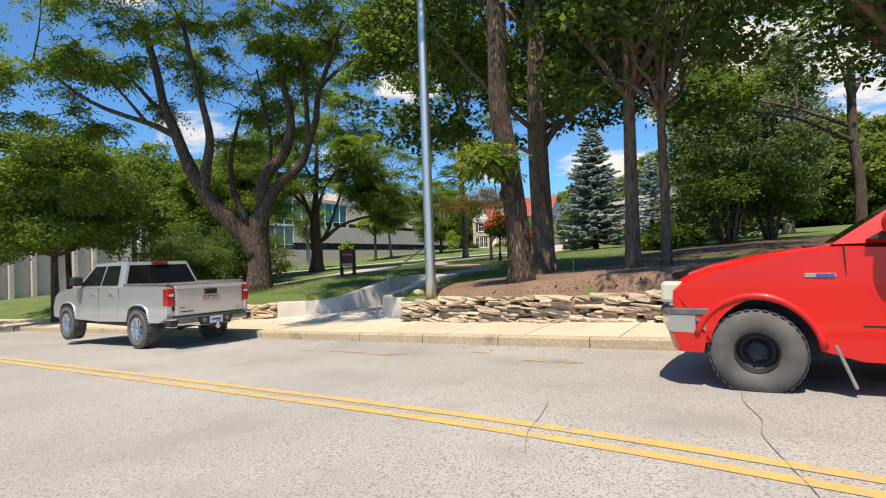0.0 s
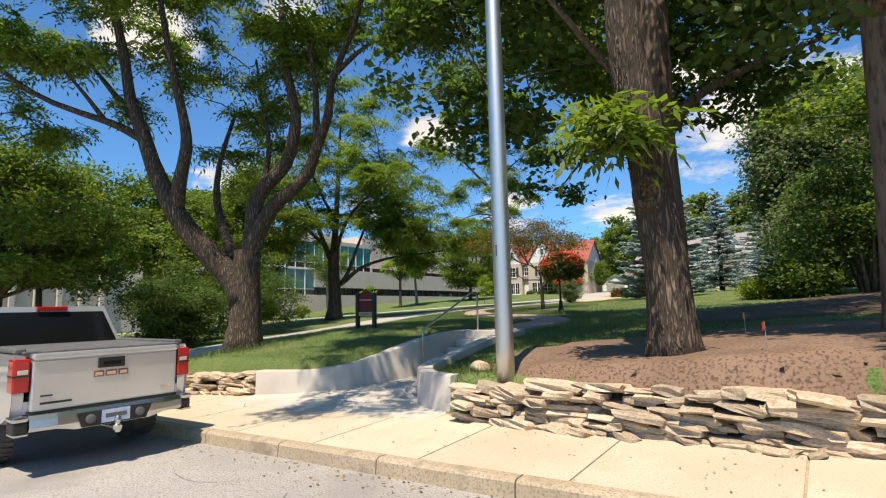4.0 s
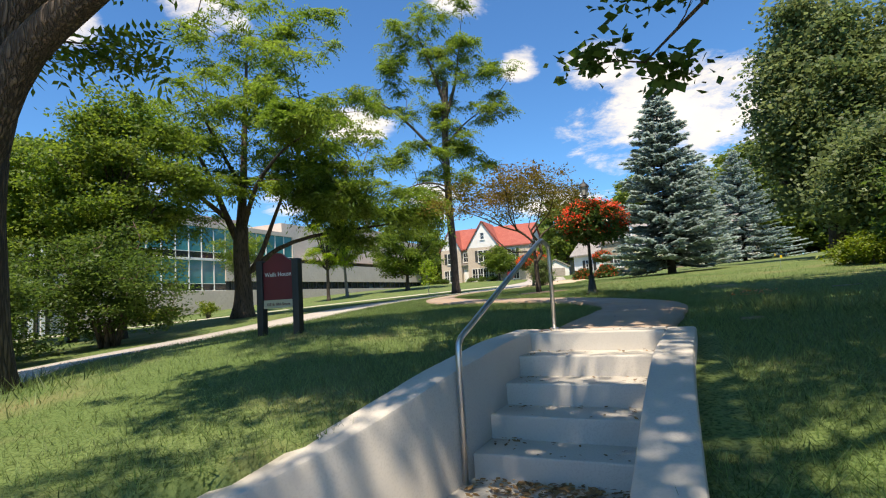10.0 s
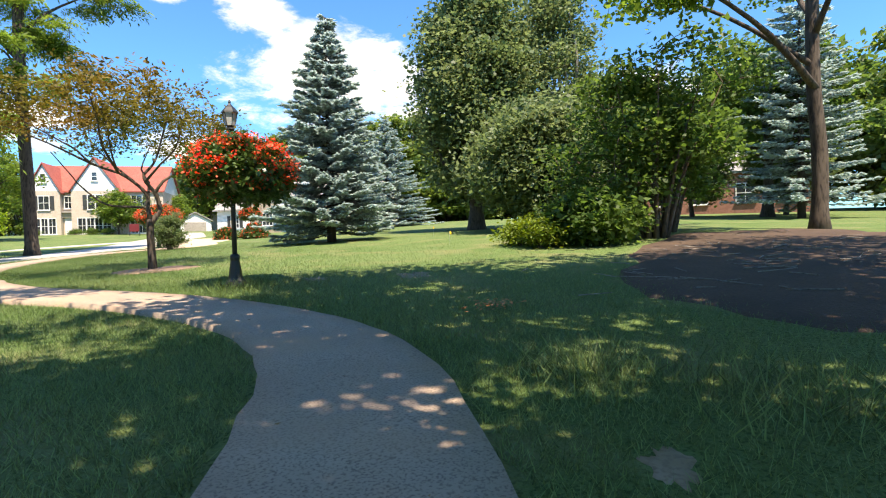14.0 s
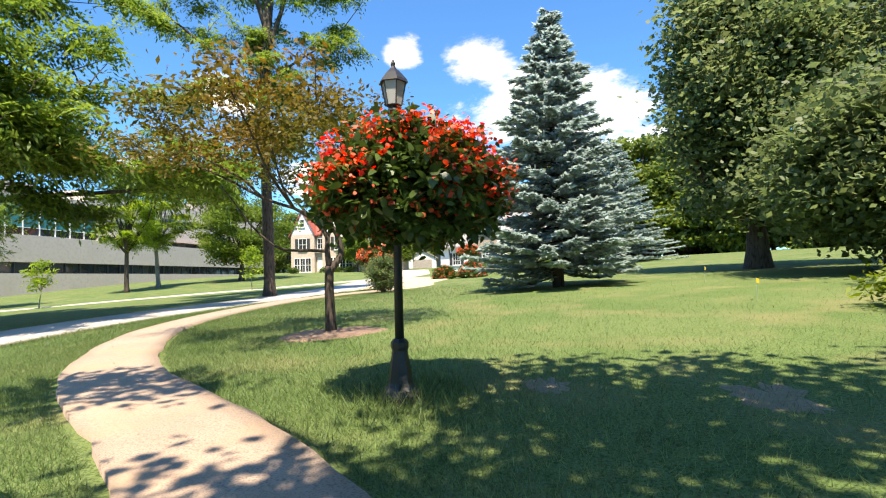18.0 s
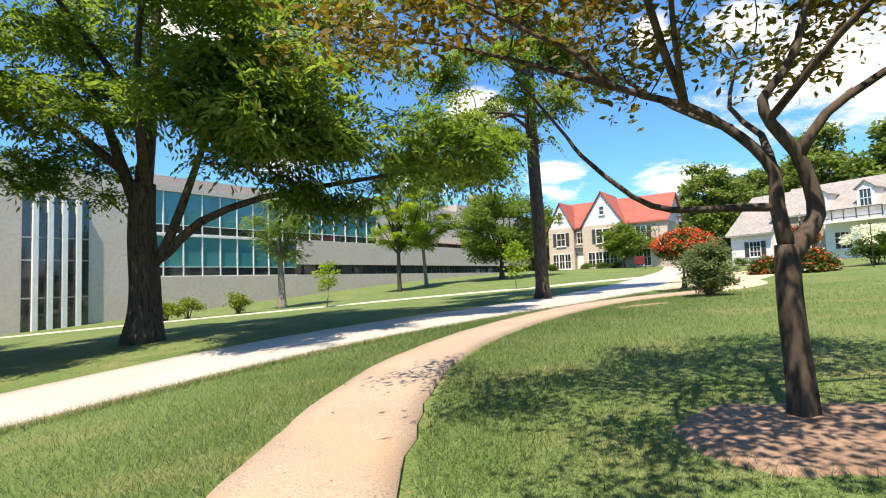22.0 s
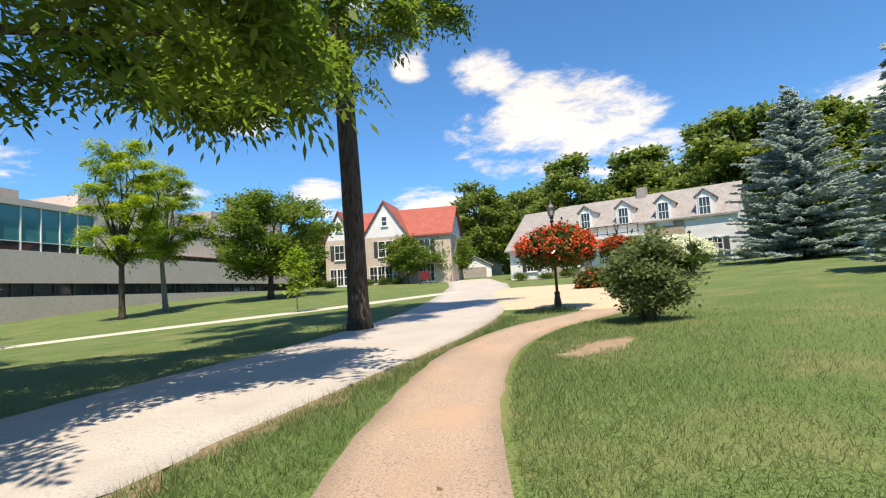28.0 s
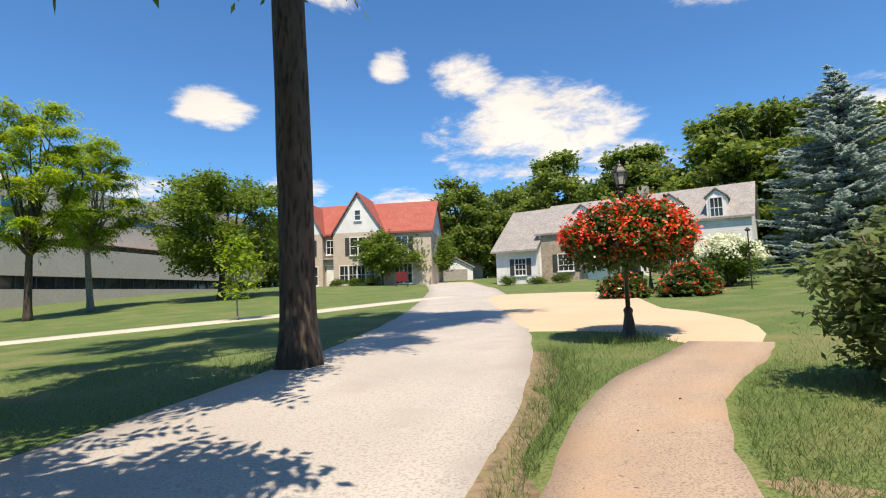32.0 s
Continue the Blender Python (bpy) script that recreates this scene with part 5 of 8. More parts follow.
for k, (tx, ty, r, hh) in enumerate([(4.1, 11.3, 0.16, 9), (4.7, 11.0, 0.11, 8), (7.6, 8.6, 0.2, 10), (10.5, 11, 0.2, 10), (9.5, 5.6, 0.2, 10)]):
    # extra lobes on the first tree, added above view to shade the mulch
    wide = [(1.6, 3.6, 8.4, 2.2, 1.9, 0.9, 120), (3.6, 4.4, 8.2, 2.1, 1.9, 0.9, 120), (5.6, 3.8, 8.4, 2.1, 1.9, 0.9, 110)] if k == 0 else ()
    simple_tree("slender shade tree with bare lower trunk over dry soil", tx, ty, hh, hh * (0.42 if k < 2 else 0.36), r, (2.6 if k < 2 else 3.3, 1.6), M_BARK, M_LEAFD, 31 + k, 26, 8, 26 if k < 2 else 34, wide, size=0.17, spread=0.3, ratio=0.65)
# shrubs: dark hedge shrubs by the drive
def shrub(label, x, y, w, h, leaf, seed, clusters=60, per=40, size=0.11, stems=6, category="shrub", name="shrub", skirt=False, **kw):
    rng = np.random.default_rng(seed)
    blobs = [(w * 0.55 * math.cos(a), w * 0.55 * math.sin(a), h * rng.uniform(0.42, 0.7), w * 0.52, w * 0.52, h * rng.uniform(0.28, 0.4), clusters // 6) for a in np.arange(5) * math.tau / 5 + seed]
    blobs.append((0, 0, h * 0.62, w * 0.6, w * 0.6, h * 0.4, clusters // 4))
    if skirt:
        blobs.append((0, 0, h * 0.22, w * 0.85, w * 0.85, h * 0.2, clusters // 4))
    limbs = []
    for k in range(stems):
        a = k * math.tau / stems + seed
        limbs.append(([(0.1 * w * math.cos(a), 0.1 * w * math.sin(a), -0.05), (0.28 * w * math.cos(a), 0.28 * w * math.sin(a), h * 0.35), (0.6 * w * math.cos(a), 0.6 * w * math.sin(a), h * 0.75)], 0.02 + 0.012 * h, 0.006))
    return tree(label, x, y, (0.03 + 0.012 * h, 0.02, [(0, 0, 0), (0, 0.02, h * 0.3), (0.02, 0, h * 0.6)]), limbs, blobs, M_BARK, leaf, seed, per, category=category, name=name, size=size, spread=kw.pop("spread", 0.18), sides=6, **kw)


for k, (tx, ty, w, hh) in enumerate([(-12.6, 26.3, 1.7, 3.0), (-11.6, 31.2, 2.3, 4.2), (-14.6, 29.5, 2.2, 4.0)]):
    shrub("dense dark green evergreen shrub beside the driveway", tx, ty, w, hh, M_LEAFD, 51 + k, 240, 70, 0.13, skirt=True, spread=0.26)
# leafy trees at the lower side of the drive
for k, (tx, ty, hh, cw) in enumerate([(-16, 21.5, 8, 4.2), (-12.8, 34.5, 9.6, 3.4), (-20, 28, 9, 4.5), (-24, 18, 9, 5), (-15.5, 36, 9, 3.4), (-30, 24, 10, 5), (-37, 14, 10, 5), (-21, 38, 10, 4)]):
    simple_tree("leafy green tree by the lower drive", tx, ty, hh, hh * 0.36, 0.16, (cw, 2.2), M_BARKD, M_LEAF, 61 + k, 54 if k < 2 else 30, 13, 62, size=0.145 if k < 2 else 0.2, spread=0.25, ratio=0.62)
spruce("tall silvery blue spruce with drooping skirts on the lawn", 10.1, 34.5, 8.3, 2.45, 71, 32, 1.9)
spruce("broad silvery blue spruce near the white house", 29.0, 56.0, 9.8, 4.4, 72, 30, 1.3)
spruce("second blue spruce behind the first", 17.5, 43.5, 7.2, 1.9, 73, 22, 0.8)
# lawn trees before the long building
simple_tree("small tree with grey trunk and hanging leaves by the white walk", -16.3, 63.4, 8.5, 3.5, 0.28, (2.2, 1.3), M_BARKG, M_LEAF, 81, 14, 7, 16, size=0.5, spread=0.5, feather=True)
simple_tree("young yellow-green honey locust on the lawn", -9.4, 72.7, 12.6, 3.4, 0.2, (2.9, 1.2), M_BARKD, M_LEAFY, 82, 10, 13, 22, size=0.52, spread=0.22, feather=True)
simple_tree("young yellow-green honey locust with grey trunk", -7.7, 77.4, 11.4, 3.6, 0.2, (2.6, 1.2), M_BARKG, M_LEAFY, 83, 10, 13, 22, size=0.52, spread=0.22, feather=True)
simple_tree("round dense green tree near the brick house", -0.3, 79.0, 9.2, 1.9, 0.25, (5.1, 1.8), M_BARKD, M_LEAF, 84, 44, 15, 40, size=0.3, spread=0.4)
simple_tree("young sapling with thin stem on the lawn", 1.04, 59.4, 3.2, 0.9, 0.03, (0.75, 0.6), M_BARKG, M_LEAFY, 85, 14, 6, 9, size=0.22, spread=0.2, twig=0.008)
simple_tree("young sapling with thin stem on the lawn", -10.7, 57.6, 3.0, 1.0, 0.03, (0.6, 0.6), M_BARKG, M_LEAFY, 86, 12, 6, 8, size=0.22, spread=0.2, twig=0.008)
# shrubs near the path and in the shaded bed
for k, (tx, ty, w, hh, lf) in enumerate([(12.5, 22.9, 2.6, 4.8, M_LEAFD), (10.6, 23.5, 0.9, 1.2, M_LEAFD), (14.8, 23.6, 1.8, 3.6, M_LEAFD)]):
    shrub("many-stemmed dark shrub in a mulched bed", tx, ty, w, hh, lf, 91 + k, 280, 38, 0.15, 10, ratio=0.65, spread=0.24, skirt=k == 1)
tree("maple with long low limbs over the mulched bed", 16.2, 20.2,
     (0.2, 0.14, [(0, 0, 0), (0.05, 0, 2), (-0.05, 0.1, 4), (0, 0.1, 7)]),
     [([(0, 0, 3.6), (-1.8, 0.6, 4.8), (-4.2, 1.2, 5.4), (-6.4, 1.6, 5.4)], 0.1, 0.02), ([(0, 0, 4.2), (-1.6, 1.6, 5.6), (-3.4, 3.4, 6.6)], 0.09, 0.02), ([(0, 0.1, 5), (-1.4, -1.0, 6.8), (-3.0, -1.6, 8.2)], 0.09, 0.02), ([(0, 0.1, 5.5), (1.6, 1.0, 7.2), (2.8, 1.6, 8.4)], 0.09, 0.02)],
     [(-5.6, 1.6, 5.5, 1.7, 1.3, 0.4, 36), (-3.6, 1.2, 6.0, 1.6, 1.4, 0.5, 40), (-3.2, 3.4, 6.9, 1.7, 1.5, 0.6, 40), (-2.8, -1.5, 8.2, 1.8, 1.6, 0.8, 24), (2.6, 1.5, 8.4, 1.8, 1.7, 1.0, 24), (0, 0.1, 9.4, 2.0, 2.0, 1.0, 28), (-4.8, 3.0, 7.6, 1.4, 1.2, 0.5, 18)],
     M_BARKD, M_LEAF, 94, 26, 0.24, 0.17, ratio=0.8)
shrub("low lime-green shrub at the bed edge", 9.6, 24.3, 0.55, 0.75, M_LIME, 95, 70, 40, 0.1)
shrub("low lime-green shrub at the bed edge", 10.0, 25.2, 0.45, 0.5, M_LIME, 96, 50, 40, 0.12)
shrub("grey-green loose leafy bush beside the path", 6.35, 41.75, 0.64, 1.7, M_LEAFG, 97, 200, 34, 0.1, 12, skirt=True, spread=0.13)
simple_tree("large dense dark tree with wide rounded crown", 17.9, 34.2, 12, 1.4, 0.35, (2.9, 2.2), M_BARKD, M_LEAFG, 98, 60, 16, 50, size=0.22, spread=0.55, ratio=0.7)
simple_tree("low broad grey-green tree behind the shrubs", 16.0, 29.0, 4.8, 0.6, 0.18, (2.3, 1.4), M_BARKD, M_LEAFG, 99, 56, 14, 48, size=0.2, spread=0.5, ratio=0.6)
simple_tree("tall grey-green tree with thin leaning twigs", 21.0, 31.8, 12.5, 2.0, 0.3, (2.6, 2.0), M_BARKG, M_LEAFG, 105, 46, 14, 40, size=0.2, spread=0.45, ratio=0.6)
spruce("dark green spruce at the far edge of the lawn", 29.5, 23.6, 12.5, 3.0, 74, 26, 1.0, 1.2)
for k, (tx, ty, hh) in enumerate([(36.5, 31.5, 5.5), (39.5, 36.5, 6.5), (38.5, 26.5, 6.0)]):
    simple_tree("low leafy tree before the distant brick house", tx, ty, hh, 1.2, 0.14, (2.6, 1.5), M_BARKD, M_LEAFG, 106 + k, 34, 10, 30, size=0.3, spread=0.4)
simple_tree("dark tree by the distant brick house", 33, 26, 10, 3.0, 0.3, (4.5, 2.4), M_BARKD, M_LEAFD, 100, 30, 11, 36, size=0.4, spread=0.6)
# woods behind the houses
woods = [simple_tree("tall woodland tree on the hillside", 40, 98, 17, 1.6, 0.35, (5.5, 3.4), M_BARKD, M_FAR, 101, 19, 18, 34, size=0.56, spread=0.55, ratio=0.65, twig=0, sides=6, joined=True),
         simple_tree("tall woodland tree on the hillside", 30, 108, 15, 1.2, 0.35, (5.0, 3.2), M_BARKD, M_FAR, 102, 19, 17, 34, size=0.56, spread=0.55, ratio=0.65, twig=0, sides=6, joined=True)]
rw = random.Random(5)
for k in range(64):
    a = rw.uniform(-0.15, 1.35)
    rad = rw.uniform(95, 150) if a < 1.0 else rw.uniform(75, 120)
    if a < 0.35: rad += 15
    tx, ty = rad * math.sin(a), 20 + rad * math.cos(a)
    copy_thing(woods[k % 2], pose(tx, ty, gz(tx, ty) - 1.5, 0, 0, rw.uniform(0, 360)) @ Matrix.Scale(rw.uniform(0.8, 1.05) + max(0, tx - 25) * 0.006, 4))
for k in range(18):
    a = rw.uniform(-2.4, -0.75)
    rad = rw.uniform(55, 90)
    tx, ty = rad * math.sin(a), 20 + rad * math.cos(a)
    copy_thing(woods[k % 2], pose(tx, ty, gz(tx, ty) - 1.5, 0, 0, rw.uniform(0, 360)))
for k in range(22):
    tx, ty = (rw.uniform(30, 60), rw.uniform(-14, 14)) if k < 10 else (rw.uniform(50, 66), rw.uniform(14, 64))
    copy_thing(woods[k % 2], pose(tx, ty, gz(tx, ty) - 1.5, 0, 0, rw.uniform(0, 360)))

for k in range(20):
    a = radians(rw.uniform(26, 44))
    rad = rw.uniform(84, 104)
    tx, ty = rad * math.sin(a), rad * math.cos(a)
    if abs(tx - 47) > 12 or abs(ty - 33.5) > 12:
        copy_thing(woods[k % 2], pose(tx, ty, gz(tx, ty) - 1.5, 0, 0, rw.uniform(0, 360)))

# ---- buildings ----
M_BRICK_TAN = mat("tan_brick", (0.52, 0.43, 0.345), 0.9, var=(0.57, 0.48, 0.39), scale=2.5, fine=(0.42, 0.33, 0.25), fine_scale=14, bump=0.01, bump_scale=9)
M_REDROOF = mat("red_tile_roof", (0.33, 0.085, 0.06), 0.9, var=(0.38, 0.11, 0.08), scale=1.5, fine=(0.24, 0.06, 0.045), fine_scale=9, bump=0.02, bump_scale=9)
M_GREYROOF = mat("grey_shingle_roof", (0.27, 0.25, 0.232), 0.9, var=(0.33, 0.305, 0.285), scale=1.2, fine=(0.2, 0.185, 0.17), fine_scale=6, bump=0.02, bump_scale=8)
M_WHITE = mat("white_paint", (0.78, 0.77, 0.74), 0.6, var=(0.70, 0.69, 0.66), scale=1.5)
M_SHUTTER = mat("dark_shutter", (0.03, 0.032, 0.03), 0.6, var=(0.045, 0.045, 0.042), scale=3)
M_GLASSD = mat("dark_window_glass", (0.02, 0.024, 0.028), 0.06, var=(0.04, 0.045, 0.05), scale=0.8, spec=0.9)
M_TEAL = mat("teal_spandrel_glass", (0.03, 0.19, 0.21), 0.12, var=(0.05, 0.24, 0.26), scale=0.5, spec=0.9)
M_LIMESTONE = mat("grey_pink_limestone", (0.56, 0.475, 0.405), 0.9, var=(0.61, 0.525, 0.455), scale=0.4, fine=(0.53, 0.445, 0.375), fine_scale=3, bump=0.004, bump_scale=6)
M_CONCD = mat("weathered_concrete", (0.34, 0.30, 0.265), 0.9, var=(0.40, 0.36, 0.32), scale=0.5, fine=(0.28, 0.25, 0.22), fine_scale=5)


def slab(name, x0, x1, y0, y1, z0, z1, material, parent, bevel=0.0, label=""):
    bm = bmesh.new()
    box(bm, (min(x0, x1), min(y0, y1), min(z0, z1)), (max(x0, x1), max(y0, y1), max(z0, z1)), bevel)
    return part(name, bm, material, parent, label)


# the long campus building: local x runs along its face, y into it
lib = empty("campus_building", -32.5, 69.5, 0.0, 60, "long limestone campus building with teal glass bands", "building")
L0, L1 = -42, 82
slab("wall", L0, 0, 0, 20, -2.0, 13.0, M_LIMESTONE, lib)
slab("wall", 0, 17, 0.02, 20, -2.0, 3.85, M_LIMESTONE, lib)
slab("wall", 17, L1, 0.02, 20, -2.0, 3.9, M_LIMESTONE, lib)
slab("wall", 17, L1, 0.02, 20, 5.1, 8.0, M_LIMESTONE, lib)
slab("window_strip", 30.6, L1, 3.2, 6, 8.0, 9.0, M_GLASSD, lib)
slab("wall", 30.5, L1, 2.4, 22, 9.0, 14.6, M_LIMESTONE, lib)
slab("window_strip", 44, 60, 2.36, 2.6, 11.6, 12.4, M_GLASSD, lib)
slab("parapet", 0, 30.5, -0.02, 20, 12.0, 12.6, M_LIMESTONE, lib)
slab("wall", 30.2, 30.6, 0.03, 20, 8.0, 12.0, M_LIMESTONE, lib)
slab("window_strip", 17, L1, 0.35, 1, 3.9, 5.1, M_GLASSD, lib)
slab("wall_core", 0.3, 30, 0.6, 19, 3.8, 12.0, M_GLASSD, lib)
for k in range(18, 82, 2):
    slab("mullion", k - 0.05, k + 0.05, 0.2, 0.4, 3.9, 5.1, M_SHUTTER, lib)


def glass_bay(x0, x1, z0, z1, sill):
    w = empty("window", 0, 0, 0)
    w.matrix_world = Matrix.Identity(4)
    w.parent = lib
    bm = bmesh.new(); box(bm, (x0, 0.22, z0 + sill), (x1, 0.3, z1)); part("pane", bm, M_TEAL, w)
    bm = bmesh.new(); box(bm, (x0, 0.22, z0), (x1, 0.3, z0 + sill - 0.06)); part("pane", bm, M_GLASSD, w)
    bm = bmesh.new(); box(bm, (x0, 0.12, z0 + sill - 0.06), (x1, 0.26, z0 + sill)); box(bm, (x0, 0.10, z0), (x0 + 0.09, 0.28, z1)); box(bm, (x0, 0.12, z0 - 0.0), (x1, 0.28, z0 + 0.07)); part("window_frame", bm, M_WHITE, w)


for k in range(9):
    glass_bay(k * 17 / 9, (k + 1) * 17 / 9, 3.85, 7.75, 0.95)
for k in range(16):
    glass_bay(k * 30.2 / 16, (k + 1) * 30.2 / 16, 7.95, 12.0, 0.9)
slab("floor_band", 0, 17, 0.05, 0.6, 7.72, 7.97, M_WHITE, lib)
# stair tower slots
for k in range(5):
    a = -8.8 + k * 0.98
    slab("slot_window", a, a + 0.62, -0.06, 0.02, -1.0, 10.4, M_GLASSD, lib)
    if k < 4:
        slab("fin", a + 0.62, a + 0.98, -0.45, 0.02, -1.2, 10.4, M_WHITE, lib)
    for zz in (2.2, 5.2, 7.0):
        slab("transom", a, a + 0.62, -0.09, -0.05, zz, zz + 0.12, M_CONCD, lib)
for k in range(14):
    slab("fin", -38 + k * 1.9, -37.6 + k * 1.9, -0.5, 0.01, -1.5, 9.0, M_LIMESTONE, lib)
slab("roof_block", 60, 82, 8, 26, 14.6, 17.4, M_CONCD, lib)
bm = bmesh.new(); lathe(bm, [(0.5, 17.3), (0.5, 19.2), (0.7, 19.3), (0.7, 20.3), (0.3, 20.5)], 12); bmesh.ops.translate(bm, vec=(68, 10, 0), verts=bm.verts[:]); part("roof_stack", bm, M_CONCD, lib, "grey metal stack on the roof")
slab("roof_block", 4, 28, 7, 18, 12.6, 15.0, M_CONCD, lib)


def gable_prism(bm, x0, x1, y0, y1, z0, zr, along="y"):
    """A triangular roof body; the ridge runs along the named axis."""
    if along == "y":
        m = (x0 + x1) / 2
        a = [bm.verts.new(p) for p in ((x0, y0, z0), (x1, y0, z0), (m, y0, zr))]
        b = [bm.verts.new(p) for p in ((x0, y1, z0), (x1, y1, z0), (m, y1, zr))]
    else:
        m = (y0 + y1) / 2
        a = [bm.verts.new(p) for p in ((x0, y0, z0), (x0, y1, z0), (x0, m, zr))]
        b = [bm.verts.new(p) for p in ((x1, y0, z0), (x1, y1, z0), (x1, m, zr))]
    bm.faces.new(a[::-1]); bm.faces.new(b)
    for k in range(3):
        bm.faces.new((a[k], a[(k + 1) % 3], b[(k + 1) % 3], b[k]))
    bmesh.ops.recalc_face_normals(bm, faces=bm.faces[:])


def roof_slopes(name, x0, x1, y0, y1, z0, zr, along, material, parent, over=0.25, thick=0.16):
    """Two roof slopes with thickness, standing out past the walls."""
    bm = bmesh.new()
    half = (x1 - x0) / 2 if along == "y" else (y1 - y0) / 2
    pitch = (zr - z0) / half
    for side in (-1, 1):
        pts = []
        for a in (0, 1):
            for r in (0, 1):
                off = (half + over) * r
                zz = zr - pitch * off + 0.06
                if along == "y":
                    p = ((x0 + x1) / 2 + side * off, (y0 - over, y1 + over)[a], zz)
                else:
                    p = ((x0 - over, x1 + over)[a], (y0 + y1) / 2 + side * off, zz)
                pts.append(p)
        lo = [bm.verts.new(p) for p in pts]
        hi = [bm.verts.new((p[0], p[1], p[2] + thick)) for p in pts]
        for q in ((0, 1, 3, 2),):
            bm.faces.new([lo[i] for i in q]); bm.faces.new([hi[i] for i in q][::-1])
        for i, j in ((0, 1), (1, 3), (3, 2), (2, 0)):
            bm.faces.new((lo[i], lo[j], hi[j], hi[i]))
    bmesh.ops.recalc_face_normals(bm, faces=bm.faces[:])
    return part(name, bm, material, parent)


def sash_window(parent, x, y, z, w, h, rows=2, cols=2, shutters=False, lights=1):
    """A white sash window set in a wall whose face is at y (outside is -y)."""
    win = new("window")
    win.parent = parent
    bm = bmesh.new(); box(bm, (x - w / 2, y - 0.01, z), (x + w / 2, y + 0.05, z + h)); part("pane", bm, M_GLASSD, win)
    bm = bmesh.new()
    t = 0.07
    for a, b in ((x - w / 2 - t, x - w / 2), (x + w / 2, x + w / 2 + t)):
        box(bm, (a, y - 0.07, z - t), (b, y + 0.04, z + h + t))
    for a, b in ((z - t, z), (z + h, z + h + t)):
        box(bm, (x - w / 2, y - 0.068, a), (x + w / 2, y + 0.04, b))
    part("window_frame", bm, M_WHITE, win)
    bm = bmesh.new()
    for k in range(1, rows):
        zz = z + h * k / rows
        box(bm, (x - w / 2, y - 0.04, zz - 0.025), (x + w / 2, y - 0.008, zz + 0.025))
    for li in range(lights):
        a, b = x - w / 2 + w * li / lights, x - w / 2 + w * (li + 1) / lights
        if li:
            box(bm, (a - 0.07, y - 0.06, z), (a + 0.07, y - 0.005, z + h))
        for k in range(1, cols):
            xx = a + (b - a) * k / cols
            box(bm, (xx - 0.02, y - 0.036, z), (xx + 0.02, y - 0.007, z + h))
    part("glazing_bars", bm, M_WHITE, win)
    bm = bmesh.new(); box(bm, (x - w / 2 - 0.14, y - 0.13, z - t - 0.07), (x + w / 2 + 0.14, y + 0.02, z - t)); part("window_sill", bm, M_WHITE, win)
    if shutters:
        for sx in (-1, 1):
            bm = bmesh.new()
            box(bm, (x + sx * (w / 2 + 0.1), y - 0.06, z - 0.03), (x + sx * (w / 2 + 0.52), y - 0.005, z + h + 0.03), 0.01)
            part("shutter", bm, M_SHUTTER, win)
    return win


# house with the red roof
HA = empty("brick_house", 5.4, 91.4, 3.1, -28, "two-storey tan brick house with red tile roof", "house")
slab("wall", 0.6, 13.6, 0.6, 9, -1, 5.2, M_BRICK_TAN, HA)
slab("wall", 4.3, 9.2, -0.2, 1, -1, 5.2, M_BRICK_TAN, HA)
slab("wall", 0.0, 3.2, -0.1, 1, -1, 5.2, M_BRICK_TAN, HA)
for nm, a, b, yy, top in (("gable", 4.3, 9.2, -0.2, 8.9), ("gable", 0.0, 3.2, -0.1, 8.2)):
    bm = bmesh.new(); gable_prism(bm, a, b, yy, 5, 5.2, top, "y"); part(nm, bm, M_WHITE, HA)
    roof_slopes("roof", a, b, yy, 5.2, 5.2, top, "y", M_REDROOF, HA, 0.22)
bm = bmesh.new(); gable_prism(bm, 0.6, 13.6, 0.6, 9, 5.2, 8.5, "x"); part("gable", bm, M_WHITE, HA)
roof_slopes("roof", 0.6, 13.6, 0.6, 9, 5.2, 8.5, "x", M_REDROOF, HA, 0.25)
sash_window(HA, 6.75, -0.2, 3.1, 1.5, 1.6, 2, 1, True, 2)
sash_window(HA, 6.6, -0.2, 0.35, 3.3, 1.7, 2, 2, False, 4)
sash_window(HA, 6.75, -0.2, 6.4, 0.5, 0.9, 2, 1)
sash_window(HA, 1.6, -0.1, 0.35, 2.2, 1.7, 2, 2, False, 3)
sash_window(HA, 1.6, -0.1, 3.1, 1.0, 1.5, 2, 2, True)
sash_window(HA, 1.6, -0.1, 6.2, 0.5, 0.9, 2, 1)
sash_window(HA, 3.75, 0.6, 3.3, 0.7, 1.3, 2, 2)
sash_window(HA, 10.8, 0.6, 3.2, 1.1, 1.5, 2, 2, True)
sash_window(HA, 10.9, 0.6, 0.3, 1.6, 1.8, 2, 2, False, 2)
slab("door", 3.35, 4.2, 0.5, 0.62, 0.05, 2.2, M_WHITE, HA)
slab("door_surround", 3.15, 4.3, 0.3, 0.6, 2.2, 2.75, M_BRICK_TAN, HA)
slab("balcony", 3.1, 4.35, 0.05, 0.6, 2.75, 2.9, M_CONCD, HA)

# white house with dormers
HB = empty("white_house", 23.2, 82.4, 3.0, -54.3, "long white and stone house with grey shingle roof and dormers", "house")
M_STONEF = mat("tan_ashlar", (0.36, 0.285, 0.21), 0.9, var=(0.44, 0.36, 0.27), scale=1.6, fine=(0.28, 0.22, 0.16), fine_scale=5, bump=0.015, bump_scale=7)
slab("wall", 0, 4.0, -0.6, 8, -1, 2.9, M_WHITE, HB)
slab("wall", 4.0, 20.2, 0, 8, -1, 4.2, M_WHITE, HB)
slab("wall_cladding", 13.2, 16.4, -0.08, 0.02, -1, 4.1, M_STONEF, HB)
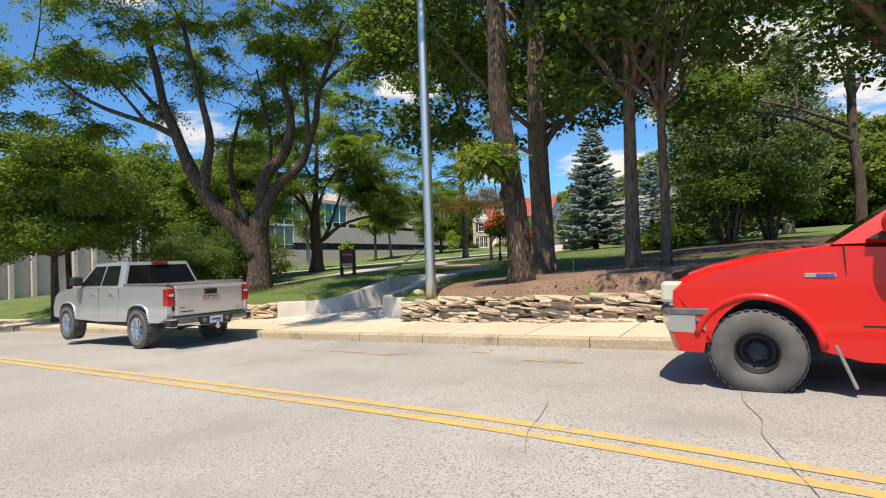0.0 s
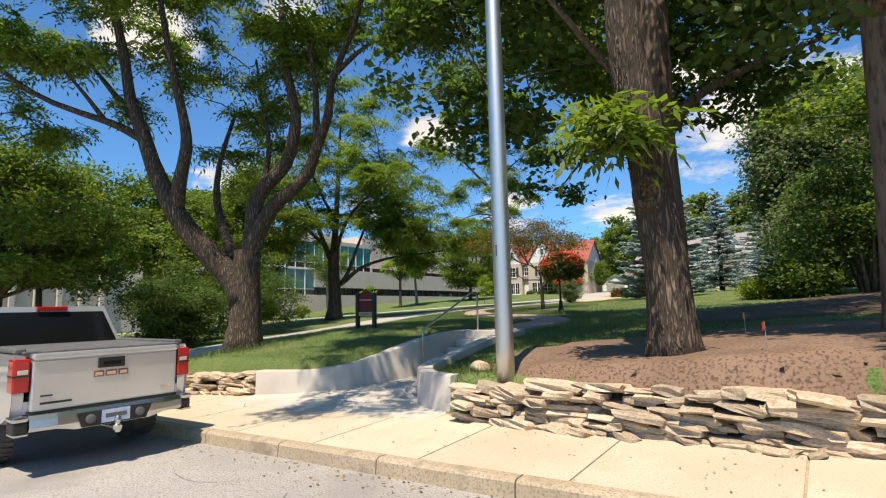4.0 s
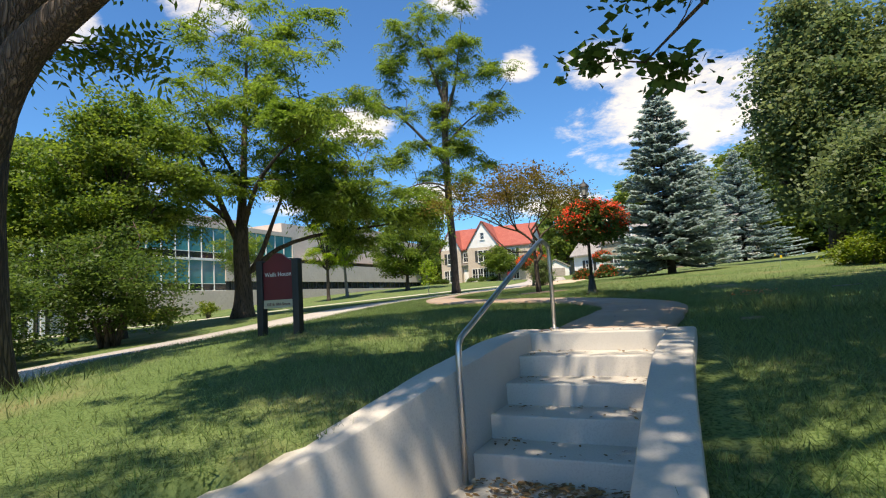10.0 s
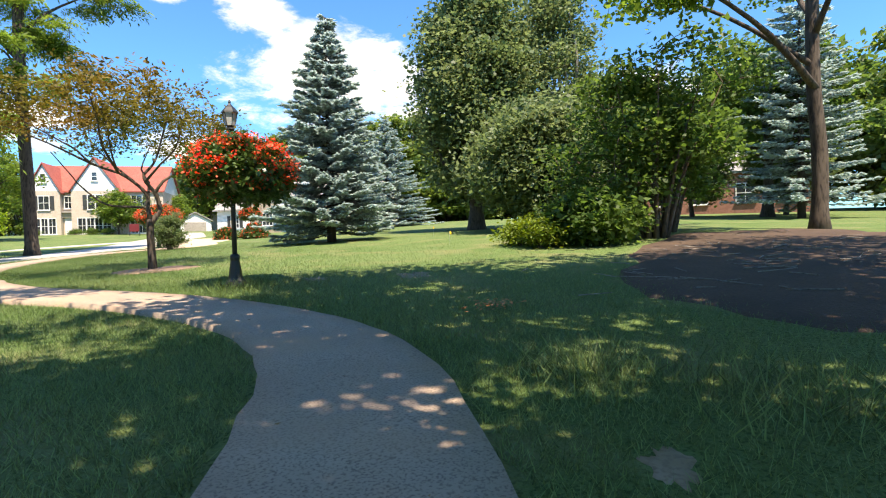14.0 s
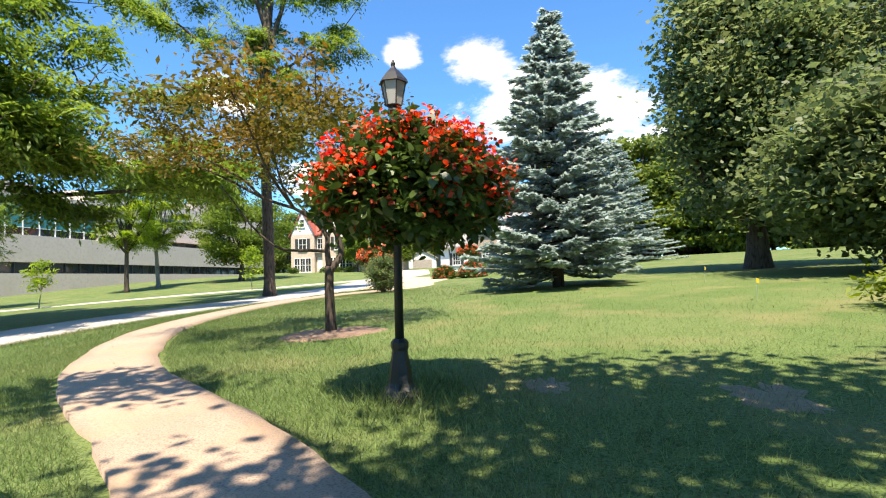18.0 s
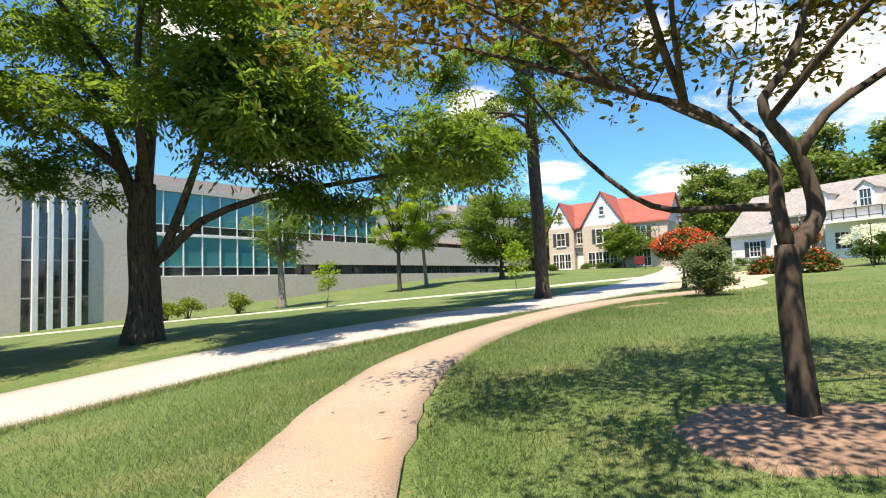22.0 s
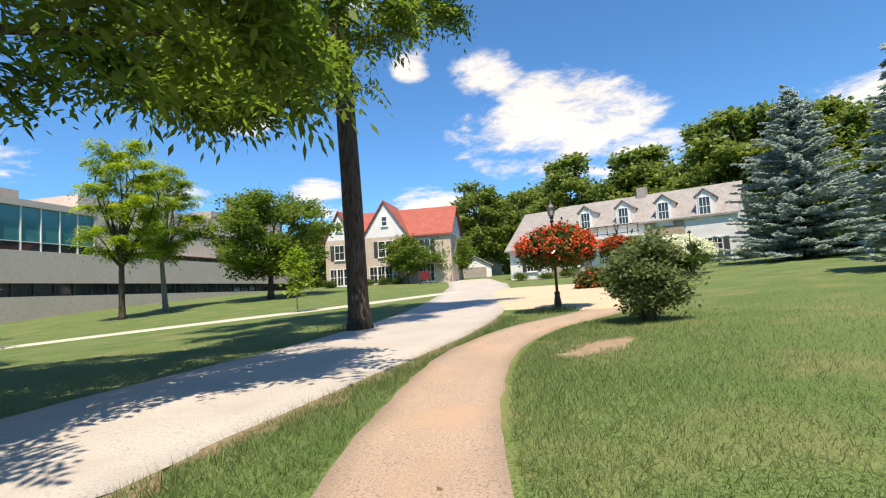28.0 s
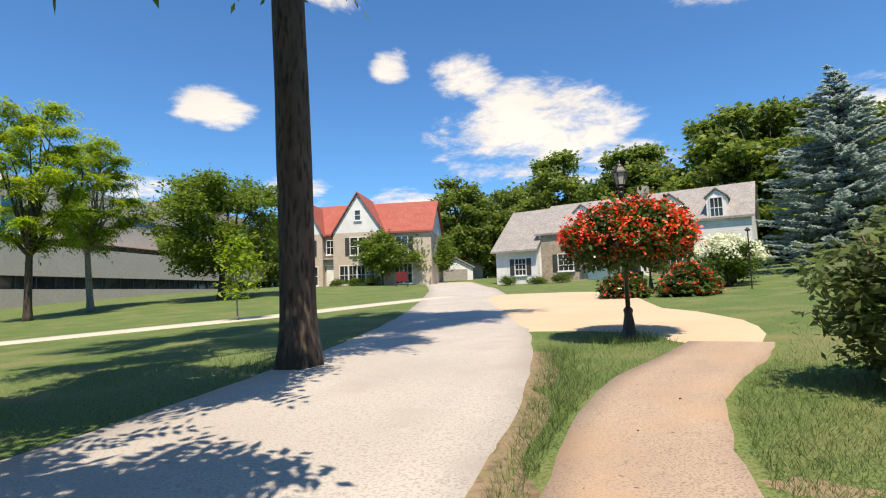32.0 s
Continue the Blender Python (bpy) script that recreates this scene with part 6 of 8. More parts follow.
slab("wall_cladding", 4.2, 8.2, -0.08, 0.02, -1, 4.1, M_STONEF, HB)
for k in range(24):
    slab("siding_board", 16.5, 20.24, -0.06, 0.02, 0.0 + k * 0.175, 0.165 + k * 0.175, M_WHITE, HB)
bm = bmesh.new(); gable_prism(bm, 4.0, 20.2, 0, 8, 4.2, 7.0, "x"); part("gable", bm, M_WHITE, HB)
bm = bmesh.new(); gable_prism(bm, 0.02, 4.0, -0.6, 8.6, 2.9, 6.6, "x"); part("gable", bm, M_WHITE, HB)
roof_slopes("roof", 4.0, 20.2, 0, 8, 4.2, 7.0, "x", M_GREYROOF, HB, 0.3)
roof_slopes("roof", 0, 3.9, -0.8, 8.8, 2.9, 6.8, "x", M_GREYROOF, HB, 0.3)
for xx in (8.0, 11.5, 14.9, 18.1):
    dm = new("dormer"); dm.parent = HB
    bm = bmesh.new(); box(bm, (xx - 0.66, -0.12, 3.7), (xx + 0.66, 3, 5.75)); gable_prism(bm, xx - 0.66, xx + 0.66, -0.12, 3.4, 5.75, 6.3, "y"); part("dormer_wall", bm, M_WHITE, dm)
    roof_slopes("dormer_roof", xx - 0.66, xx + 0.66, -0.12, 3.2, 5.75, 6.3, "y", M_GREYROOF, dm, 0.14, 0.1)
    sash_window(HB, xx, -0.13, 4.2, 0.78, 1.45, 2, 3)
ch = slab("chimney", 11.8, 12.6, 3.5, 4.3, 6.4, 7.9, M_CONCD, HB)
slab("door", 11.4, 12.5, -0.06, 0.0, 0.25, 2.4, M_SHUTTER, HB)
slab("door_frame", 11.0, 11.4, -0.1, 0.0, 0.2, 2.8, M_WHITE, HB); slab("door_frame", 12.5, 12.9, -0.1, 0.0, 0.2, 2.8, M_WHITE, HB); slab("door_frame", 11.4, 12.5, -0.1, 0.0, 2.4, 2.8, M_WHITE, HB)
slab("porch_roof", 8.4, 13.0, -1.2, 0.05, 3.05, 3.25, M_WHITE, HB)
for k in range(6):
    slab("balcony_post", 8.45 + k * 0.89, 8.51 + k * 0.89, -1.15, -1.09, 3.25, 4.1, M_SHUTTER, HB)
slab("balcony_rail", 8.4, 13.0, -1.16, -1.08, 4.1, 4.16, M_SHUTTER, HB)
slab("balcony_rail", 8.4, 13.0, -1.15, -1.09, 3.4, 3.45, M_SHUTTER, HB)
sash_window(HB, 14.9, -0.08, 0.9, 1.3, 1.4, 3, 3, True); sash_window(HB, 18.6, -0.06, 0.9, 1.0, 1.4, 3, 3, True); sash_window(HB, 6.4, -0.08, 0.9, 1.3, 1.4, 3, 3, True); sash_window(HB, 2.4, -0.6, 0.7, 1.0, 1.4, 3, 3, True); sash_window(HB, 9.6, 0, 0.9, 1.2, 1.4, 3, 3)

# ---- street things ----
pole = empty("flagpole", -0.31, 12.05, gz(-0.31, 12.3), 0, "tall brushed steel flagpole rising from the bed", "flagpole")
bm = bmesh.new()
lathe(bm, [(0.118, -0.5), (0.118, 0.4), (0.112, 3), (0.09, 9), (0.06, 12)], 28)
part("shaft", bm, M_STEEL, pole, smooth=True)
bm = bmesh.new()
for k in range(5):
    a = math.atan2(-0.78, -0.62)
    box(bm, (-0.002, -0.009, -0.011), (0.003, 0.009, 0.011), 0, Matrix.Translation((0.117 * math.cos(a), 0.117 * math.sin(a), 1.55 + k * 0.03)) @ Matrix.Rotation(a, 4, "Z"))
part("maker_mark", bm, M_BLACK, pole, "small dark vertical mark")


def lamp_post(x, y, seed, basket_w=0.95, top=2.95):
    z = gz(x, y)
    root = empty("street_lamp", x, y, z, 0, "black cast-iron lamp post ringed by a basket of red flowers", "lamp post", "lamp posts")
    bm = bmesh.new()
    lathe(bm, [(0.16, -0.05), (0.16, 0.06), (0.145, 0.1), (0.12, 0.13), (0.105, 0.16), (0.085, 0.3), (0.065, 0.42), (0.075, 0.45), (0.075, 0.49), (0.05, 0.52)], 8)
    part("base", bm, M_BLACK, root)
    bm = bmesh.new(); lathe(bm, [(0.038, 0.5), (0.036, 1.4), (0.034, 2.3), (0.05, 2.33), (0.05, 2.37), (0.03, 2.4)], 12); part("shaft", bm, M_BLACK, root, smooth=True)
    lan = new("lantern"); lan.parent = root
    lan.matrix_basis = Matrix.Translation((0, 0, 0.38)) @ Matrix.Scale(0.84, 4)
    bm = bmesh.new(); lathe(bm, [(0.03, 2.4), (0.075, 2.46), (0.055, 2.5), (0.085, 2.52)], 8); part("holder", bm, M_BLACK, lan)
    bm = bmesh.new(); lathe(bm, [(0.08, 2.52), (0.125, 2.75)], 6); part("pane", bm, mat("frosted_lamp_glass", (0.42, 0.42, 0.40), 0.2, spec=0.6), lan)
    bm = bmesh.new(); lathe(bm, [(0.155, 2.75), (0.145, 2.78), (0.09, 2.85), (0.04, 2.9), (0.02, 2.93), (0.025, 2.96), (0.008, 3.0)], 6); part("cap", bm, M_BLACK, lan)
    for k in range(6):
        a = (k + 0.5) * math.tau / 6
        bm = bmesh.new()
        tube(bm, [(0.083 * math.cos(a), 0.083 * math.sin(a), 2.52), (0.13 * math.cos(a), 0.13 * math.sin(a), 2.75)], [0.008, 0.008], 4)
        part("bar", bm, M_BLACK, lan)
    return root


def flower_basket(x, y, z, w, h, seed, ratio=0.5, flowers=1.0):
    rng = np.random.default_rng(seed)
    root = empty("flower_basket", x, y, z, 0, "round hanging basket of trailing red begonias on the lamp post", "flower basket", "flower baskets")
    bm = bmesh.new(); lathe(bm, [(0.05, -0.1), (0.3, -0.1), (0.42, 0.12), (0.40, 0.14), (0.05, 0.1)], 16); part("bowl", bm, M_SOIL, root)
    n = 520
    v = rng.normal(0, 1, (n, 3)); v /= np.linalg.norm(v, axis=1)[:, None]
    c = v * (rng.uniform(0.2, 1, n) ** 0.4)[:, None] * np.array([w, w, h])
    c[:, 2] -= 0.12 * (np.hypot(c[:, 0], c[:, 1]) / w) ** 2
    quads_object("foliage", broad_leaves(rng, c, 26, 0.075, 0.09), M_BEGLEAF, root, 6)
    far_out = np.linalg.norm(c / np.array([w, w, h]), axis=1)
    top = c[(far_out > 0.7) & (c[:, 2] > -0.7 * h)]
    top = top[rng.random(len(top)) < np.clip(0.7 + 0.5 * top[:, 2] / h, 0.3, 1.0) * flowers]
    top = top / np.linalg.norm(top / np.array([w, w, h]), axis=1)[:, None] * rng.uniform(0.96, 1.1, len(top))[:, None]
    quads_object("blossom", broad_leaves(rng, top, 16, 0.048, 0.042, 0.9, 0.3), M_FLOWER, root, 6)
    return root


lamp_post(2.72, 25.0, 1)
flower_basket(2.84, 24.96, gz(2.72, 25) + 1.84, 0.79, 0.45, 201)
lamp_post(7.0, 46.0, 2)
flower_basket(7.06, 46.0, gz(7, 46) + 1.7, 0.98, 0.5, 202, flowers=1.5)

# sign on two posts
M_MAROON = mat("maroon_paint", (0.16, 0.014, 0.016), 0.45, var=(0.13, 0.012, 0.014), scale=3)
M_CREAM = mat("cream_panel", (0.55, 0.45, 0.30), 0.6)
sgn = empty("sign", -3.62, 19.75, gz(-3.62, 19.75), -27, "maroon house-name sign board between two black posts", "sign")
for sx in (-0.29, 0.29):
    bm = bmesh.new(); box(bm, (sx - 0.05, -0.05, -0.2), (sx + 0.05, 0.05, 0.98), 0.008); part("post", bm, M_BLACK, sgn)
bm = bmesh.new()
op = [(-0.24, 0.34), (0.24, 0.34), (0.24, 0.95), (0.19, 0.97), (0.12, 1.01), (0.06, 1.06), (0, 1.07), (-0.06, 1.06), (-0.12, 1.01), (-0.19, 0.97), (-0.24, 0.95)]
fa = [bm.verts.new((a, -0.02, b)) for a, b in op]; fb = [bm.verts.new((a, 0.02, b)) for a, b in op]
bm.faces.new(fa); bm.faces.new(fb[::-1])
for k in range(len(op)):
    bm.faces.new((fa[k], fb[k], fb[(k + 1) % len(op)], fa[(k + 1) % len(op)]))
bmesh.ops.recalc_face_normals(bm, faces=bm.faces[:])
part("board", bm, M_MAROON, sgn)
bm = bmesh.new(); box(bm, (-0.24, -0.026, 0.34), (0.24, -0.021, 0.45)); part("panel", bm, M_CREAM, sgn)


def letters(name, text, size, parent, x, y, z, material, rx=90, rz=0, align="CENTER"):
    cu = bpy.data.curves.new(name, "FONT")
    cu.body, cu.size, cu.align_x, cu.extrude = text, size, align, 0.002
    tmp = bpy.data.objects.new(name, cu)
    me = bpy.data.meshes.new_from_object(tmp)
    bpy.data.objects.remove(tmp)
    me.materials.clear()
    me.materials.append(material)
    ob = new(name, me)
    ob.matrix_basis = pose(x, y, z, rx, 0, rz)
    ob.parent = parent
    return ob


def words(text, size, parent, y, z, material):
    """A centred line of writing, each word an object of its own."""
    obs = [letters("lettering", w, size, parent, 0, y, z, material, align="LEFT") for w in text.split()]
    wide = [max(v.co.x for v in o.data.vertices) for o in obs]
    x = -(sum(wide) + 0.3 * size * (len(obs) - 1)) / 2
    for o, w in zip(obs, wide):
        o.location.x = x
        x += w + 0.3 * size


words("Wells House", 0.082, sgn, -0.026, 0.76, M_WHITE)
words("1321 E 10th Street", 0.052, sgn, -0.03, 0.375, M_MAROON)

# ---- dry-laid stone walls and beds ----
stone_meshes = []
rs = np.random.default_rng(77)
for k in range(22):
    bm = bmesh.new()
    bmesh.ops.create_cube(bm, size=1)
    bmesh.ops.subdivide_edges(bm, edges=bm.edges[:], cuts=1, use_grid_fill=True)
    for v in bm.verts:
        r = Vector(rs.normal(0, 0.055, 3))
        edge = sum(abs(c) > 0.4 for c in v.co)
        v.co = v.co * (1.0 if edge < 2 else 0.97 if edge == 2 else 0.90) + r
    me = bpy.data.meshes.new("stone")
    bm.to_mesh(me); bm.free()
    me.materials.append(M_STONE)
    stone_meshes.append(me)


def stone_wall(name, s0, s1, dfn, height, label, seed, lean=0.12):
    rng = np.random.default_rng(seed)
    root = empty(name, 0, 0, 0, 0, label, "stone wall", kind="structure")
    s = s0
    course = 0
    tops = {}
    for course in range(11):
        s = s0 + rng.uniform(-0.2, 0.1)
        while s < s1:
            ln = rng.uniform(0.14, 0.3) if rng.random() < 0.5 else rng.uniform(0.3, 0.62)
            mid = s + ln / 2
            hgt = float(height(mid))
            th = rng.uniform(0.035, 0.085)
            key = [int((mid + o) * 8) for o in (-ln / 2, -ln / 4, 0, ln / 4, ln / 2)]
            base = float(np.median([tops.get(q, 0.0) for q in key]))
            if base < hgt and mid < s1:
                d = float(dfn(mid)) + 0.1 + lean * base + rng.normal(0, 0.05)
                x, y = street(mid, d)
                ob = new("stone", stone_meshes[rng.integers(len(stone_meshes))])
                z0 = float(pave_z(mid, d)) - 0.02
                dep = rng.uniform(0.24, 0.4)
                ob.matrix_basis = pose(x, y, z0 + base + th / 2, rng.normal(-2, 4), rng.normal(1.5, 4), -33.5 + rng.normal(0, 8)) @ Matrix.Diagonal((ln * 1.12, dep, th * 1.25, 1))
                ob.parent = root
                for q in range(min(key), max(key) + 1):
                    tops[q] = max(tops.get(q, 0), base + th * 0.95)
            s += ln * rng.uniform(0.92, 1.02)
    return root


stone_wall("wall_stone_bed", -7.35, 9.5, wall_line, lambda s: np.interp(s, [-7.4, -3, 2, 10], [0.42, 0.44, 0.48, 0.55]), "loosely stacked tan limestone slab wall edging a soil bed", 5)
stone_wall("wall_stone_lawn", -16.2, -12.5, wall_line, lambda s: 0.36, "loosely stacked tan limestone slab wall below the lawn", 6)

tagged(blob("soil_bed", 4.2, 10.9, 5.4, 2.5, -33, M_SOIL, 0.10, seed=3, wobble=0.25, rings=10), "bare brown soil and mulch under the trees", "soil bed", kind="structure")
tagged(blob("soil_bed", 1.7, 11.9, 2.3, 1.6, -33, M_SOIL, 0.115, seed=8, wobble=0.3, rings=8), "bare brown soil round the tree behind the stone wall", "soil bed", kind="structure")
tagged(blob("soil_bed", 11.0, 7.2, 5.4, 3.0, -33, M_SOIL, 0.06, seed=4, wobble=0.25, rings=10), "bare brown soil and mulch under the trees", "soil bed", kind="structure")
tagged(blob("mulch_bed", 10.2, 19.2, 6.3, 3.0, 20, M_MULCH, 0.03, seed=5, wobble=0.2, rings=12, spokes=60), "dark brown mulch bed below shrubs", "mulch bed", kind="structure")
tagged(blob("mulch_ring", 2.75, 29.6, 0.95, 0.75, 0, mat("pale_mulch", (0.22, 0.14, 0.095), 0.95, var=(0.30, 0.20, 0.14), scale=3, fine=(0.16, 0.1, 0.07), fine_scale=22, bump=0.02, bump_scale=30), 0.02, seed=6, wobble=0.3), "ring of pale mulch under the crabapple", "mulch bed", kind="structure")
for k, (px, py, r) in enumerate([(3.67, 39.75, 0.42), (4.3, 40.05, 0.75), (1.56, 17.74, 0.2), (5.2, 23.6, 0.5), (4.0, 24.8, 0.35), (3.9, 41.0, 0.3)]):
    tagged(blob("bare_patch", px, py, r, r * 0.6, 20 * k, mat("dry_earth", (0.33, 0.24, 0.16), 0.95, var=(0.26, 0.19, 0.11), scale=4, fine=(0.22, 0.155, 0.095), fine_scale=34, bump=0.02, bump_scale=25), 0.004, seed=11 + k, wobble=0.9, rings=4), "dry bare patch in the lawn", "bare patch", kind="structure")

fallen = np.random.default_rng(41)
for k in range(26):
    s_ = fallen.uniform(-6.2, 6)
    d_ = float(wall_line(s_)) - abs(fallen.normal(0.02, 0.06))
    fx, fy = street(s_, d_)
    ob = new("loose_stone", stone_meshes[fallen.integers(len(stone_meshes))])
    ln = fallen.uniform(0.08, 0.34)
    ob.matrix_basis = pose(fx, fy, float(pave_z(s_, d_)) + 0.02, fallen.normal(0, 8), fallen.normal(0, 8), fallen.uniform(0, 360)) @ Matrix.Diagonal((ln, ln * fallen.uniform(0.5, 0.8), fallen.uniform(0.04, 0.07), 1))
    tagged(ob, "small tan limestone fragment fallen from the wall", "stone", "loose stones")
# strip of earth along the foot of the wall
tagged(street_sheet("soil_strip", -7.2, 12, 8.72, 9.3, lambda s, d: pave_z(s, d) - 0.02 + 0.09 * np.clip(d - wall_line(s) + 0.2, 0, 1) * (1 + 0.5 * np.sin(s * 7) * np.sin(s * 2.3)), M_SOIL, 0.2, 8), "strip of loose earth at the foot of the stone wall", "soil bed", kind="structure")

# ---- parked pickups ----
M_SILVER = mat("silver_car_paint", (0.62, 0.63, 0.645), 0.3, 0.6, var=(0.59, 0.6, 0.615), scale=2, coat=1.0)
M_RED = mat("red_car_paint", (0.64, 0.012, 0.008), 0.4, 0.0, var=(0.58, 0.012, 0.008), scale=2, coat=0.5, spec=0.3)
M_TYRE = mat("tyre_rubber", (0.075, 0.07, 0.065), 0.8, var=(0.115, 0.108, 0.1), scale=6, bump=0.004, bump_scale=60)
M_PLATE = mat("number_plate_enamel", (0.55, 0.62, 0.75), 0.35, var=(0.35, 0.45, 0.7), scale=9)
M_FLAP = mat("grey_rubber_flap", (0.2, 0.19, 0.175), 0.8, var=(0.27, 0.255, 0.23), scale=8)
M_DUSTY = mat("dusty_black_rail", (0.09, 0.09, 0.092), 0.6, var=(0.14, 0.14, 0.14), scale=5)
M_CHROME = mat("chrome", (0.66, 0.66, 0.66), 0.24, 1.0)
M_TRIM = mat("black_plastic_trim", (0.02, 0.02, 0.02), 0.55)
M_CARGLASS = mat("tinted_car_glass", (0.008, 0.009, 0.01), 0.08, spec=0.22)
M_TAIL = mat("red_lamp_lens", (0.45, 0.01, 0.012), 0.15, coat=0.6)
M_AMBER = mat("amber_lamp_lens", (0.75, 0.27, 0.02), 0.2, coat=0.6)
M_BADGE = mat("badge_outline", (0.38, 0.10, 0.08), 0.35, 0.4)
M_BADGEB = mat("badge_blue", (0.05, 0.08, 0.3), 0.4)
M_LENS = mat("clear_lamp_lens", (0.55, 0.54, 0.45), 0.15, coat=0.8)


def arch(xc, zc, r, zlow, n=10):
    """Points of a wheel arch from back to front along the sill."""
    a0 = math.asin((zlow - zc) / r)
    return [(xc - r * math.cos(a), zc + r * math.sin(a)) for a in np.linspace(a0, math.pi - a0, n)]


def extrude_side(bm, pts, y0, y1):
    a = [bm.verts.new((x, y0, z)) for x, z in pts]
    b = [bm.verts.new((x, y1, z)) for x, z in pts]
    bm.faces.new(a); bm.faces.new(b[::-1])
    for k in range(len(pts)):
        bm.faces.new((a[k], b[k], b[(k + 1) % len(pts)], a[(k + 1) % len(pts)]))
    bmesh.ops.recalc_face_normals(bm, faces=bm.faces[:])


def soften(bm, width=0.015):
    es = [e for e in bm.edges if len(e.link_faces) == 2 and e.calc_face_angle(0) > 0.45]
    bmesh.ops.bevel(bm, geom=es, offset=width, segments=2, affect="EDGES", clamp_overlap=True)


def wheel(parent, x, y, r, w, side, rim_r, spokes, rim_mat, hub_dark=False, chunky=False):
    wh = new("wheel")
    wh.parent = parent
    wh.matrix_basis = Matrix.Translation((x, y, r)) @ Euler((radians(90 * side), 0, 0)).to_matrix().to_4x4()
    bm = bmesh.new()
    lathe(bm, [(rim_r, -w / 2), (r * 0.93, -w / 2), (r * 0.985, -w / 2 + 0.03), (r, -w / 2 + 0.06), (r, w / 2 - 0.06), (r * 0.985, w / 2 - 0.03), (r * 0.93, w / 2), (r * 0.7, w / 2 + 0.012), (rim_r * 1.1, w / 2), (rim_r, w / 2 - 0.03), (rim_r, -w / 2)], 40, caps=False)
    tyre = part("tyre", bm, M_TYRE, wh, smooth=True)
    bm = bmesh.new()
    lug = 0.016 if chunky else 0.003
    for k in range(34):
        for sgn in (-1, 1):
            a = (k + (0.5 if sgn > 0 else 0)) * math.tau / 34
            box(bm, (-lug, -0.022, -w * 0.2), (lug, 0.022, w * 0.2), 0.003, Euler((0, 0, a)).to_matrix().to_4x4() @ Matrix.Translation((r - (0.002 if chunky else 0.0), 0, sgn * w * 0.29)) @ Euler((0.25 * sgn, 0, 0)).to_matrix().to_4x4())
    part("tread", bm, M_TYRE, tyre)
    bm = bmesh.new()
    if hub_dark:
        lathe(bm, [(rim_r, -w / 2), (rim_r, w / 2 - 0.01), (rim_r * 0.95, w / 2 - 0.03), (rim_r * 0.9, 0.0), (0.11, -0.02), (0.1, 0.02), (0.06, 0.03)], 28)
        rim = part("rim", bm, M_TRIM, wh, smooth=True)
        for k in range(spokes):
            a = k * math.tau / spokes
            bm = bmesh.new()
            tube(bm, [(0.085 * math.cos(a), 0.085 * math.sin(a), 0.01), (0.085 * math.cos(a), 0.085 * math.sin(a), 0.045)], [0.009, 0.009], 6)
            part("stud", bm, M_TRIM, rim)
        return wh
    lathe(bm, [(rim_r * 1.0, -w / 2), (rim_r, w / 2 - 0.005), (rim_r * 0.94, w / 2 - 0.01), (rim_r * 0.88, w / 2 - 0.09), (0.06, w / 2 - 0.11)], 32)
    rim = part("rim", bm, rim_mat, wh, smooth=True)
    bm = bmesh.new()
    lathe(bm, [(0.075, w / 2 - 0.1), (0.07, w / 2 - 0.03), (0.045, w / 2 - 0.02), (0.01, w / 2 - 0.018)], 20)
    part("hub_cap", bm, rim_mat, rim, smooth=True)
    for k in range(spokes):
        for fork in (-0.16, 0.16):
            a = k * math.tau / spokes
            bm = bmesh.new()
            p, q = (0.055 * math.cos(a), 0.055 * math.sin(a), w / 2 - 0.035), (rim_r * 0.95 * math.cos(a + fork), rim_r * 0.95 * math.sin(a + fork), w / 2 - 0.02)
            tube(bm, [p, q], [0.022, 0.016], 5)
            part("spoke", bm, rim_mat, rim)
    return wh


def frustum(bm, low, high, zl, zh):
    """A closed body between two level rectangles (x0, x1, half width)."""
    vs = []
    for (x0, x1, h), z in ((low, zl), (high, zh)):
        vs.append([bm.verts.new(p) for p in ((x0, -h, z), (x1, -h, z), (x1, h, z), (x0, h, z))])
    a, b = vs
    bm.faces.new(a[::-1]); bm.faces.new(b)
    for k in range(4):
        bm.faces.new((a[k], a[(k + 1) % 4], b[(k + 1) % 4], b[k]))


def panel_on(name, parent, quad, material, thick=0.012):
    """A thin pane lying on four corners, standing out along its normal."""
    q = [Vector(p) for p in quad]
    nrm = (q[1] - q[0]).cross(q[3] - q[0]).normalized() * thick
    bm = bmesh.new()
    a = [bm.verts.new(p + nrm * -0.5) for p in q]
    b = [bm.verts.new(p + nrm) for p in q]
    bm.faces.new(a[::-1]); bm.faces.new(b)
    for k in range(4):
        bm.faces.new((a[k], a[(k + 1) % 4], b[(k + 1) % 4], b[k]))
    return part(name, bm, material, parent)


def place_truck(name, s, d, turn, label, lift=0.0, size=1.0):
    x, y = street(s, d)
    ob = empty(name, x, y, float(road_z(s, d)) + lift, turn, label, "pickup truck")
    ob.scale = (size,) * 3
    return ob


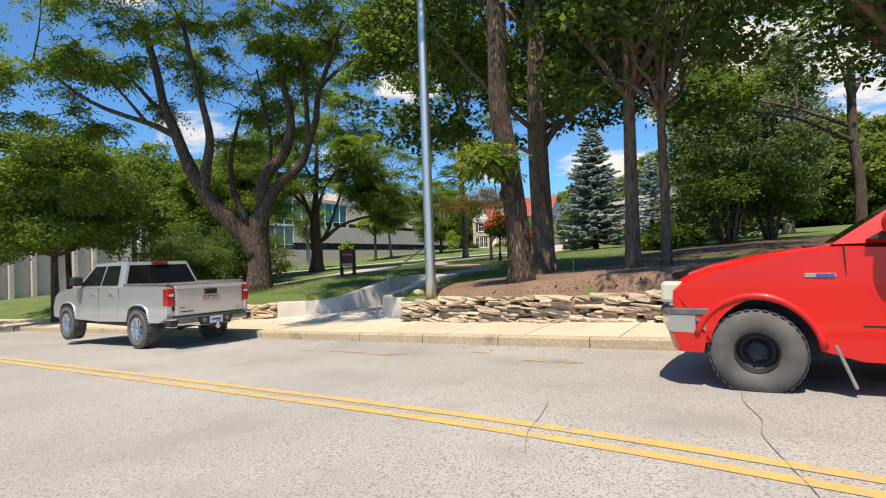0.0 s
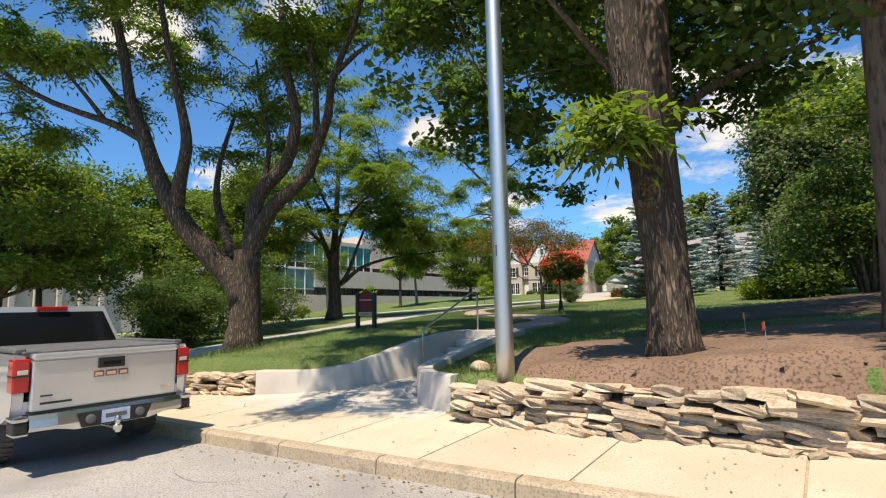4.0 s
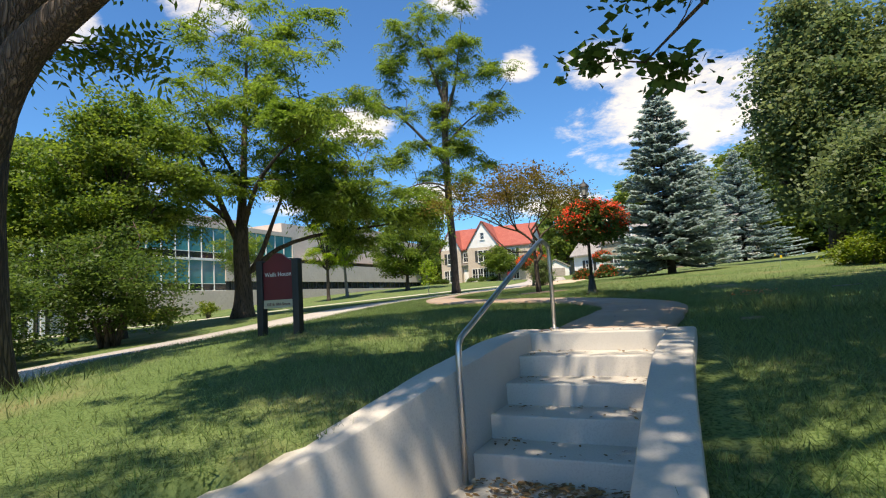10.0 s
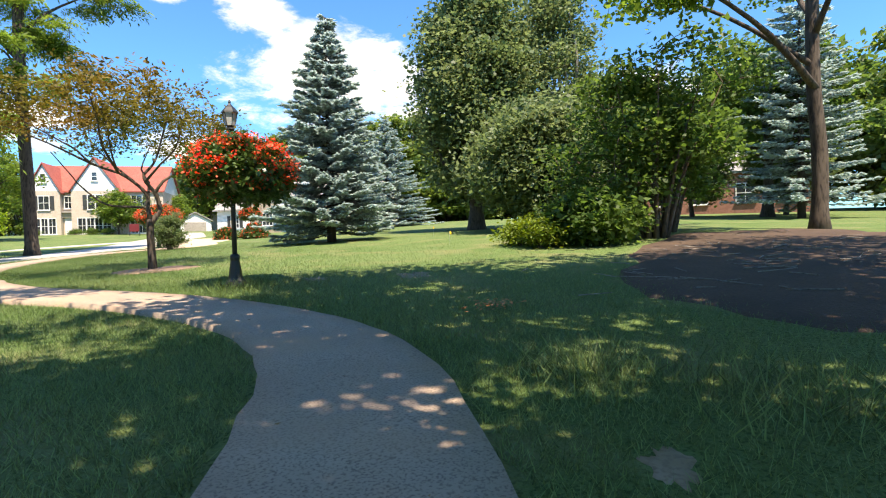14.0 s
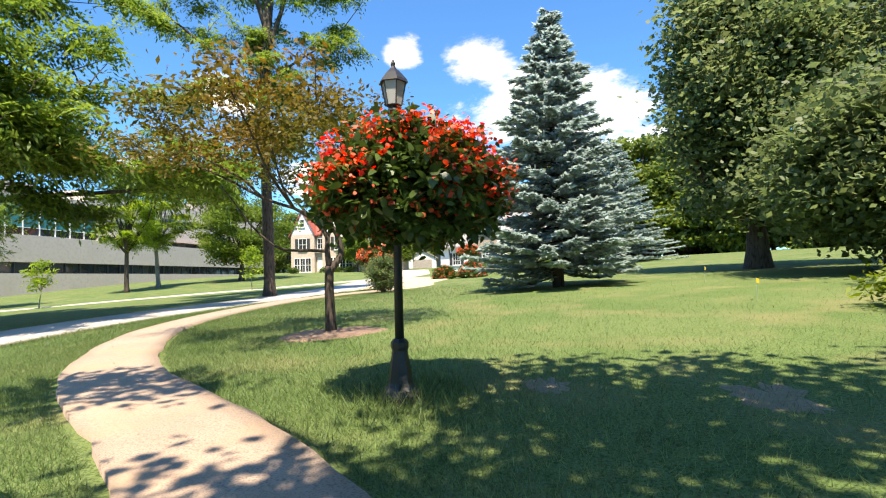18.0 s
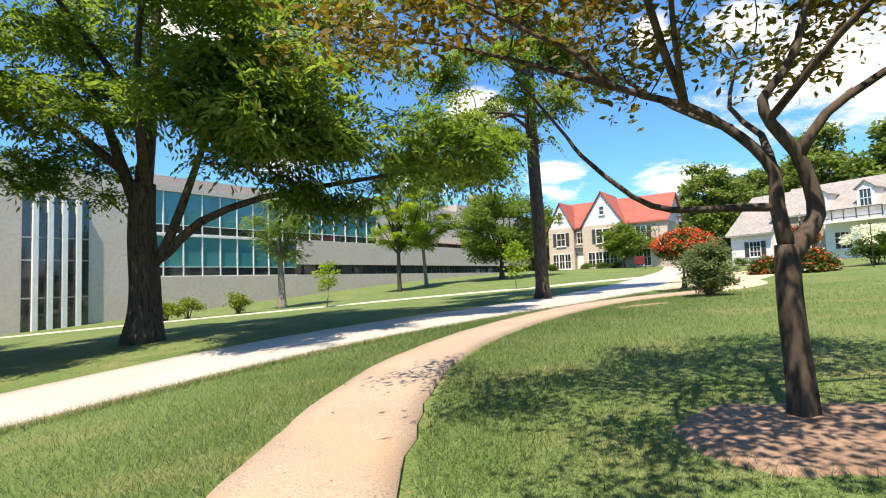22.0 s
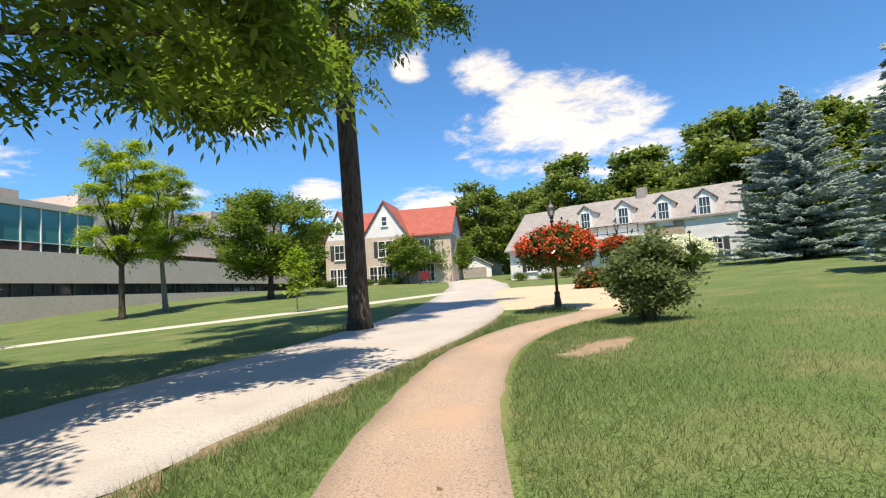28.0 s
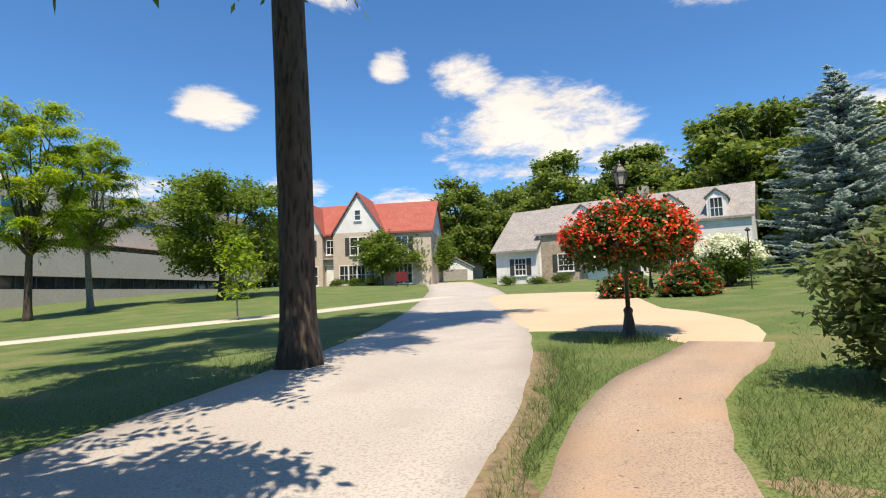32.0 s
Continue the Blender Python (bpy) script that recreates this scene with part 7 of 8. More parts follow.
def loft_side(name, pts, half, material, parent, front=0.0, front_from=0.0, drop=0.0, drop_from=1.0, tuck=0.0, rear=0.0, rear_to=0.0, sharp=32):
    """A body drawn through side profiles across its width, rounded in plan at its ends and along its shoulders."""
    bm = bmesh.new()
    rows = []
    for y in [-half + 0.0, -half + 0.015, -half + 0.05, -half + 0.12, -half * 0.7, -half * 0.35, half * 0.35, half * 0.7, half - 0.12, half - 0.05, half - 0.015, half]:
        f = abs(y) / half
        row = []
        for x, z in pts:
            px, pz = x, z
            if x > front_from: px -= front * f ** 5
            if x < rear_to: px += rear * f ** 8
            if z > drop_from: pz -= drop * f ** 7
            row.append(bm.verts.new((px, y - math.copysign(tuck * max(0, z - 0.95) * f ** 2, y), pz)))
        rows.append(row)
    n = len(pts)
    for r0, r1 in zip(rows, rows[1:]):
        for k in range(n):
            bm.faces.new((r0[k], r1[k], r1[(k + 1) % n], r0[(k + 1) % n]))
    bm.faces.new(rows[0]); bm.faces.new(rows[-1][::-1])
    bmesh.ops.recalc_face_normals(bm, faces=bm.faces[:])
    ob = part(name, bm, material, parent, smooth=True)
    ob.data.set_sharp_from_angle(angle=radians(sharp))
    return ob


def arch_ring(name, parent, wx, wz, r, y, wide, material, a0=0.1, a1=0.1, thick=0.03):
    """The rolled lip round a wheel opening."""
    bm = bmesh.new()
    P = [(wx - r * math.cos(a), y, wz + r * math.sin(a)) for a in np.linspace(a0, math.pi - a1, 20)]
    tube(bm, P, [thick] * 20, 8)
    return part(name, bm, material, parent, smooth=True)


def gap_line(name, parent, pts, y, sy, width=0.012):
    """A shut line on a body side, from points (x, z)."""
    bm = bmesh.new()
    tube(bm, [(x, sy * y, z) for x, z in pts], [width / 2] * len(pts), 4)
    return part(name, bm, M_TRIM, parent)


# silver crew-cab: x forward from the tailgate, y to its left
st = place_truck("pickup_truck", -10.47, 6.63, 180 - 33.5, "silver pickup truck parked at the kerb, tailgate shut", 0, 0.935)
R, WB0, WB1 = 0.43, 1.28, 4.95


def square_arch(xc, r, zlow):
    return [(xc + r, zlow), (xc + r * 0.98, R + r * 0.45), (xc + r * 0.82, R + r * 0.86), (xc + r * 0.5, R + r * 1.04), (xc, R + r * 1.08), (xc - r * 0.5, R + r * 1.04), (xc - r * 0.82, R + r * 0.86), (xc - r * 0.98, R + r * 0.45), (xc - r, zlow)]


side = [(0.03, 0.72), (0.0, 0.95), (0.02, 1.36), (0.06, 1.40), (1.98, 1.41), (2.0, 1.37), (3.3, 1.36), (4.35, 1.36), (5.0, 1.33), (5.45, 1.25), (5.68, 1.12), (5.8, 0.85), (5.78, 0.6)] + square_arch(WB1, 0.5, 0.56) + [(3.2, 0.54)] + square_arch(WB0, 0.5, 0.58) + [(0.35, 0.6)]
for sy in (1, -1):
    bm = bmesh.new()
    rows = []
    for yy, k in ((0.88, 0.03), (0.985, 0.012), (1.0, 0.0), (1.0, 0.0)):
        zs = {0: 0}
        rows.append([bm.verts.new((x + (0.03 if k and x < 0.05 else 0), sy * (yy - 0.05 * max(0, z - 1.2)), z - (0.02 if k > 0.02 else 0))) for x, z in side])
    for r0, r1 in zip(rows[:3], rows[1:3]):
        for j in range(len(side)):
            bm.faces.new((r0[j], r1[j], r1[(j + 1) % len(side)], r0[(j + 1) % len(side)]))
    for v in rows[3]:
        bm.verts.remove(v)
    bm.faces.new(rows[2]); bm.faces.new(rows[0][::-1])
    bmesh.ops.recalc_face_normals(bm, faces=bm.faces[:])
    ob = part("body_side", bm, M_SILVER, st)
mid = [(0.03, 0.72), (0.03, 0.86), (1.98, 0.86), (2.0, 1.37), (4.35, 1.37), (5.0, 1.345), (5.45, 1.27), (5.7, 1.13), (5.82, 0.8), (5.78, 0.6), (WB1 + 0.5, 0.58), (WB1 + 0.5, 0.95), (WB1 - 0.5, 0.95), (WB1 - 0.5, 0.56), (WB0 + 0.5, 0.58), (WB0 + 0.5, 0.85), (WB0 - 0.5, 0.85), (WB0 - 0.5, 0.58), (0.3, 0.64)]
bm = bmesh.new(); extrude_side(bm, mid, -0.879, 0.879); part("body", bm, M_SILVER, st)
for wx in (WB0, WB1):
    for sy in (1, -1):
        slab("wheel_well", wx - 0.49, wx + 0.49, sy * 0.5, sy * 0.975, 0.84, 0.93, M_TRIM, st)
bm = bmesh.new(); frustum(bm, (1.99, 4.5, 0.945), (2.2, 3.75, 0.74), 1.37, 1.985); soften(bm, 0.07); cab = part("cab", bm, M_SILVER, st, smooth=True); cab.data.set_sharp_from_angle(angle=radians(40))
panel_on("rear_window", st, [(2.015, 0.87, 1.43), (2.015, -0.87, 1.43), (2.175, -0.71, 1.9), (2.175, 0.71, 1.9)], M_CARGLASS)
panel_on("windscreen", st, [(4.42, -0.84, 1.44), (4.42, 0.84, 1.44), (3.86, 0.70, 1.9), (3.86, -0.70, 1.9)], M_CARGLASS)
for sy in (1, -1):
    for a, b, c, d in ((2.3, 3.1, 3.08, 2.46), (3.2, 4.22, 3.74, 3.2)):
        q = [(a, sy * 0.937, 1.43), (b, sy * 0.937, 1.43), (c, sy * 0.778, 1.9), (d, sy * 0.778, 1.9)]
        panel_on("side_window", st, q[::-1] if sy > 0 else q, M_CARGLASS)
    bm = bmesh.new(); box(bm, (3.98, sy * 0.98, 1.42), (4.2, sy * 1.24, 1.66), 0.05); part("mirror", bm, M_TRIM, st)
    tl = slab("tail_light", -0.035, 0.16, sy * 0.845, sy * 1.012, 0.97, 1.35, M_TAIL, st, 0.022)
    slab("lamp_divider", -0.042, 0.15, sy * 0.85, sy * 1.016, 1.15, 1.168, M_TRIM, tl, 0.004)
    slab("reverse_lens", -0.043, -0.03, sy * 0.87, sy * 0.97, 1.175, 1.225, M_LENS, tl, 0.004)
    for xx in (2.4, 3.35):
        bm = bmesh.new(); box(bm, (xx, sy * 0.99, 1.2), (xx + 0.22, sy * 1.03, 1.235), 0.012); part("door_handle", bm, M_CHROME, st)
    for pts in ([(3.15, 0.62), (3.15, 1.36)], [(2.12, 1.36), (2.12, 0.95), (2.3, 0.62)], [(4.3, 0.62), (4.32, 1.36)]):
        gap_line("door_gap", st, pts, 0.998, sy)
    gap_line("body_crease", st, [(0.2, 0.78), (0.7, 0.79)], 0.996, sy, 0.006)
    for wx in (WB0, WB1):
        bm = bmesh.new()
        P = [(x, sy * 0.995, z) for x, z in square_arch(wx, 0.515, 0.58)]
        tube(bm, P, [0.03] * len(P), 6); fl_ = part("arch_flare", bm, M_SILVER, st, smooth=True)
        wheel(st, wx, sy * 0.865, R, 0.32, -sy, 0.275, 8, M_CHROME, False, True)
bm = bmesh.new(); box(bm, (-0.03, -0.835, 0.74), (0.05, 0.835, 1.335), 0.025); tg = part("tailgate", bm, M_SILVER, st)
slab("spoiler_lip", -0.06, 0.08, -0.84, 0.84, 1.325, 1.405, M_SILVER, tg, 0.028)
slab("lower_gap", -0.02, 0.05, -0.85, 0.85, 0.715, 0.745, M_TRIM, tg, 0.004)
hr = slab("handle_bezel", -0.05, -0.028, -0.155, 0.155, 1.175, 1.3, M_TRIM, tg, 0.01)
slab("handle", -0.062, -0.046, -0.1, 0.1, 1.21, 1.255, M_CARGLASS, hr, 0.006)
for a, b in ((0.2, 0.085), (0.065, -0.065), (-0.085, -0.2)):
    bd = slab("badge", -0.042, -0.03, b, a, 1.07, 1.145, M_BADGE, tg, 0.006)
    slab("badge_face", -0.046, -0.04, b + 0.014, a - 0.014, 1.084, 1.131, M_CHROME, bd, 0.004)
slab("badge_strip", -0.04, -0.028, 0.42, 0.74, 0.815, 0.84, M_TRIM, tg, 0.003)
slab("badge_strip", -0.04, -0.028, 0.62, 0.74, 0.905, 0.922, M_TRIM, tg, 0.003)
slab("badge_strip", -0.04, -0.028, -0.74, -0.62, 0.835, 0.86, M_CHROME, tg, 0.003)
bm = bmesh.new()
prof = [(-0.19, 0.5), (-0.21, 0.58), (-0.2, 0.66), (-0.15, 0.715), (0.03, 0.715), (0.03, 0.5)]
rows = []
for y in (-0.86, -0.6, -0.42, 0.42, 0.6, 0.86):
    low = 0.04 if abs(y) > 0.5 else 0.0
    rows.append([bm.verts.new((x + 0.06 * (abs(y) / 0.86) ** 4, y, z + (low if z < 0.55 else 0))) for x, z in prof])
for r0, r1 in zip(rows, rows[1:]):
    for k in range(6):
        bm.faces.new((r0[k], r1[k], r1[(k + 1) % 6], r0[(k + 1) % 6]))
bm.faces.new(rows[0]); bm.faces.new(rows[-1][::-1])
bmesh.ops.recalc_face_normals(bm, faces=bm.faces[:])
bp = part("rear_bumper", bm, M_CHROME, st)
for sy in (1, -1):
    cn_ = slab("corner_step", -0.12, 0.12, sy * 0.862, sy * 1.0, 0.53, 0.655, M_TRIM, bp, 0.02)
    slab("corner_cap", -0.13, 0.13, sy * 0.862, sy * 1.01, 0.655, 0.715, M_CHROME, bp, 0.02)
    slab("corner_lip", -0.15, 0.1, sy * 0.862, sy * 1.0, 0.505, 0.535, M_CHROME, bp, 0.01)
bm = bmesh.new()
q0 = [(-0.43, 0.685), (0.43, 0.685), (0.36, 0.51), (-0.36, 0.51)]
va, vb = [bm.verts.new((-0.226, y, z)) for y, z in q0], [bm.verts.new((-0.17, y, z)) for y, z in q0]
bm.faces.new(va); bm.faces.new(vb[::-1])
for k in range(4):
    bm.faces.new((va[k], vb[k], vb[(k + 1) % 4], va[(k + 1) % 4]))
pr = part("plate_recess", bm, M_TRIM, bp)
npl = slab("number_plate", -0.236, -0.226, -0.16, 0.16, 0.53, 0.68, M_PLATE, bp, 0.002)
slab("plate_figures", -0.239, -0.235, -0.12, 0.12, 0.585, 0.635, M_DUSTY, npl)
for sy in (-0.28, 0.28):
    bm = bmesh.new(); lathe(bm, [(0.055, 0), (0.055, 0.02), (0.03, 0.03)], 14); bmesh.ops.rotate(bm, verts=bm.verts[:], cent=(0, 0, 0), matrix=Matrix.Rotation(radians(-90), 3, "Y")); bmesh.ops.translate(bm, verts=bm.verts[:], vec=(-0.222, sy, 0.6)); part("step_pad", bm, M_DUSTY, bp)
bm = bmesh.new(); tube(bm, [(0.1, 0, 0.45), (-0.3, 0, 0.45)], [0.035, 0.035], 8); lathe(bm, [(0.03, 0.4), (0.05, 0.44), (0.05, 0.48), (0.025, 0.5), (0.03, 0.52), (0.042, 0.55), (0.035, 0.58), (0.012, 0.6)], 14, (-0.28, 0, 0)); part("tow_hitch", bm, M_CHROME, st)
slab("high_brake_light", 2.12, 2.2, -0.2, 0.2, 1.925, 1.985, M_TAIL, st, 0.012)
slab("bed_cover", 0.04, 1.97, -0.9, 0.9, 1.395, 1.43, M_DUSTY, st, 0.012)
for sy in (1, -1):
    slab("bed_rail", 0.1, 1.97, sy * 0.86, sy * 0.97, 1.41, 1.462, M_DUSTY, st, 0.015)
bm = bmesh.new(); box(bm, (0.4, -0.75, 0.42), (5.3, 0.75, 0.66), 0.05); part("chassis", bm, M_TRIM, st)
bm = bmesh.new(); tube(bm, [(1.28, -0.8, R), (1.28, 0.8, R)], [0.06, 0.06], 8); lathe(bm, [(0.0, -0.16), (0.13, -0.1), (0.15, 0), (0.13, 0.1), (0.0, 0.16)], 12, (1.28, 0, R)); part("axle", bm, M_TRIM, st)
bm = bmesh.new(); tube(bm, [(2.2, -0.45, 0.5), (0.6, -0.5, 0.5), (0.1, -0.55, 0.48)], [0.04] * 3, 8); part("exhaust_pipe", bm, M_DUSTY, st)

# red pickup: seen from its front wheel to the door
rt = place_truck("pickup_truck", -1.12, 6.45, 180 - 33.5, "red pickup truck parked at the kerb with black steel wheels")
R = 0.39
fw, rw_ = -0.84, -4.45


def round_arch(xc, r, zlow, n=14):
    a0 = math.asin((zlow - R) / r)
    return [(xc + r * math.cos(a), R + r * 1.06 * math.sin(a)) for a in np.linspace(a0, math.pi - a0, n)]


side = [(-5.6, 0.62), (-5.6, 1.3), (-3.2, 1.33), (-1.9, 1.355), (-1.45, 1.365), (-1.2, 1.335), (-0.95, 1.295), (-0.7, 1.25), (-0.44, 1.19), (-0.25, 1.12), (-0.14, 1.06), (-0.07, 0.95), (-0.06, 0.78), (-0.09, 0.5), (-0.4, 0.46)] + round_arch(fw, 0.475, 0.44) + [(-1.6, 0.37), (-3.6, 0.38)] + round_arch(rw_, 0.475, 0.44)
loft_side("body", side, 0.985, M_RED, rt, 0.1, -0.8, 0.05, 1.0, 0.06)
slab("front_core", -0.6, -0.24, -0.75, 0.75, 0.5, 1.02, M_TRIM, rt, 0.03)
for sy in (1, -1):
    for wx in (fw, rw_):
        slab("wheel_well", wx - 0.5, wx + 0.5, sy * 0.4, sy * 0.93, 0.86, 0.92, M_TRIM, rt)
        slab("inner_wing", wx - 0.5, wx + 0.5, sy * 0.56, sy * 0.6, 0.3, 0.9, M_TRIM, rt)
bm = bmesh.new(); frustum(bm, (-3.5, -1.42, 0.93), (-3.25, -2.2, 0.72), 1.345, 1.9); soften(bm, 0.06); cab = part("cab", bm, M_RED, rt, smooth=True); cab.data.set_sharp_from_angle(angle=radians(40))
panel_on("windscreen", rt, [(-1.45, -0.86, 1.36), (-1.45, 0.86, 1.36), (-2.14, 0.68, 1.84), (-2.14, -0.68, 1.84)], M_CARGLASS)
slab("wiper_cowl", -1.46, -1.22, -0.8, 0.8, 1.325, 1.352, M_TRIM, rt, 0.01)
for sy in (1, -1):
    q = [(-3.3, sy * 0.918, 1.39), (-1.78, sy * 0.918, 1.39), (-2.34, sy * 0.768, 1.81), (-3.2, sy * 0.768, 1.81)]
    panel_on("side_window", rt, q[::-1] if sy > 0 else q, M_CARGLASS)
    bm = bmesh.new()
    bmesh.ops.create_uvsphere(bm, u_segments=16, v_segments=10, radius=1, matrix=Matrix.Translation((-1.86, sy * 1.12, 1.49)) @ Matrix.Diagonal((0.13, 0.15, 0.13, 1)))
    mr = part("mirror", bm, M_RED, rt, smooth=True)
    slab("mirror_glass", -1.995, -1.97, sy * 1.02, sy * 1.22, 1.41, 1.57, M_CARGLASS, mr, 0.008)
    bm = bmesh.new(); frustum(bm, (-1.95, -1.65, 0.06), (-1.95, -1.8, 0.05), 1.375, 1.47); bmesh.ops.translate(bm, verts=bm.verts[:], vec=(0, sy * 0.97, 0)); part("mirror_arm", bm, M_TRIM, rt)
    gap_line("door_gap", rt, [(-1.5, 1.345), (-1.51, 1.0), (-1.58, 0.6), (-1.66, 0.4)], 0.972, sy)
    gap_line("moulding_line", rt, [(-3.4, 0.68), (-1.6, 0.665)], 0.983, sy, 0.02)
    hl = slab("headlight", -0.36, -0.04, sy * 0.56, sy * 0.955, 0.83, 1.04, M_LENS, rt, 0.035)
    slab("indicator", -0.33, -0.2, sy * 0.9, sy * 0.972, 0.85, 1.02, M_AMBER, hl, 0.025)
    slab("headlight_rim", -0.4, -0.12, sy * 0.55, sy * 0.975, 0.805, 0.835, M_CHROME, hl, 0.008)
    slab("badge", -1.44, -1.22, sy * 0.965, sy * 0.985, 1.07, 1.105, M_CHROME, rt, 0.004)
    slab("badge_face", -1.43, -1.3, sy * 0.98, sy * 0.988, 1.072, 1.103, M_BADGEB, rt, 0.002)
    arch_ring("arch_lip", rt, fw, R + 0.015, 0.5, sy * 0.972, 0.05, M_RED, 0.12, 0.25, 0.034)
    arch_ring("arch_lip", rt, rw_, R + 0.015, 0.5, sy * 0.972, 0.05, M_RED, 0.12, 0.25, 0.034)
    fl_ = slab("mud_flap", -0.014, 0.014, -0.13, 0.13, -0.36, 0.02, M_FLAP, rt, 0.008)
    fl_.matrix_basis = pose(-1.42, sy * 0.86, 0.48, 0, 20, 0)
    for wx in (fw, rw_):
        wheel(rt, wx, sy * 0.85, R, 0.28, -sy, 0.178, 5, M_TRIM, True)
slab("bug_deflector", -0.27, -0.12, -0.78, 0.78, 1.055, 1.12, M_CARGLASS, rt, 0.02)
bm = bmesh.new()
prof = [(0.0, 0.565), (0.035, 0.63), (0.03, 0.7), (-0.12, 0.71), (-0.12, 0.56)]


def bow(name, prof, material, ys, sweep):
    bm = bmesh.new()
    n = len(prof)
    rows = [[bm.verts.new((x - sweep * (abs(y) / 0.99) ** 4, y, z)) for x, z in prof] for y in ys]
    for r0, r1 in zip(rows, rows[1:]):
        for k in range(n):
            bm.faces.new((r0[k], r1[k], r1[(k + 1) % n], r0[(k + 1) % n]))
    bm.faces.new(rows[0]); bm.faces.new(rows[-1][::-1])
    bmesh.ops.recalc_face_normals(bm, faces=bm.faces[:])
    ob = part(name, bm, material, rt, smooth=True)
    ob.data.set_sharp_from_angle(angle=radians(35))
    return ob


bm.free()
YS = np.r_[np.linspace(-0.99, -0.6, 6), 0, np.linspace(0.6, 0.99, 6)]
bow("front_bumper", [(0.0, 0.555), (0.035, 0.63), (0.03, 0.715), (-0.2, 0.715), (-0.2, 0.555)], M_CHROME, YS, 0.15)
bow("bumper_strip", [(0.035, 0.715), (0.05, 0.75), (0.03, 0.785), (-0.2, 0.79), (-0.2, 0.715)], M_DUSTY, YS, 0.15)
bow("lower_valance", [(-0.06, 0.37), (-0.01, 0.54), (-0.04, 0.557), (-0.3, 0.557), (-0.26, 0.37)], M_RED, YS, 0.15)
for sy in (1, -1):
    slab("bumper_end", -0.45, -0.15, sy * 0.955, sy * 0.985, 0.565, 0.71, M_CHROME, rt, 0.012)
    slab("strip_end", -0.47, -0.13, sy * 0.955, sy * 0.995, 0.718, 0.787, M_DUSTY, rt, 0.012)
    slab("valance_end", -0.42, -0.19, sy * 0.94, sy * 0.98, 0.375, 0.555, M_RED, rt, 0.012)
gr = slab("grille", -0.2, -0.045, -0.58, 0.58, 0.83, 1.04, M_CHROME, rt, 0.02)
for k in range(4):
    slab("grille_slot", -0.05, -0.038, -0.54, 0.54, 0.85 + k * 0.045, 0.88 + k * 0.045, M_TRIM, gr)
slab("chassis", -5.2, -0.4, -0.55, 0.55, 0.36, 0.6, M_TRIM, rt, 0.03)

# ---- grass blades near the walk ----
def near_line(px, py, line):
    L = spline(line, 0.4)
    best = np.full(len(px), 1e9)
    for q in L:
        best = np.minimum(best, (px - q[0]) ** 2 + (py - q[1]) ** 2)
    return np.sqrt(best)


def grass(name, px, py, hmin, hmax, width, seed, label):
    rng = np.random.default_rng(seed)
    keep = (near_line(px, py, PATH) > 0.6) & (near_line(px, py, DRIVE) > 1.85)
    s, d = sd(px, py)
    keep &= (d > wall_line(s) + 0.45) & ~entry(px, py)
    u, n = step_uv(px, py)
    keep &= ~((np.abs(u) < 0.88) & (n > -2.6) & (n < 0.2))
    for cx, cy, rx, ry, turn in ((4.2, 10.9, 5.2, 2.4, -33), (1.5, 12.1, 2.3, 1.3, -33), (11.0, 7.2, 5, 2.8, -33), (10.2, 19.2, 6.1, 2.8, 20), (2.75, 29.6, 0.9, 0.7, 0), (3.67, 39.75, 0.36, 0.2, 0), (4.3, 40.05, 0.52, 0.28, 20), (1.56, 17.74, 0.2, 0.12, 0)):
        ca, sa = math.cos(radians(turn)), math.sin(radians(turn))
        lx, ly = (px - cx) * ca + (py - cy) * sa, -(px - cx) * sa + (py - cy) * ca
        keep &= (lx / rx) ** 2 + (ly / ry) ** 2 > rng.uniform(0.75, 1.1, len(px))
    ang = np.arctan2(py - pc[1], px - pc[0]) % math.tau
    edge = np.array([math.hypot(*plaza_edge(a)) for a in np.linspace(0, math.tau, 181)])
    keep &= np.hypot(px - pc[0], py - pc[1]) > np.interp(ang, np.linspace(0, math.tau, 181), edge)
    px, py = px[keep], py[keep]
    n = len(px)
    pz_ = ground(px, py) - 0.01
    az = rng.uniform(0, math.tau, n)
    h = rng.uniform(hmin, hmax, n)
    lean = rng.normal(0, 0.6, (n, 2)) * h[:, None]
    w = width * rng.uniform(0.7, 1.3, n)
    base = np.stack([px, py, pz_], -1)
    sidev = np.stack([np.cos(az), np.sin(az), np.zeros(n)], -1) * w[:, None]
    tip = base + np.stack([lean[:, 0], lean[:, 1], h], -1)
    ob = quads_object(name, np.stack([base - sidev, base + sidev, tip], 1), M_BLADE, None, 3)
    return tagged(ob, label, "grass", kind="stuff")


rg = np.random.default_rng(9)
walkers = spline([(-2.0, 13.5), (-0.4, 17.2), (1.0, 19.3), (1.65, 21.8), (1.2, 25), (-0.2, 29), (-0.3, 32.5), (0.6, 36.5), (2.8, 40.8), (5, 43)], 0.3)
pick = walkers[rg.integers(0, len(walkers), 620000)]
off = rg.normal(0, 1, (620000, 2)) * rg.choice([1.2, 2.4, 4.5], 620000)[:, None]
q = pick + off
grass("grass", q[:, 0], q[:, 1], 0.03, 0.085, 0.0028, 1, "short green mown grass blades along the path")
# taller tufts at the foot of walls and trees
tx, ty = [], []
for cx, cy, r, n in ((-6.5, 18.3, 0.7, 1500), (2.72, 25.0, 0.35, 900), (1.75, 11.75, 0.5, 500), (7.0, 46.0, 0.4, 800), (2.4, 18.6, 0.25, 500), (2.6, 17.6, 0.3, 500), (-0.2, 12.9, 0.7, 2500), (2.15, 47.4, 0.6, 900)):
    tx.append(cx + rg.normal(0, r, n)); ty.append(cy + rg.normal(0, r, n))
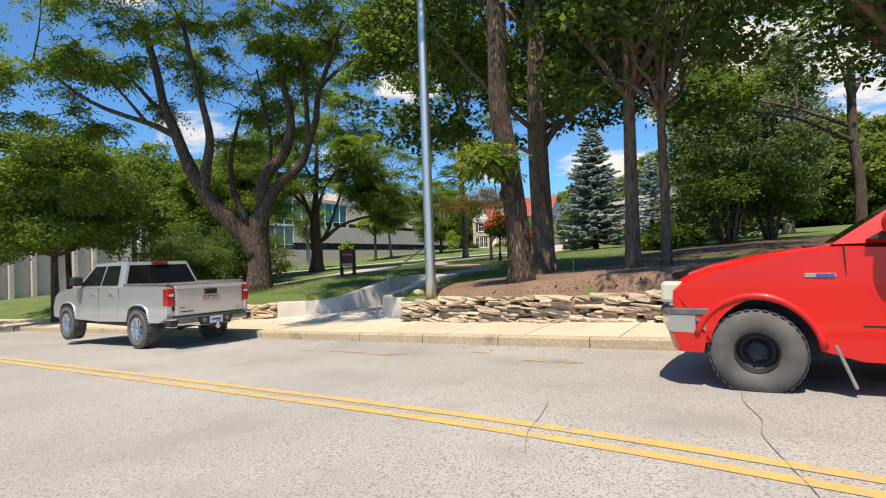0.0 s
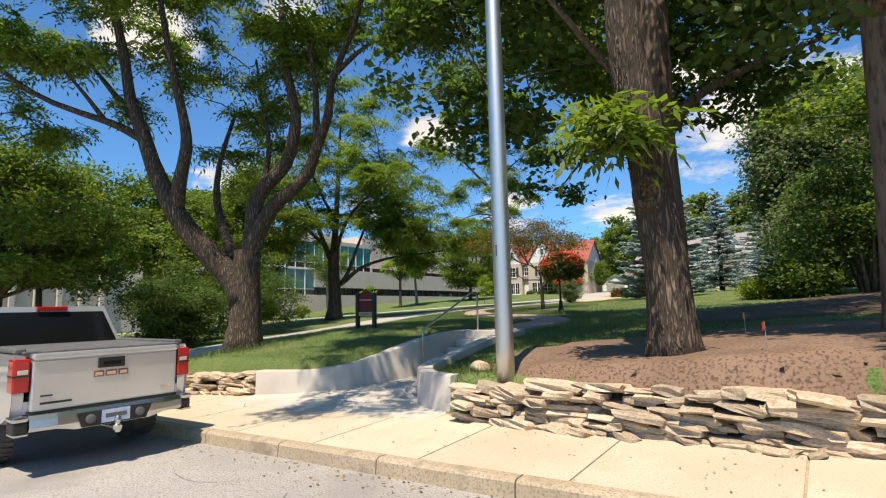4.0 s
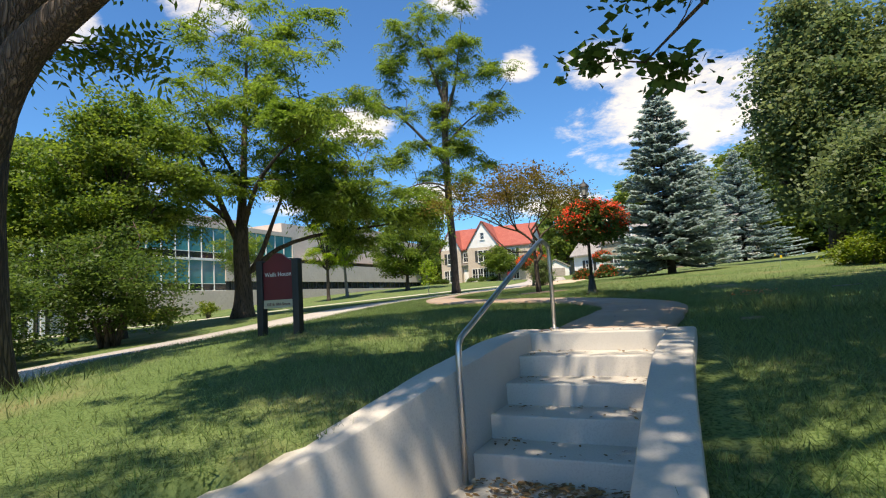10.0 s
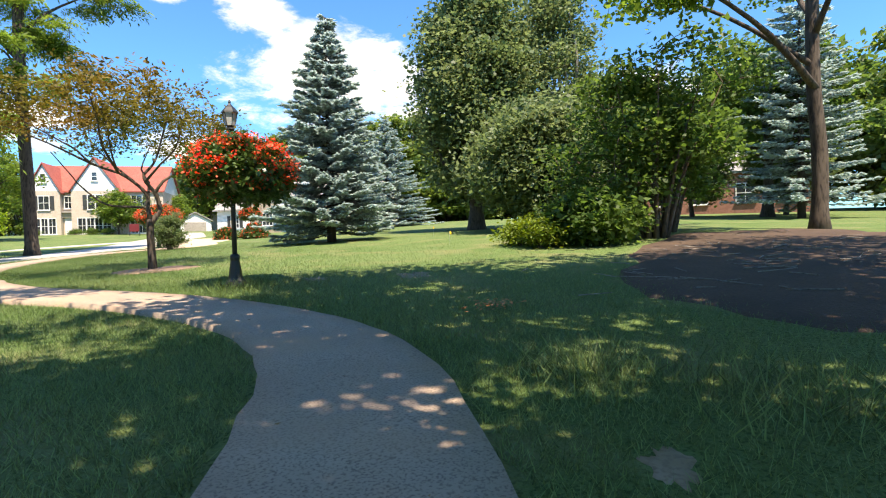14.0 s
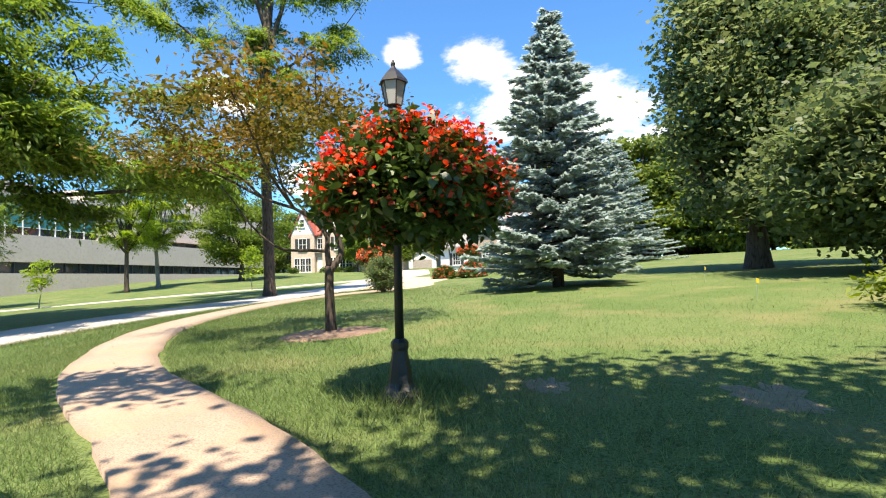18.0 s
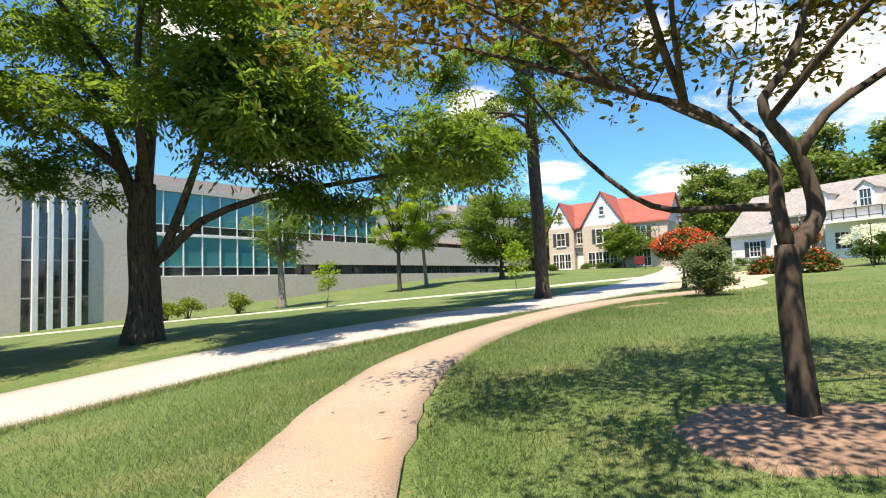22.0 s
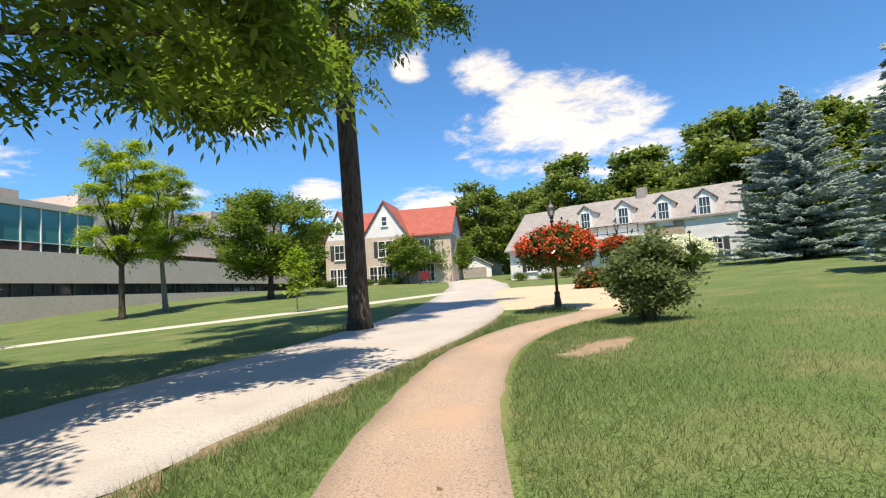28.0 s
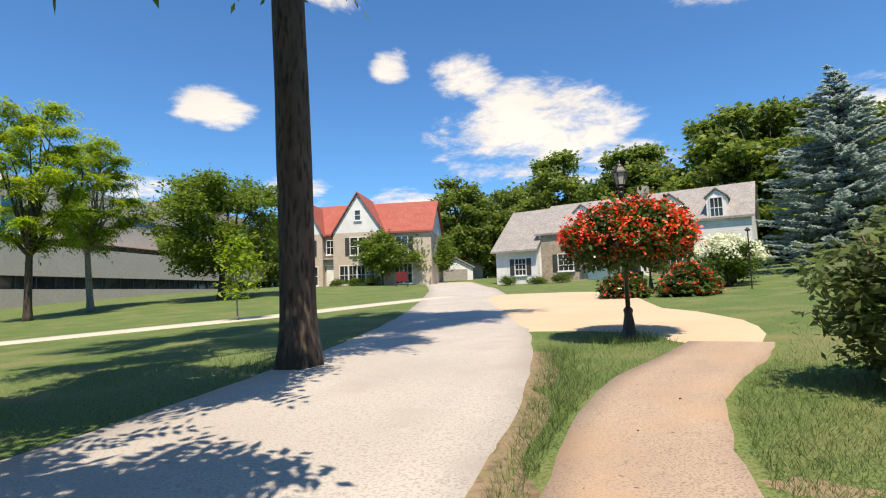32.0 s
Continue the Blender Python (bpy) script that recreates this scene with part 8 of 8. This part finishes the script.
grass("grass_tufts", np.concatenate(tx), np.concatenate(ty), 0.09, 0.22, 0.005, 2, "longer unmown grass tufts")

# ragged earth and longer grass along the drive's edge
dl = spline(DRIVE, 0.3)
dg = np.gradient(dl, axis=0); dg /= np.linalg.norm(dg, axis=1)[:, None]
wide = np.interp(np.linspace(0, 1, len(dl)), np.linspace(0, 1, 7), (3.6, 3.4, 3.5, 3.6, 4.2, 5, 5))
edge_pts = dl + np.stack([dg[:, 1], -dg[:, 0]], -1) * (wide / 2 + 0.06)[:, None]
sel = (edge_pts[:, 1] > 26) & (edge_pts[:, 1] < 46)
M_EDGE = mat("dry_edge_earth", (0.27, 0.19, 0.12), 0.95, var=(0.19, 0.16, 0.075), scale=4, fine=(0.14, 0.10, 0.065), fine_scale=18, bump=0.02, bump_scale=25)
tagged(ribbon("soil_edge", [tuple(p) for p in edge_pts[sel][::3]], 0.34, M_EDGE, 0.018, 0.3, 3, 0.09), "ragged strip of bare earth along the driveway edge", "soil strip", kind="structure")
et = edge_pts[sel]
ek = et[rg.integers(0, len(et), 14000)] + rg.normal(0, 0.16, (14000, 2)) + np.stack([dg[sel][:, 1], -dg[sel][:, 0]], -1).mean(0) * 0.25
grass("grass_edge", ek[:, 0], ek[:, 1], 0.05, 0.14, 0.004, 4, "ragged longer grass along the driveway edge")

# ---- flowers and small things by the houses ----
def flower_mound(x, y, w, h, seed):
    rng = np.random.default_rng(seed)
    root = empty("flower_bush", x, y, gz(x, y), 0, "low mound of orange-red flowers beside the forecourt", "flower bush", "flower mounds")
    v = rng.normal(0, 1, (260, 3)); v /= np.linalg.norm(v, axis=1)[:, None]
    v[:, 2] = np.abs(v[:, 2])
    c = v * (rng.uniform(0.2, 1, 260) ** 0.4)[:, None] * np.array([w, w, h]) + np.array([0, 0, 0.08])
    quads_object("foliage", leaves(rng, c, 16, 0.1, 0.15, ratio=0.6, droop=0.3), M_BEGLEAF, root)
    top = c[np.linalg.norm(c / np.array([w, w, h]), axis=1) > 0.8]
    top = top[rng.random(len(top)) < 0.6] * 1.05
    quads_object("blossom", leaves(rng, top, 9, 0.07, 0.09, ratio=0.9, droop=0.3), M_FLOWER, root)
    return root


flower_mound(14.6, 52.1, 0.9, 0.95, 301)
flower_mound(13.1, 53.4, 0.75, 0.8, 302)
lamp_post(15.4, 54.7, 3)
flower_basket(15.4, 54.7, gz(15.4, 54.7) + 1.75, 0.75, 0.4, 203)
hyd = shrub("rounded white hydrangea bush in bloom", 18.0, 53.6, 1.0, 1.7, M_LEAFD, 311, 90, 40, 0.14)
rh = np.random.default_rng(4)
hv = rh.normal(0, 1, (90, 3)); hv /= np.linalg.norm(hv, axis=1)[:, None]; hv[:, 2] = np.abs(hv[:, 2])
quads_object("blossom", leaves(rh, hv * np.array([1.15, 1.15, 0.8]) + np.array([0, 0, 1.1]), 26, 0.09, 0.09, ratio=0.9), M_WHITEFL, hyd)
hyd2 = shrub("rounded white hydrangea bush in bloom", 19.6, 54.8, 1.0, 1.6, M_LEAFD, 312, 90, 40, 0.14)
quads_object("blossom", leaves(rh, hv * np.array([1.15, 1.15, 0.8]) + np.array([0, 0, 1.0]), 22, 0.09, 0.09, ratio=0.9), M_WHITEFL, hyd2)
post = empty("bird_feeder_pole", 16.7, 51.6, gz(16.7, 51.6), 0, "thin dark metal pole standing in the lawn", "pole")
bm = bmesh.new(); tube(bm, [(0, 0, -0.1), (0, 0, 1.9)], [0.025, 0.02], 8); part("shaft", bm, M_BLACK, post)
bm = bmesh.new(); lathe(bm, [(0.06, 1.9), (0.09, 1.94), (0.02, 2.02)], 10); part("cap", bm, M_BLACK, post)
HBm = HB.matrix_world.copy()
for k, (lx, ly, w, h) in enumerate([(2, -2.2, 0.9, 0.8), (4.5, -2.0, 0.8, 0.6), (6.6, -1.9, 0.9, 0.7), (14.5, -1.8, 0.9, 0.9), (16.6, -1.8, 0.9, 0.8), (18.8, -1.7, 0.8, 0.9), (20.8, -1.5, 0.7, 0.8)]):
    p = HBm @ Vector((lx, ly, 0))
    shrub("clipped green foundation shrub by the house wall", p.x, p.y, w, h, M_LEAFD, 321 + k, 60, 30, 0.13, 4)
HAm = Matrix.LocRotScale((5.4, 91.4, 3.1), Euler((0, 0, radians(-28))), None)
for k, (lx, w, h) in enumerate([(5, 0.7, 0.7), (6.6, 0.7, 0.7), (8.2, 0.7, 0.7), (0.8, 0.7, 0.7)]):
    p = HAm @ Vector((lx, -1.2, 0))
    shrub("clipped green foundation shrub by the brick wall", p.x, p.y, w, h, M_LEAFD, 331 + k, 50, 26, 0.16, 4)
for k, (tx, ty, hh, cw) in enumerate([(13.2, 86.5, 4.8, 1.9), (16.4, 87.5, 4.6, 2.0), (20.2, 90.5, 4.8, 2.2)]):
    simple_tree("small rounded ornamental tree by the brick house", tx, ty, hh, 1.3, 0.1, (cw, 1.0), M_BARK, M_LEAF, 341 + k, 30, 9, 24, size=0.3, spread=0.4)
# sheds at the end of the drive
for k, (sx, sy, rz) in enumerate([(25.5, 99, -15), (31, 108, -25)]):
    sh = empty("garage", sx, sy, gz(sx, sy), rz, "small grey gabled garage at the end of the drive", "garage")
    slab("wall", -2.2, 2.2, 0, 4, -0.5, 1.5, M_WHITE if k == 0 else M_CONCD, sh)
    bm = bmesh.new(); gable_prism(bm, -2.2, 2.2, 0, 4, 1.5, 2.7, "y"); part("gable", bm, M_WHITE if k == 0 else M_CONCD, sh)
    roof_slopes("roof", -2.2, 2.2, 0, 4, 1.5, 2.7, "y", M_GREYROOF, sh, 0.25)
    slab("garage_door", -1.5, 1.5, -0.06, 0, -0.1, 1.35, M_CONCD, sh)
sg = empty("small_sign", 14.0, 83.0, gz(14.0, 83.0), -15, "small maroon sign board on posts by the drive", "sign")
for sx in (-0.5, 0.5):
    slab("post", sx - 0.04, sx + 0.04, -0.04, 0.04, -0.2, 1.2, M_BLACK, sg)
slab("board", -0.48, 0.48, -0.03, 0.03, 0.45, 1.3, M_MAROON, sg, 0.01)
# brick house far across the right-hand lawn
HC = empty("far_brick_house", 47, 33.5, gz(47, 33.5), -75, "low red-brick house far across the lawn behind trees", "house")
M_REDBRICK = mat("red_brick", (0.27, 0.12, 0.085), 0.9, var=(0.33, 0.155, 0.11), scale=2, fine=(0.2, 0.085, 0.06), fine_scale=7)
slab("wall", -7, 7, 0, 7, -1, 3.4, M_REDBRICK, HC)
bm = bmesh.new(); gable_prism(bm, -7, 7, 0, 7, 3.4, 5.6, "x"); part("gable", bm, M_REDBRICK, HC)
roof_slopes("roof", -7, 7, 0, 7, 3.4, 5.6, "x", M_GREYROOF, HC, 0.3)
for xx in (-4.5, -1.5, 2, 5):
    sash_window(HC, xx, 0, 0.9, 1.3, 1.5, 2, 2)
# small marker flags and stakes in the soil
M_FLAGR = mat("red_flag_vinyl", (0.75, 0.05, 0.02), 0.6)
M_FLAGY = mat("yellow_flag_vinyl", (0.75, 0.50, 0.03), 0.6)
for fx, fy, fh, fm, lab in ((2.3, 10.75, 0.42, M_FLAGR, "small red utility marker flag on a wire"), (3.2, 12.9, 0.4, M_FLAGY, "small yellow utility marker flag on a wire"), (12.4, 31.2, 0.4, M_FLAGY, "small yellow utility marker flag on a wire"), (9.6, 27.4, 0.4, M_FLAGY, "small yellow utility marker flag on a wire")):
    fl = empty("marker_flag", fx, fy, gz(fx, fy), random.uniform(0, 90), lab, "marker flag", "marker flags")
    bm = bmesh.new(); tube(bm, [(0, 0, -0.05), (0.01, 0, fh)], [0.003, 0.003], 5); part("wire", bm, M_STEEL, fl)
    bm = bmesh.new()
    va = [[bm.verts.new((0.01 + u * 0.1, 0.015 * math.sin(u * 5) + dy, fh - v * 0.08 - 0.03 * u)) for v in (0, 1) for dy in (0, 0.002)] for u in (0, 0.35, 0.7, 1)]
    for r0, r1 in zip(va, va[1:]):
        for a, b in ((0, 1), (1, 3), (3, 2), (2, 0)):
            bm.faces.new((r0[a], r0[b], r1[b], r1[a]))
    part("flag", bm, fm, fl)
# boulders behind the hooked wall
for k, (bx, by, r) in enumerate([(-0.62, 12.6, 0.15)]):
    bm = bmesh.new()
    bmesh.ops.create_icosphere(bm, subdivisions=3, radius=r)
    for v in bm.verts:
        v.co *= 1 + 0.35 * noise.noise(v.co * 6 + Vector((k * 5, 0, 0)))
        v.co.z *= 0.6
    ob = part("boulder", bm, M_STONE)
    ob.location = (bx, by, gz(bx, by) + r * 0.35)
    tagged(ob, "rough tan limestone boulder lying in the grass", "boulder", "boulders")

# ---- paint marks, cracks, fallen leaves ----
M_SPRAY = mat("faded_yellow_spray", (0.58, 0.36, 0.06), 0.85, var=(0.4, 0.3, 0.14), scale=14, stain=(0.32, 0.29, 0.24), stain_scale=12, stain_at=(0.5, 0.62))
M_BLUESPRAY = mat("faded_blue_spray", (0.16, 0.25, 0.42), 0.85, var=(0.28, 0.3, 0.34), scale=14)


def paint(name, pts, width, material, label):
    """A flat stroke on the road, by street coordinates."""
    P = spline(pts, 0.08)
    d = np.gradient(P, axis=0); d /= np.linalg.norm(d, axis=1)[:, None] + 1e-9
    n = np.stack([-d[:, 1], d[:, 0]], -1)
    verts, faces = [], []
    for i, (q, w) in enumerate(zip(P, n)):
        for sgn in (-1, 1):
            s_, d_ = q + w * sgn * width * (0.5 + 0.18 * noise.noise((i * 0.9, sgn * 3, width * 50)))
            verts.append((*street(s_, d_), float(road_z(s_, d_)) + 0.006))
    for i in range(len(P) - 1):
        faces.append((2 * i, 2 * i + 2, 2 * i + 3, 2 * i + 1))
    return tagged(mesh_object(name, verts, faces, material), label, "road marking", kind="structure")


ym = sd(-0.84, 8.15)
paint("survey_mark", [(ym[0] - 0.55, ym[1] + 0.1), (ym[0], ym[1])], 0.05, M_SPRAY, "faded yellow spray survey arrow on asphalt")
paint("survey_mark", [(ym[0] - 0.25, ym[1] + 0.03), (ym[0] + 0.05, ym[1] + 0.28)], 0.05, M_SPRAY, "faded yellow spray survey arrow on asphalt")
for k in range(4):
    paint("survey_mark", [(ym[0] - 1.5 + k * 0.2, ym[1] + 0.1), (ym[0] - 1.43 + k * 0.2, ym[1] + 0.24), (ym[0] - 1.36 + k * 0.2, ym[1] + 0.12)], 0.035, M_SPRAY, "faded yellow spray survey figures on asphalt")
paint("survey_mark", [(ym[0] - 2.3, ym[1] + 0.15), (ym[0] - 1.85, ym[1] + 0.1)], 0.04, M_SPRAY, "faded yellow spray survey stroke on asphalt")
e2 = sd(1.35, 6.9)
paint("survey_mark", [(e2[0] - 0.4, e2[1] + 0.02), (e2[0] + 0.35, e2[1] - 0.06)], 0.055, M_YELLOW, "yellow spray survey stroke on asphalt")
paint("survey_mark", [(e2[0] + 0.0, e2[1] + 0.07), (e2[0] + 0.45, e2[1] + 0.0)], 0.05, M_BLUESPRAY, "blue spray survey stroke on asphalt")
paint("survey_mark", [(e2[0] - 1.5, e2[1] + 0.5), (e2[0] - 1.15, e2[1] + 0.45)], 0.045, M_SPRAY, "yellow spray survey stroke on asphalt")
M_CRACK = mat("tar_crack", (0.12, 0.11, 0.1), 0.95, var=(0.2, 0.19, 0.17), scale=9)
rc = np.random.default_rng(12)
for k in range(14):
    s_, d_ = rc.uniform(-9, 4), rc.uniform(4.6, 7.2)
    pts = [(s_, d_)]
    ang = rc.uniform(0, math.tau)
    for j in range(rc.integers(3, 8)):
        ang += rc.normal(0, 0.3) * (-1) ** j
        pts.append((pts[-1][0] + 0.28 * math.cos(ang), np.clip(pts[-1][1] + 0.28 * math.sin(ang), 0.2, 7.5)))
    paint("road_crack", pts, 0.005, M_CRACK, "narrow crack in the worn asphalt")


for pts in ([(-0.42, 5.5), (-0.36, 5.0), (-0.22, 4.5), (-0.2, 4.1), (-0.05, 3.6), (0.1, 3.1), (0.12, 2.5)], [(-1.85, 4.4), (-1.75, 4.0), (-1.68, 3.6), (-1.52, 3.2)]):
    paint("road_crack", pts, 0.006, M_CRACK, "ragged crack across the painted centre line")


def litter(name, px, py, zfn, size, seed, label):
    rng = np.random.default_rng(seed)
    n = len(px)
    c = np.stack([px, py, np.array([float(zfn(a, b)) for a, b in zip(px, py)]) + 0.012], -1)
    az = rng.uniform(0, math.tau, n)
    d = np.stack([np.cos(az), np.sin(az), rng.normal(0, 0.15, n)], -1)
    w = np.stack([-np.sin(az), np.cos(az), rng.normal(0.1, 0.2, n)], -1)
    ln = size * rng.uniform(0.5, 1.5, n)[:, None]
    V = np.stack([c, c + d * ln * 0.5 + w * ln * 0.25, c + d * ln, c + d * ln * 0.5 - w * ln * 0.25], 1)
    return tagged(quads_object(name, V, M_LITTER), label, "leaf litter", kind="stuff")


def walk_top(x, y):
    u, n = step_uv(x, y)
    if n > STAIR_N - 4 * TREAD:
        k = min(4, int((n - STAIR_N + 4 * TREAD) / TREAD + 1e-6))
        return 0.02 + RISE * (k + 1)
    return float(walk_z(x, y))


lu = rc.uniform(-0.6, 0.4, 500); ln_ = rc.uniform(-4.6, 0.0, 500)
sidey = rc.random(500) < 0.55
lu = np.where(sidey & (ln_ > -1.8), np.where(lu > -0.1, 1, -1) * (0.52 - np.abs(rc.normal(0, 0.09, 500))) - 0.12, lu)
px = STEP_C.x + 0.866 * lu + 0.5 * ln_; py = STEP_C.y - 0.5 * lu + 0.866 * ln_
litter("leaf_litter", px, py, walk_top, 0.035, 5, "scattered dry brown leaves on the concrete steps")
# drift of leaves at the foot of the steps
lu = rc.normal(-0.15, 0.3, 420).clip(-0.66, 0.4); ln_ = -1.85 - np.abs(rc.normal(0, 0.22, 420))
px = STEP_C.x + 0.866 * lu + 0.5 * ln_; py = STEP_C.y - 0.5 * lu + 0.866 * ln_
litter("leaf_drift", px, py, lambda a, b: walk_top(a, b) + random.uniform(0, 0.02), 0.045, 6, "drift of dry brown leaves at the foot of the steps")
ls, ld = rc.uniform(-14, 5, 420), rc.uniform(7.95, 9.3, 420)
pp = [street(a, b) for a, b in zip(ls, ld)]
litter("leaf_litter", np.array([p[0] for p in pp]), np.array([p[1] for p in pp]), lambda a, b: pave_z(*sd(a, b)), 0.03, 7, "scattered bits of leaf on the pavement")
ls, ld = rc.uniform(-14, 6, 500), 7.72 - np.abs(rc.normal(0, 0.25, 500))
pp = [street(a, b) for a, b in zip(ls, ld)]
litter("leaf_litter", np.array([p[0] for p in pp]), np.array([p[1] for p in pp]), lambda a, b: road_z(*sd(a, b)), 0.04, 8, "leaf litter and grit along the gutter")
pl_ = spline(PATH, 0.2)
pk = pl_[rc.integers(0, len(pl_), 260)] + rc.normal(0, 0.28, (260, 2))
litter("leaf_litter", pk[:, 0], pk[:, 1], lambda a, b: gz(a, b) + 0.045, 0.035, 9, "scattered bits of leaf on the footpath")
bp_ = np.array([[rc.normal(6, 3.0), rc.normal(11, 2.0)] for _ in range(1400)])
litter("bark_litter", bp_[:, 0], bp_[:, 1], lambda a, b: gz(a, b) + 0.03, 0.07, 10, "bark chips and twigs on the bare soil")
op_ = np.stack([rc.normal(3.64, 0.16, 110), rc.normal(20.53, 0.12, 110)], -1)
ob_ = litter("petal_litter", op_[:, 0], op_[:, 1], lambda a, b: gz(a, b) + random.uniform(0.02, 0.09), 0.05, 11, "little heap of orange petals and leaves on the lawn")
ob_.data.materials[0] = mat("faded_orange_petal", (0.62, 0.2, 0.06), 0.7, island=0.4)
tw = np.random.default_rng(8)
bm = bmesh.new()
for k in range(90):
    a = tw.uniform(0, math.tau)
    x_, y_ = 9.0 + tw.normal(0, 2.2), 19.6 + tw.normal(0, 1.2)
    L_ = tw.uniform(0.15, 0.6)
    x2, y2 = x_ + L_ * math.cos(a), y_ + L_ * math.sin(a)
    tube(bm, [(x_, y_, gz(x_, y_) + 0.045), (x2, y2, gz(x2, y2) + 0.05)], [0.008, 0.004], 4)
tagged(part("fallen_sticks", bm, M_BARKG), "dry fallen twigs scattered on the mulch", "twigs", kind="stuff")
for k, (sx, sy) in enumerate([(-22.5, 57.2), (-23.4, 56.6), (-21.4, 58.0), (-18.6, 59.6)]):
    shrub("yellow-green shrub at the foot of the stair tower", sx, sy + 1.6, 0.9, 1.5 + 0.3 * (k % 2), M_LIME, 361 + k, 60, 30, 0.17, 5)

# the whole plan at its true size
for ob in list(scene.objects):
    if ob.parent is None and ob.type in ("MESH", "EMPTY"):
        ob.matrix_basis = Matrix.Scale(GROW, 4) @ ob.matrix_basis
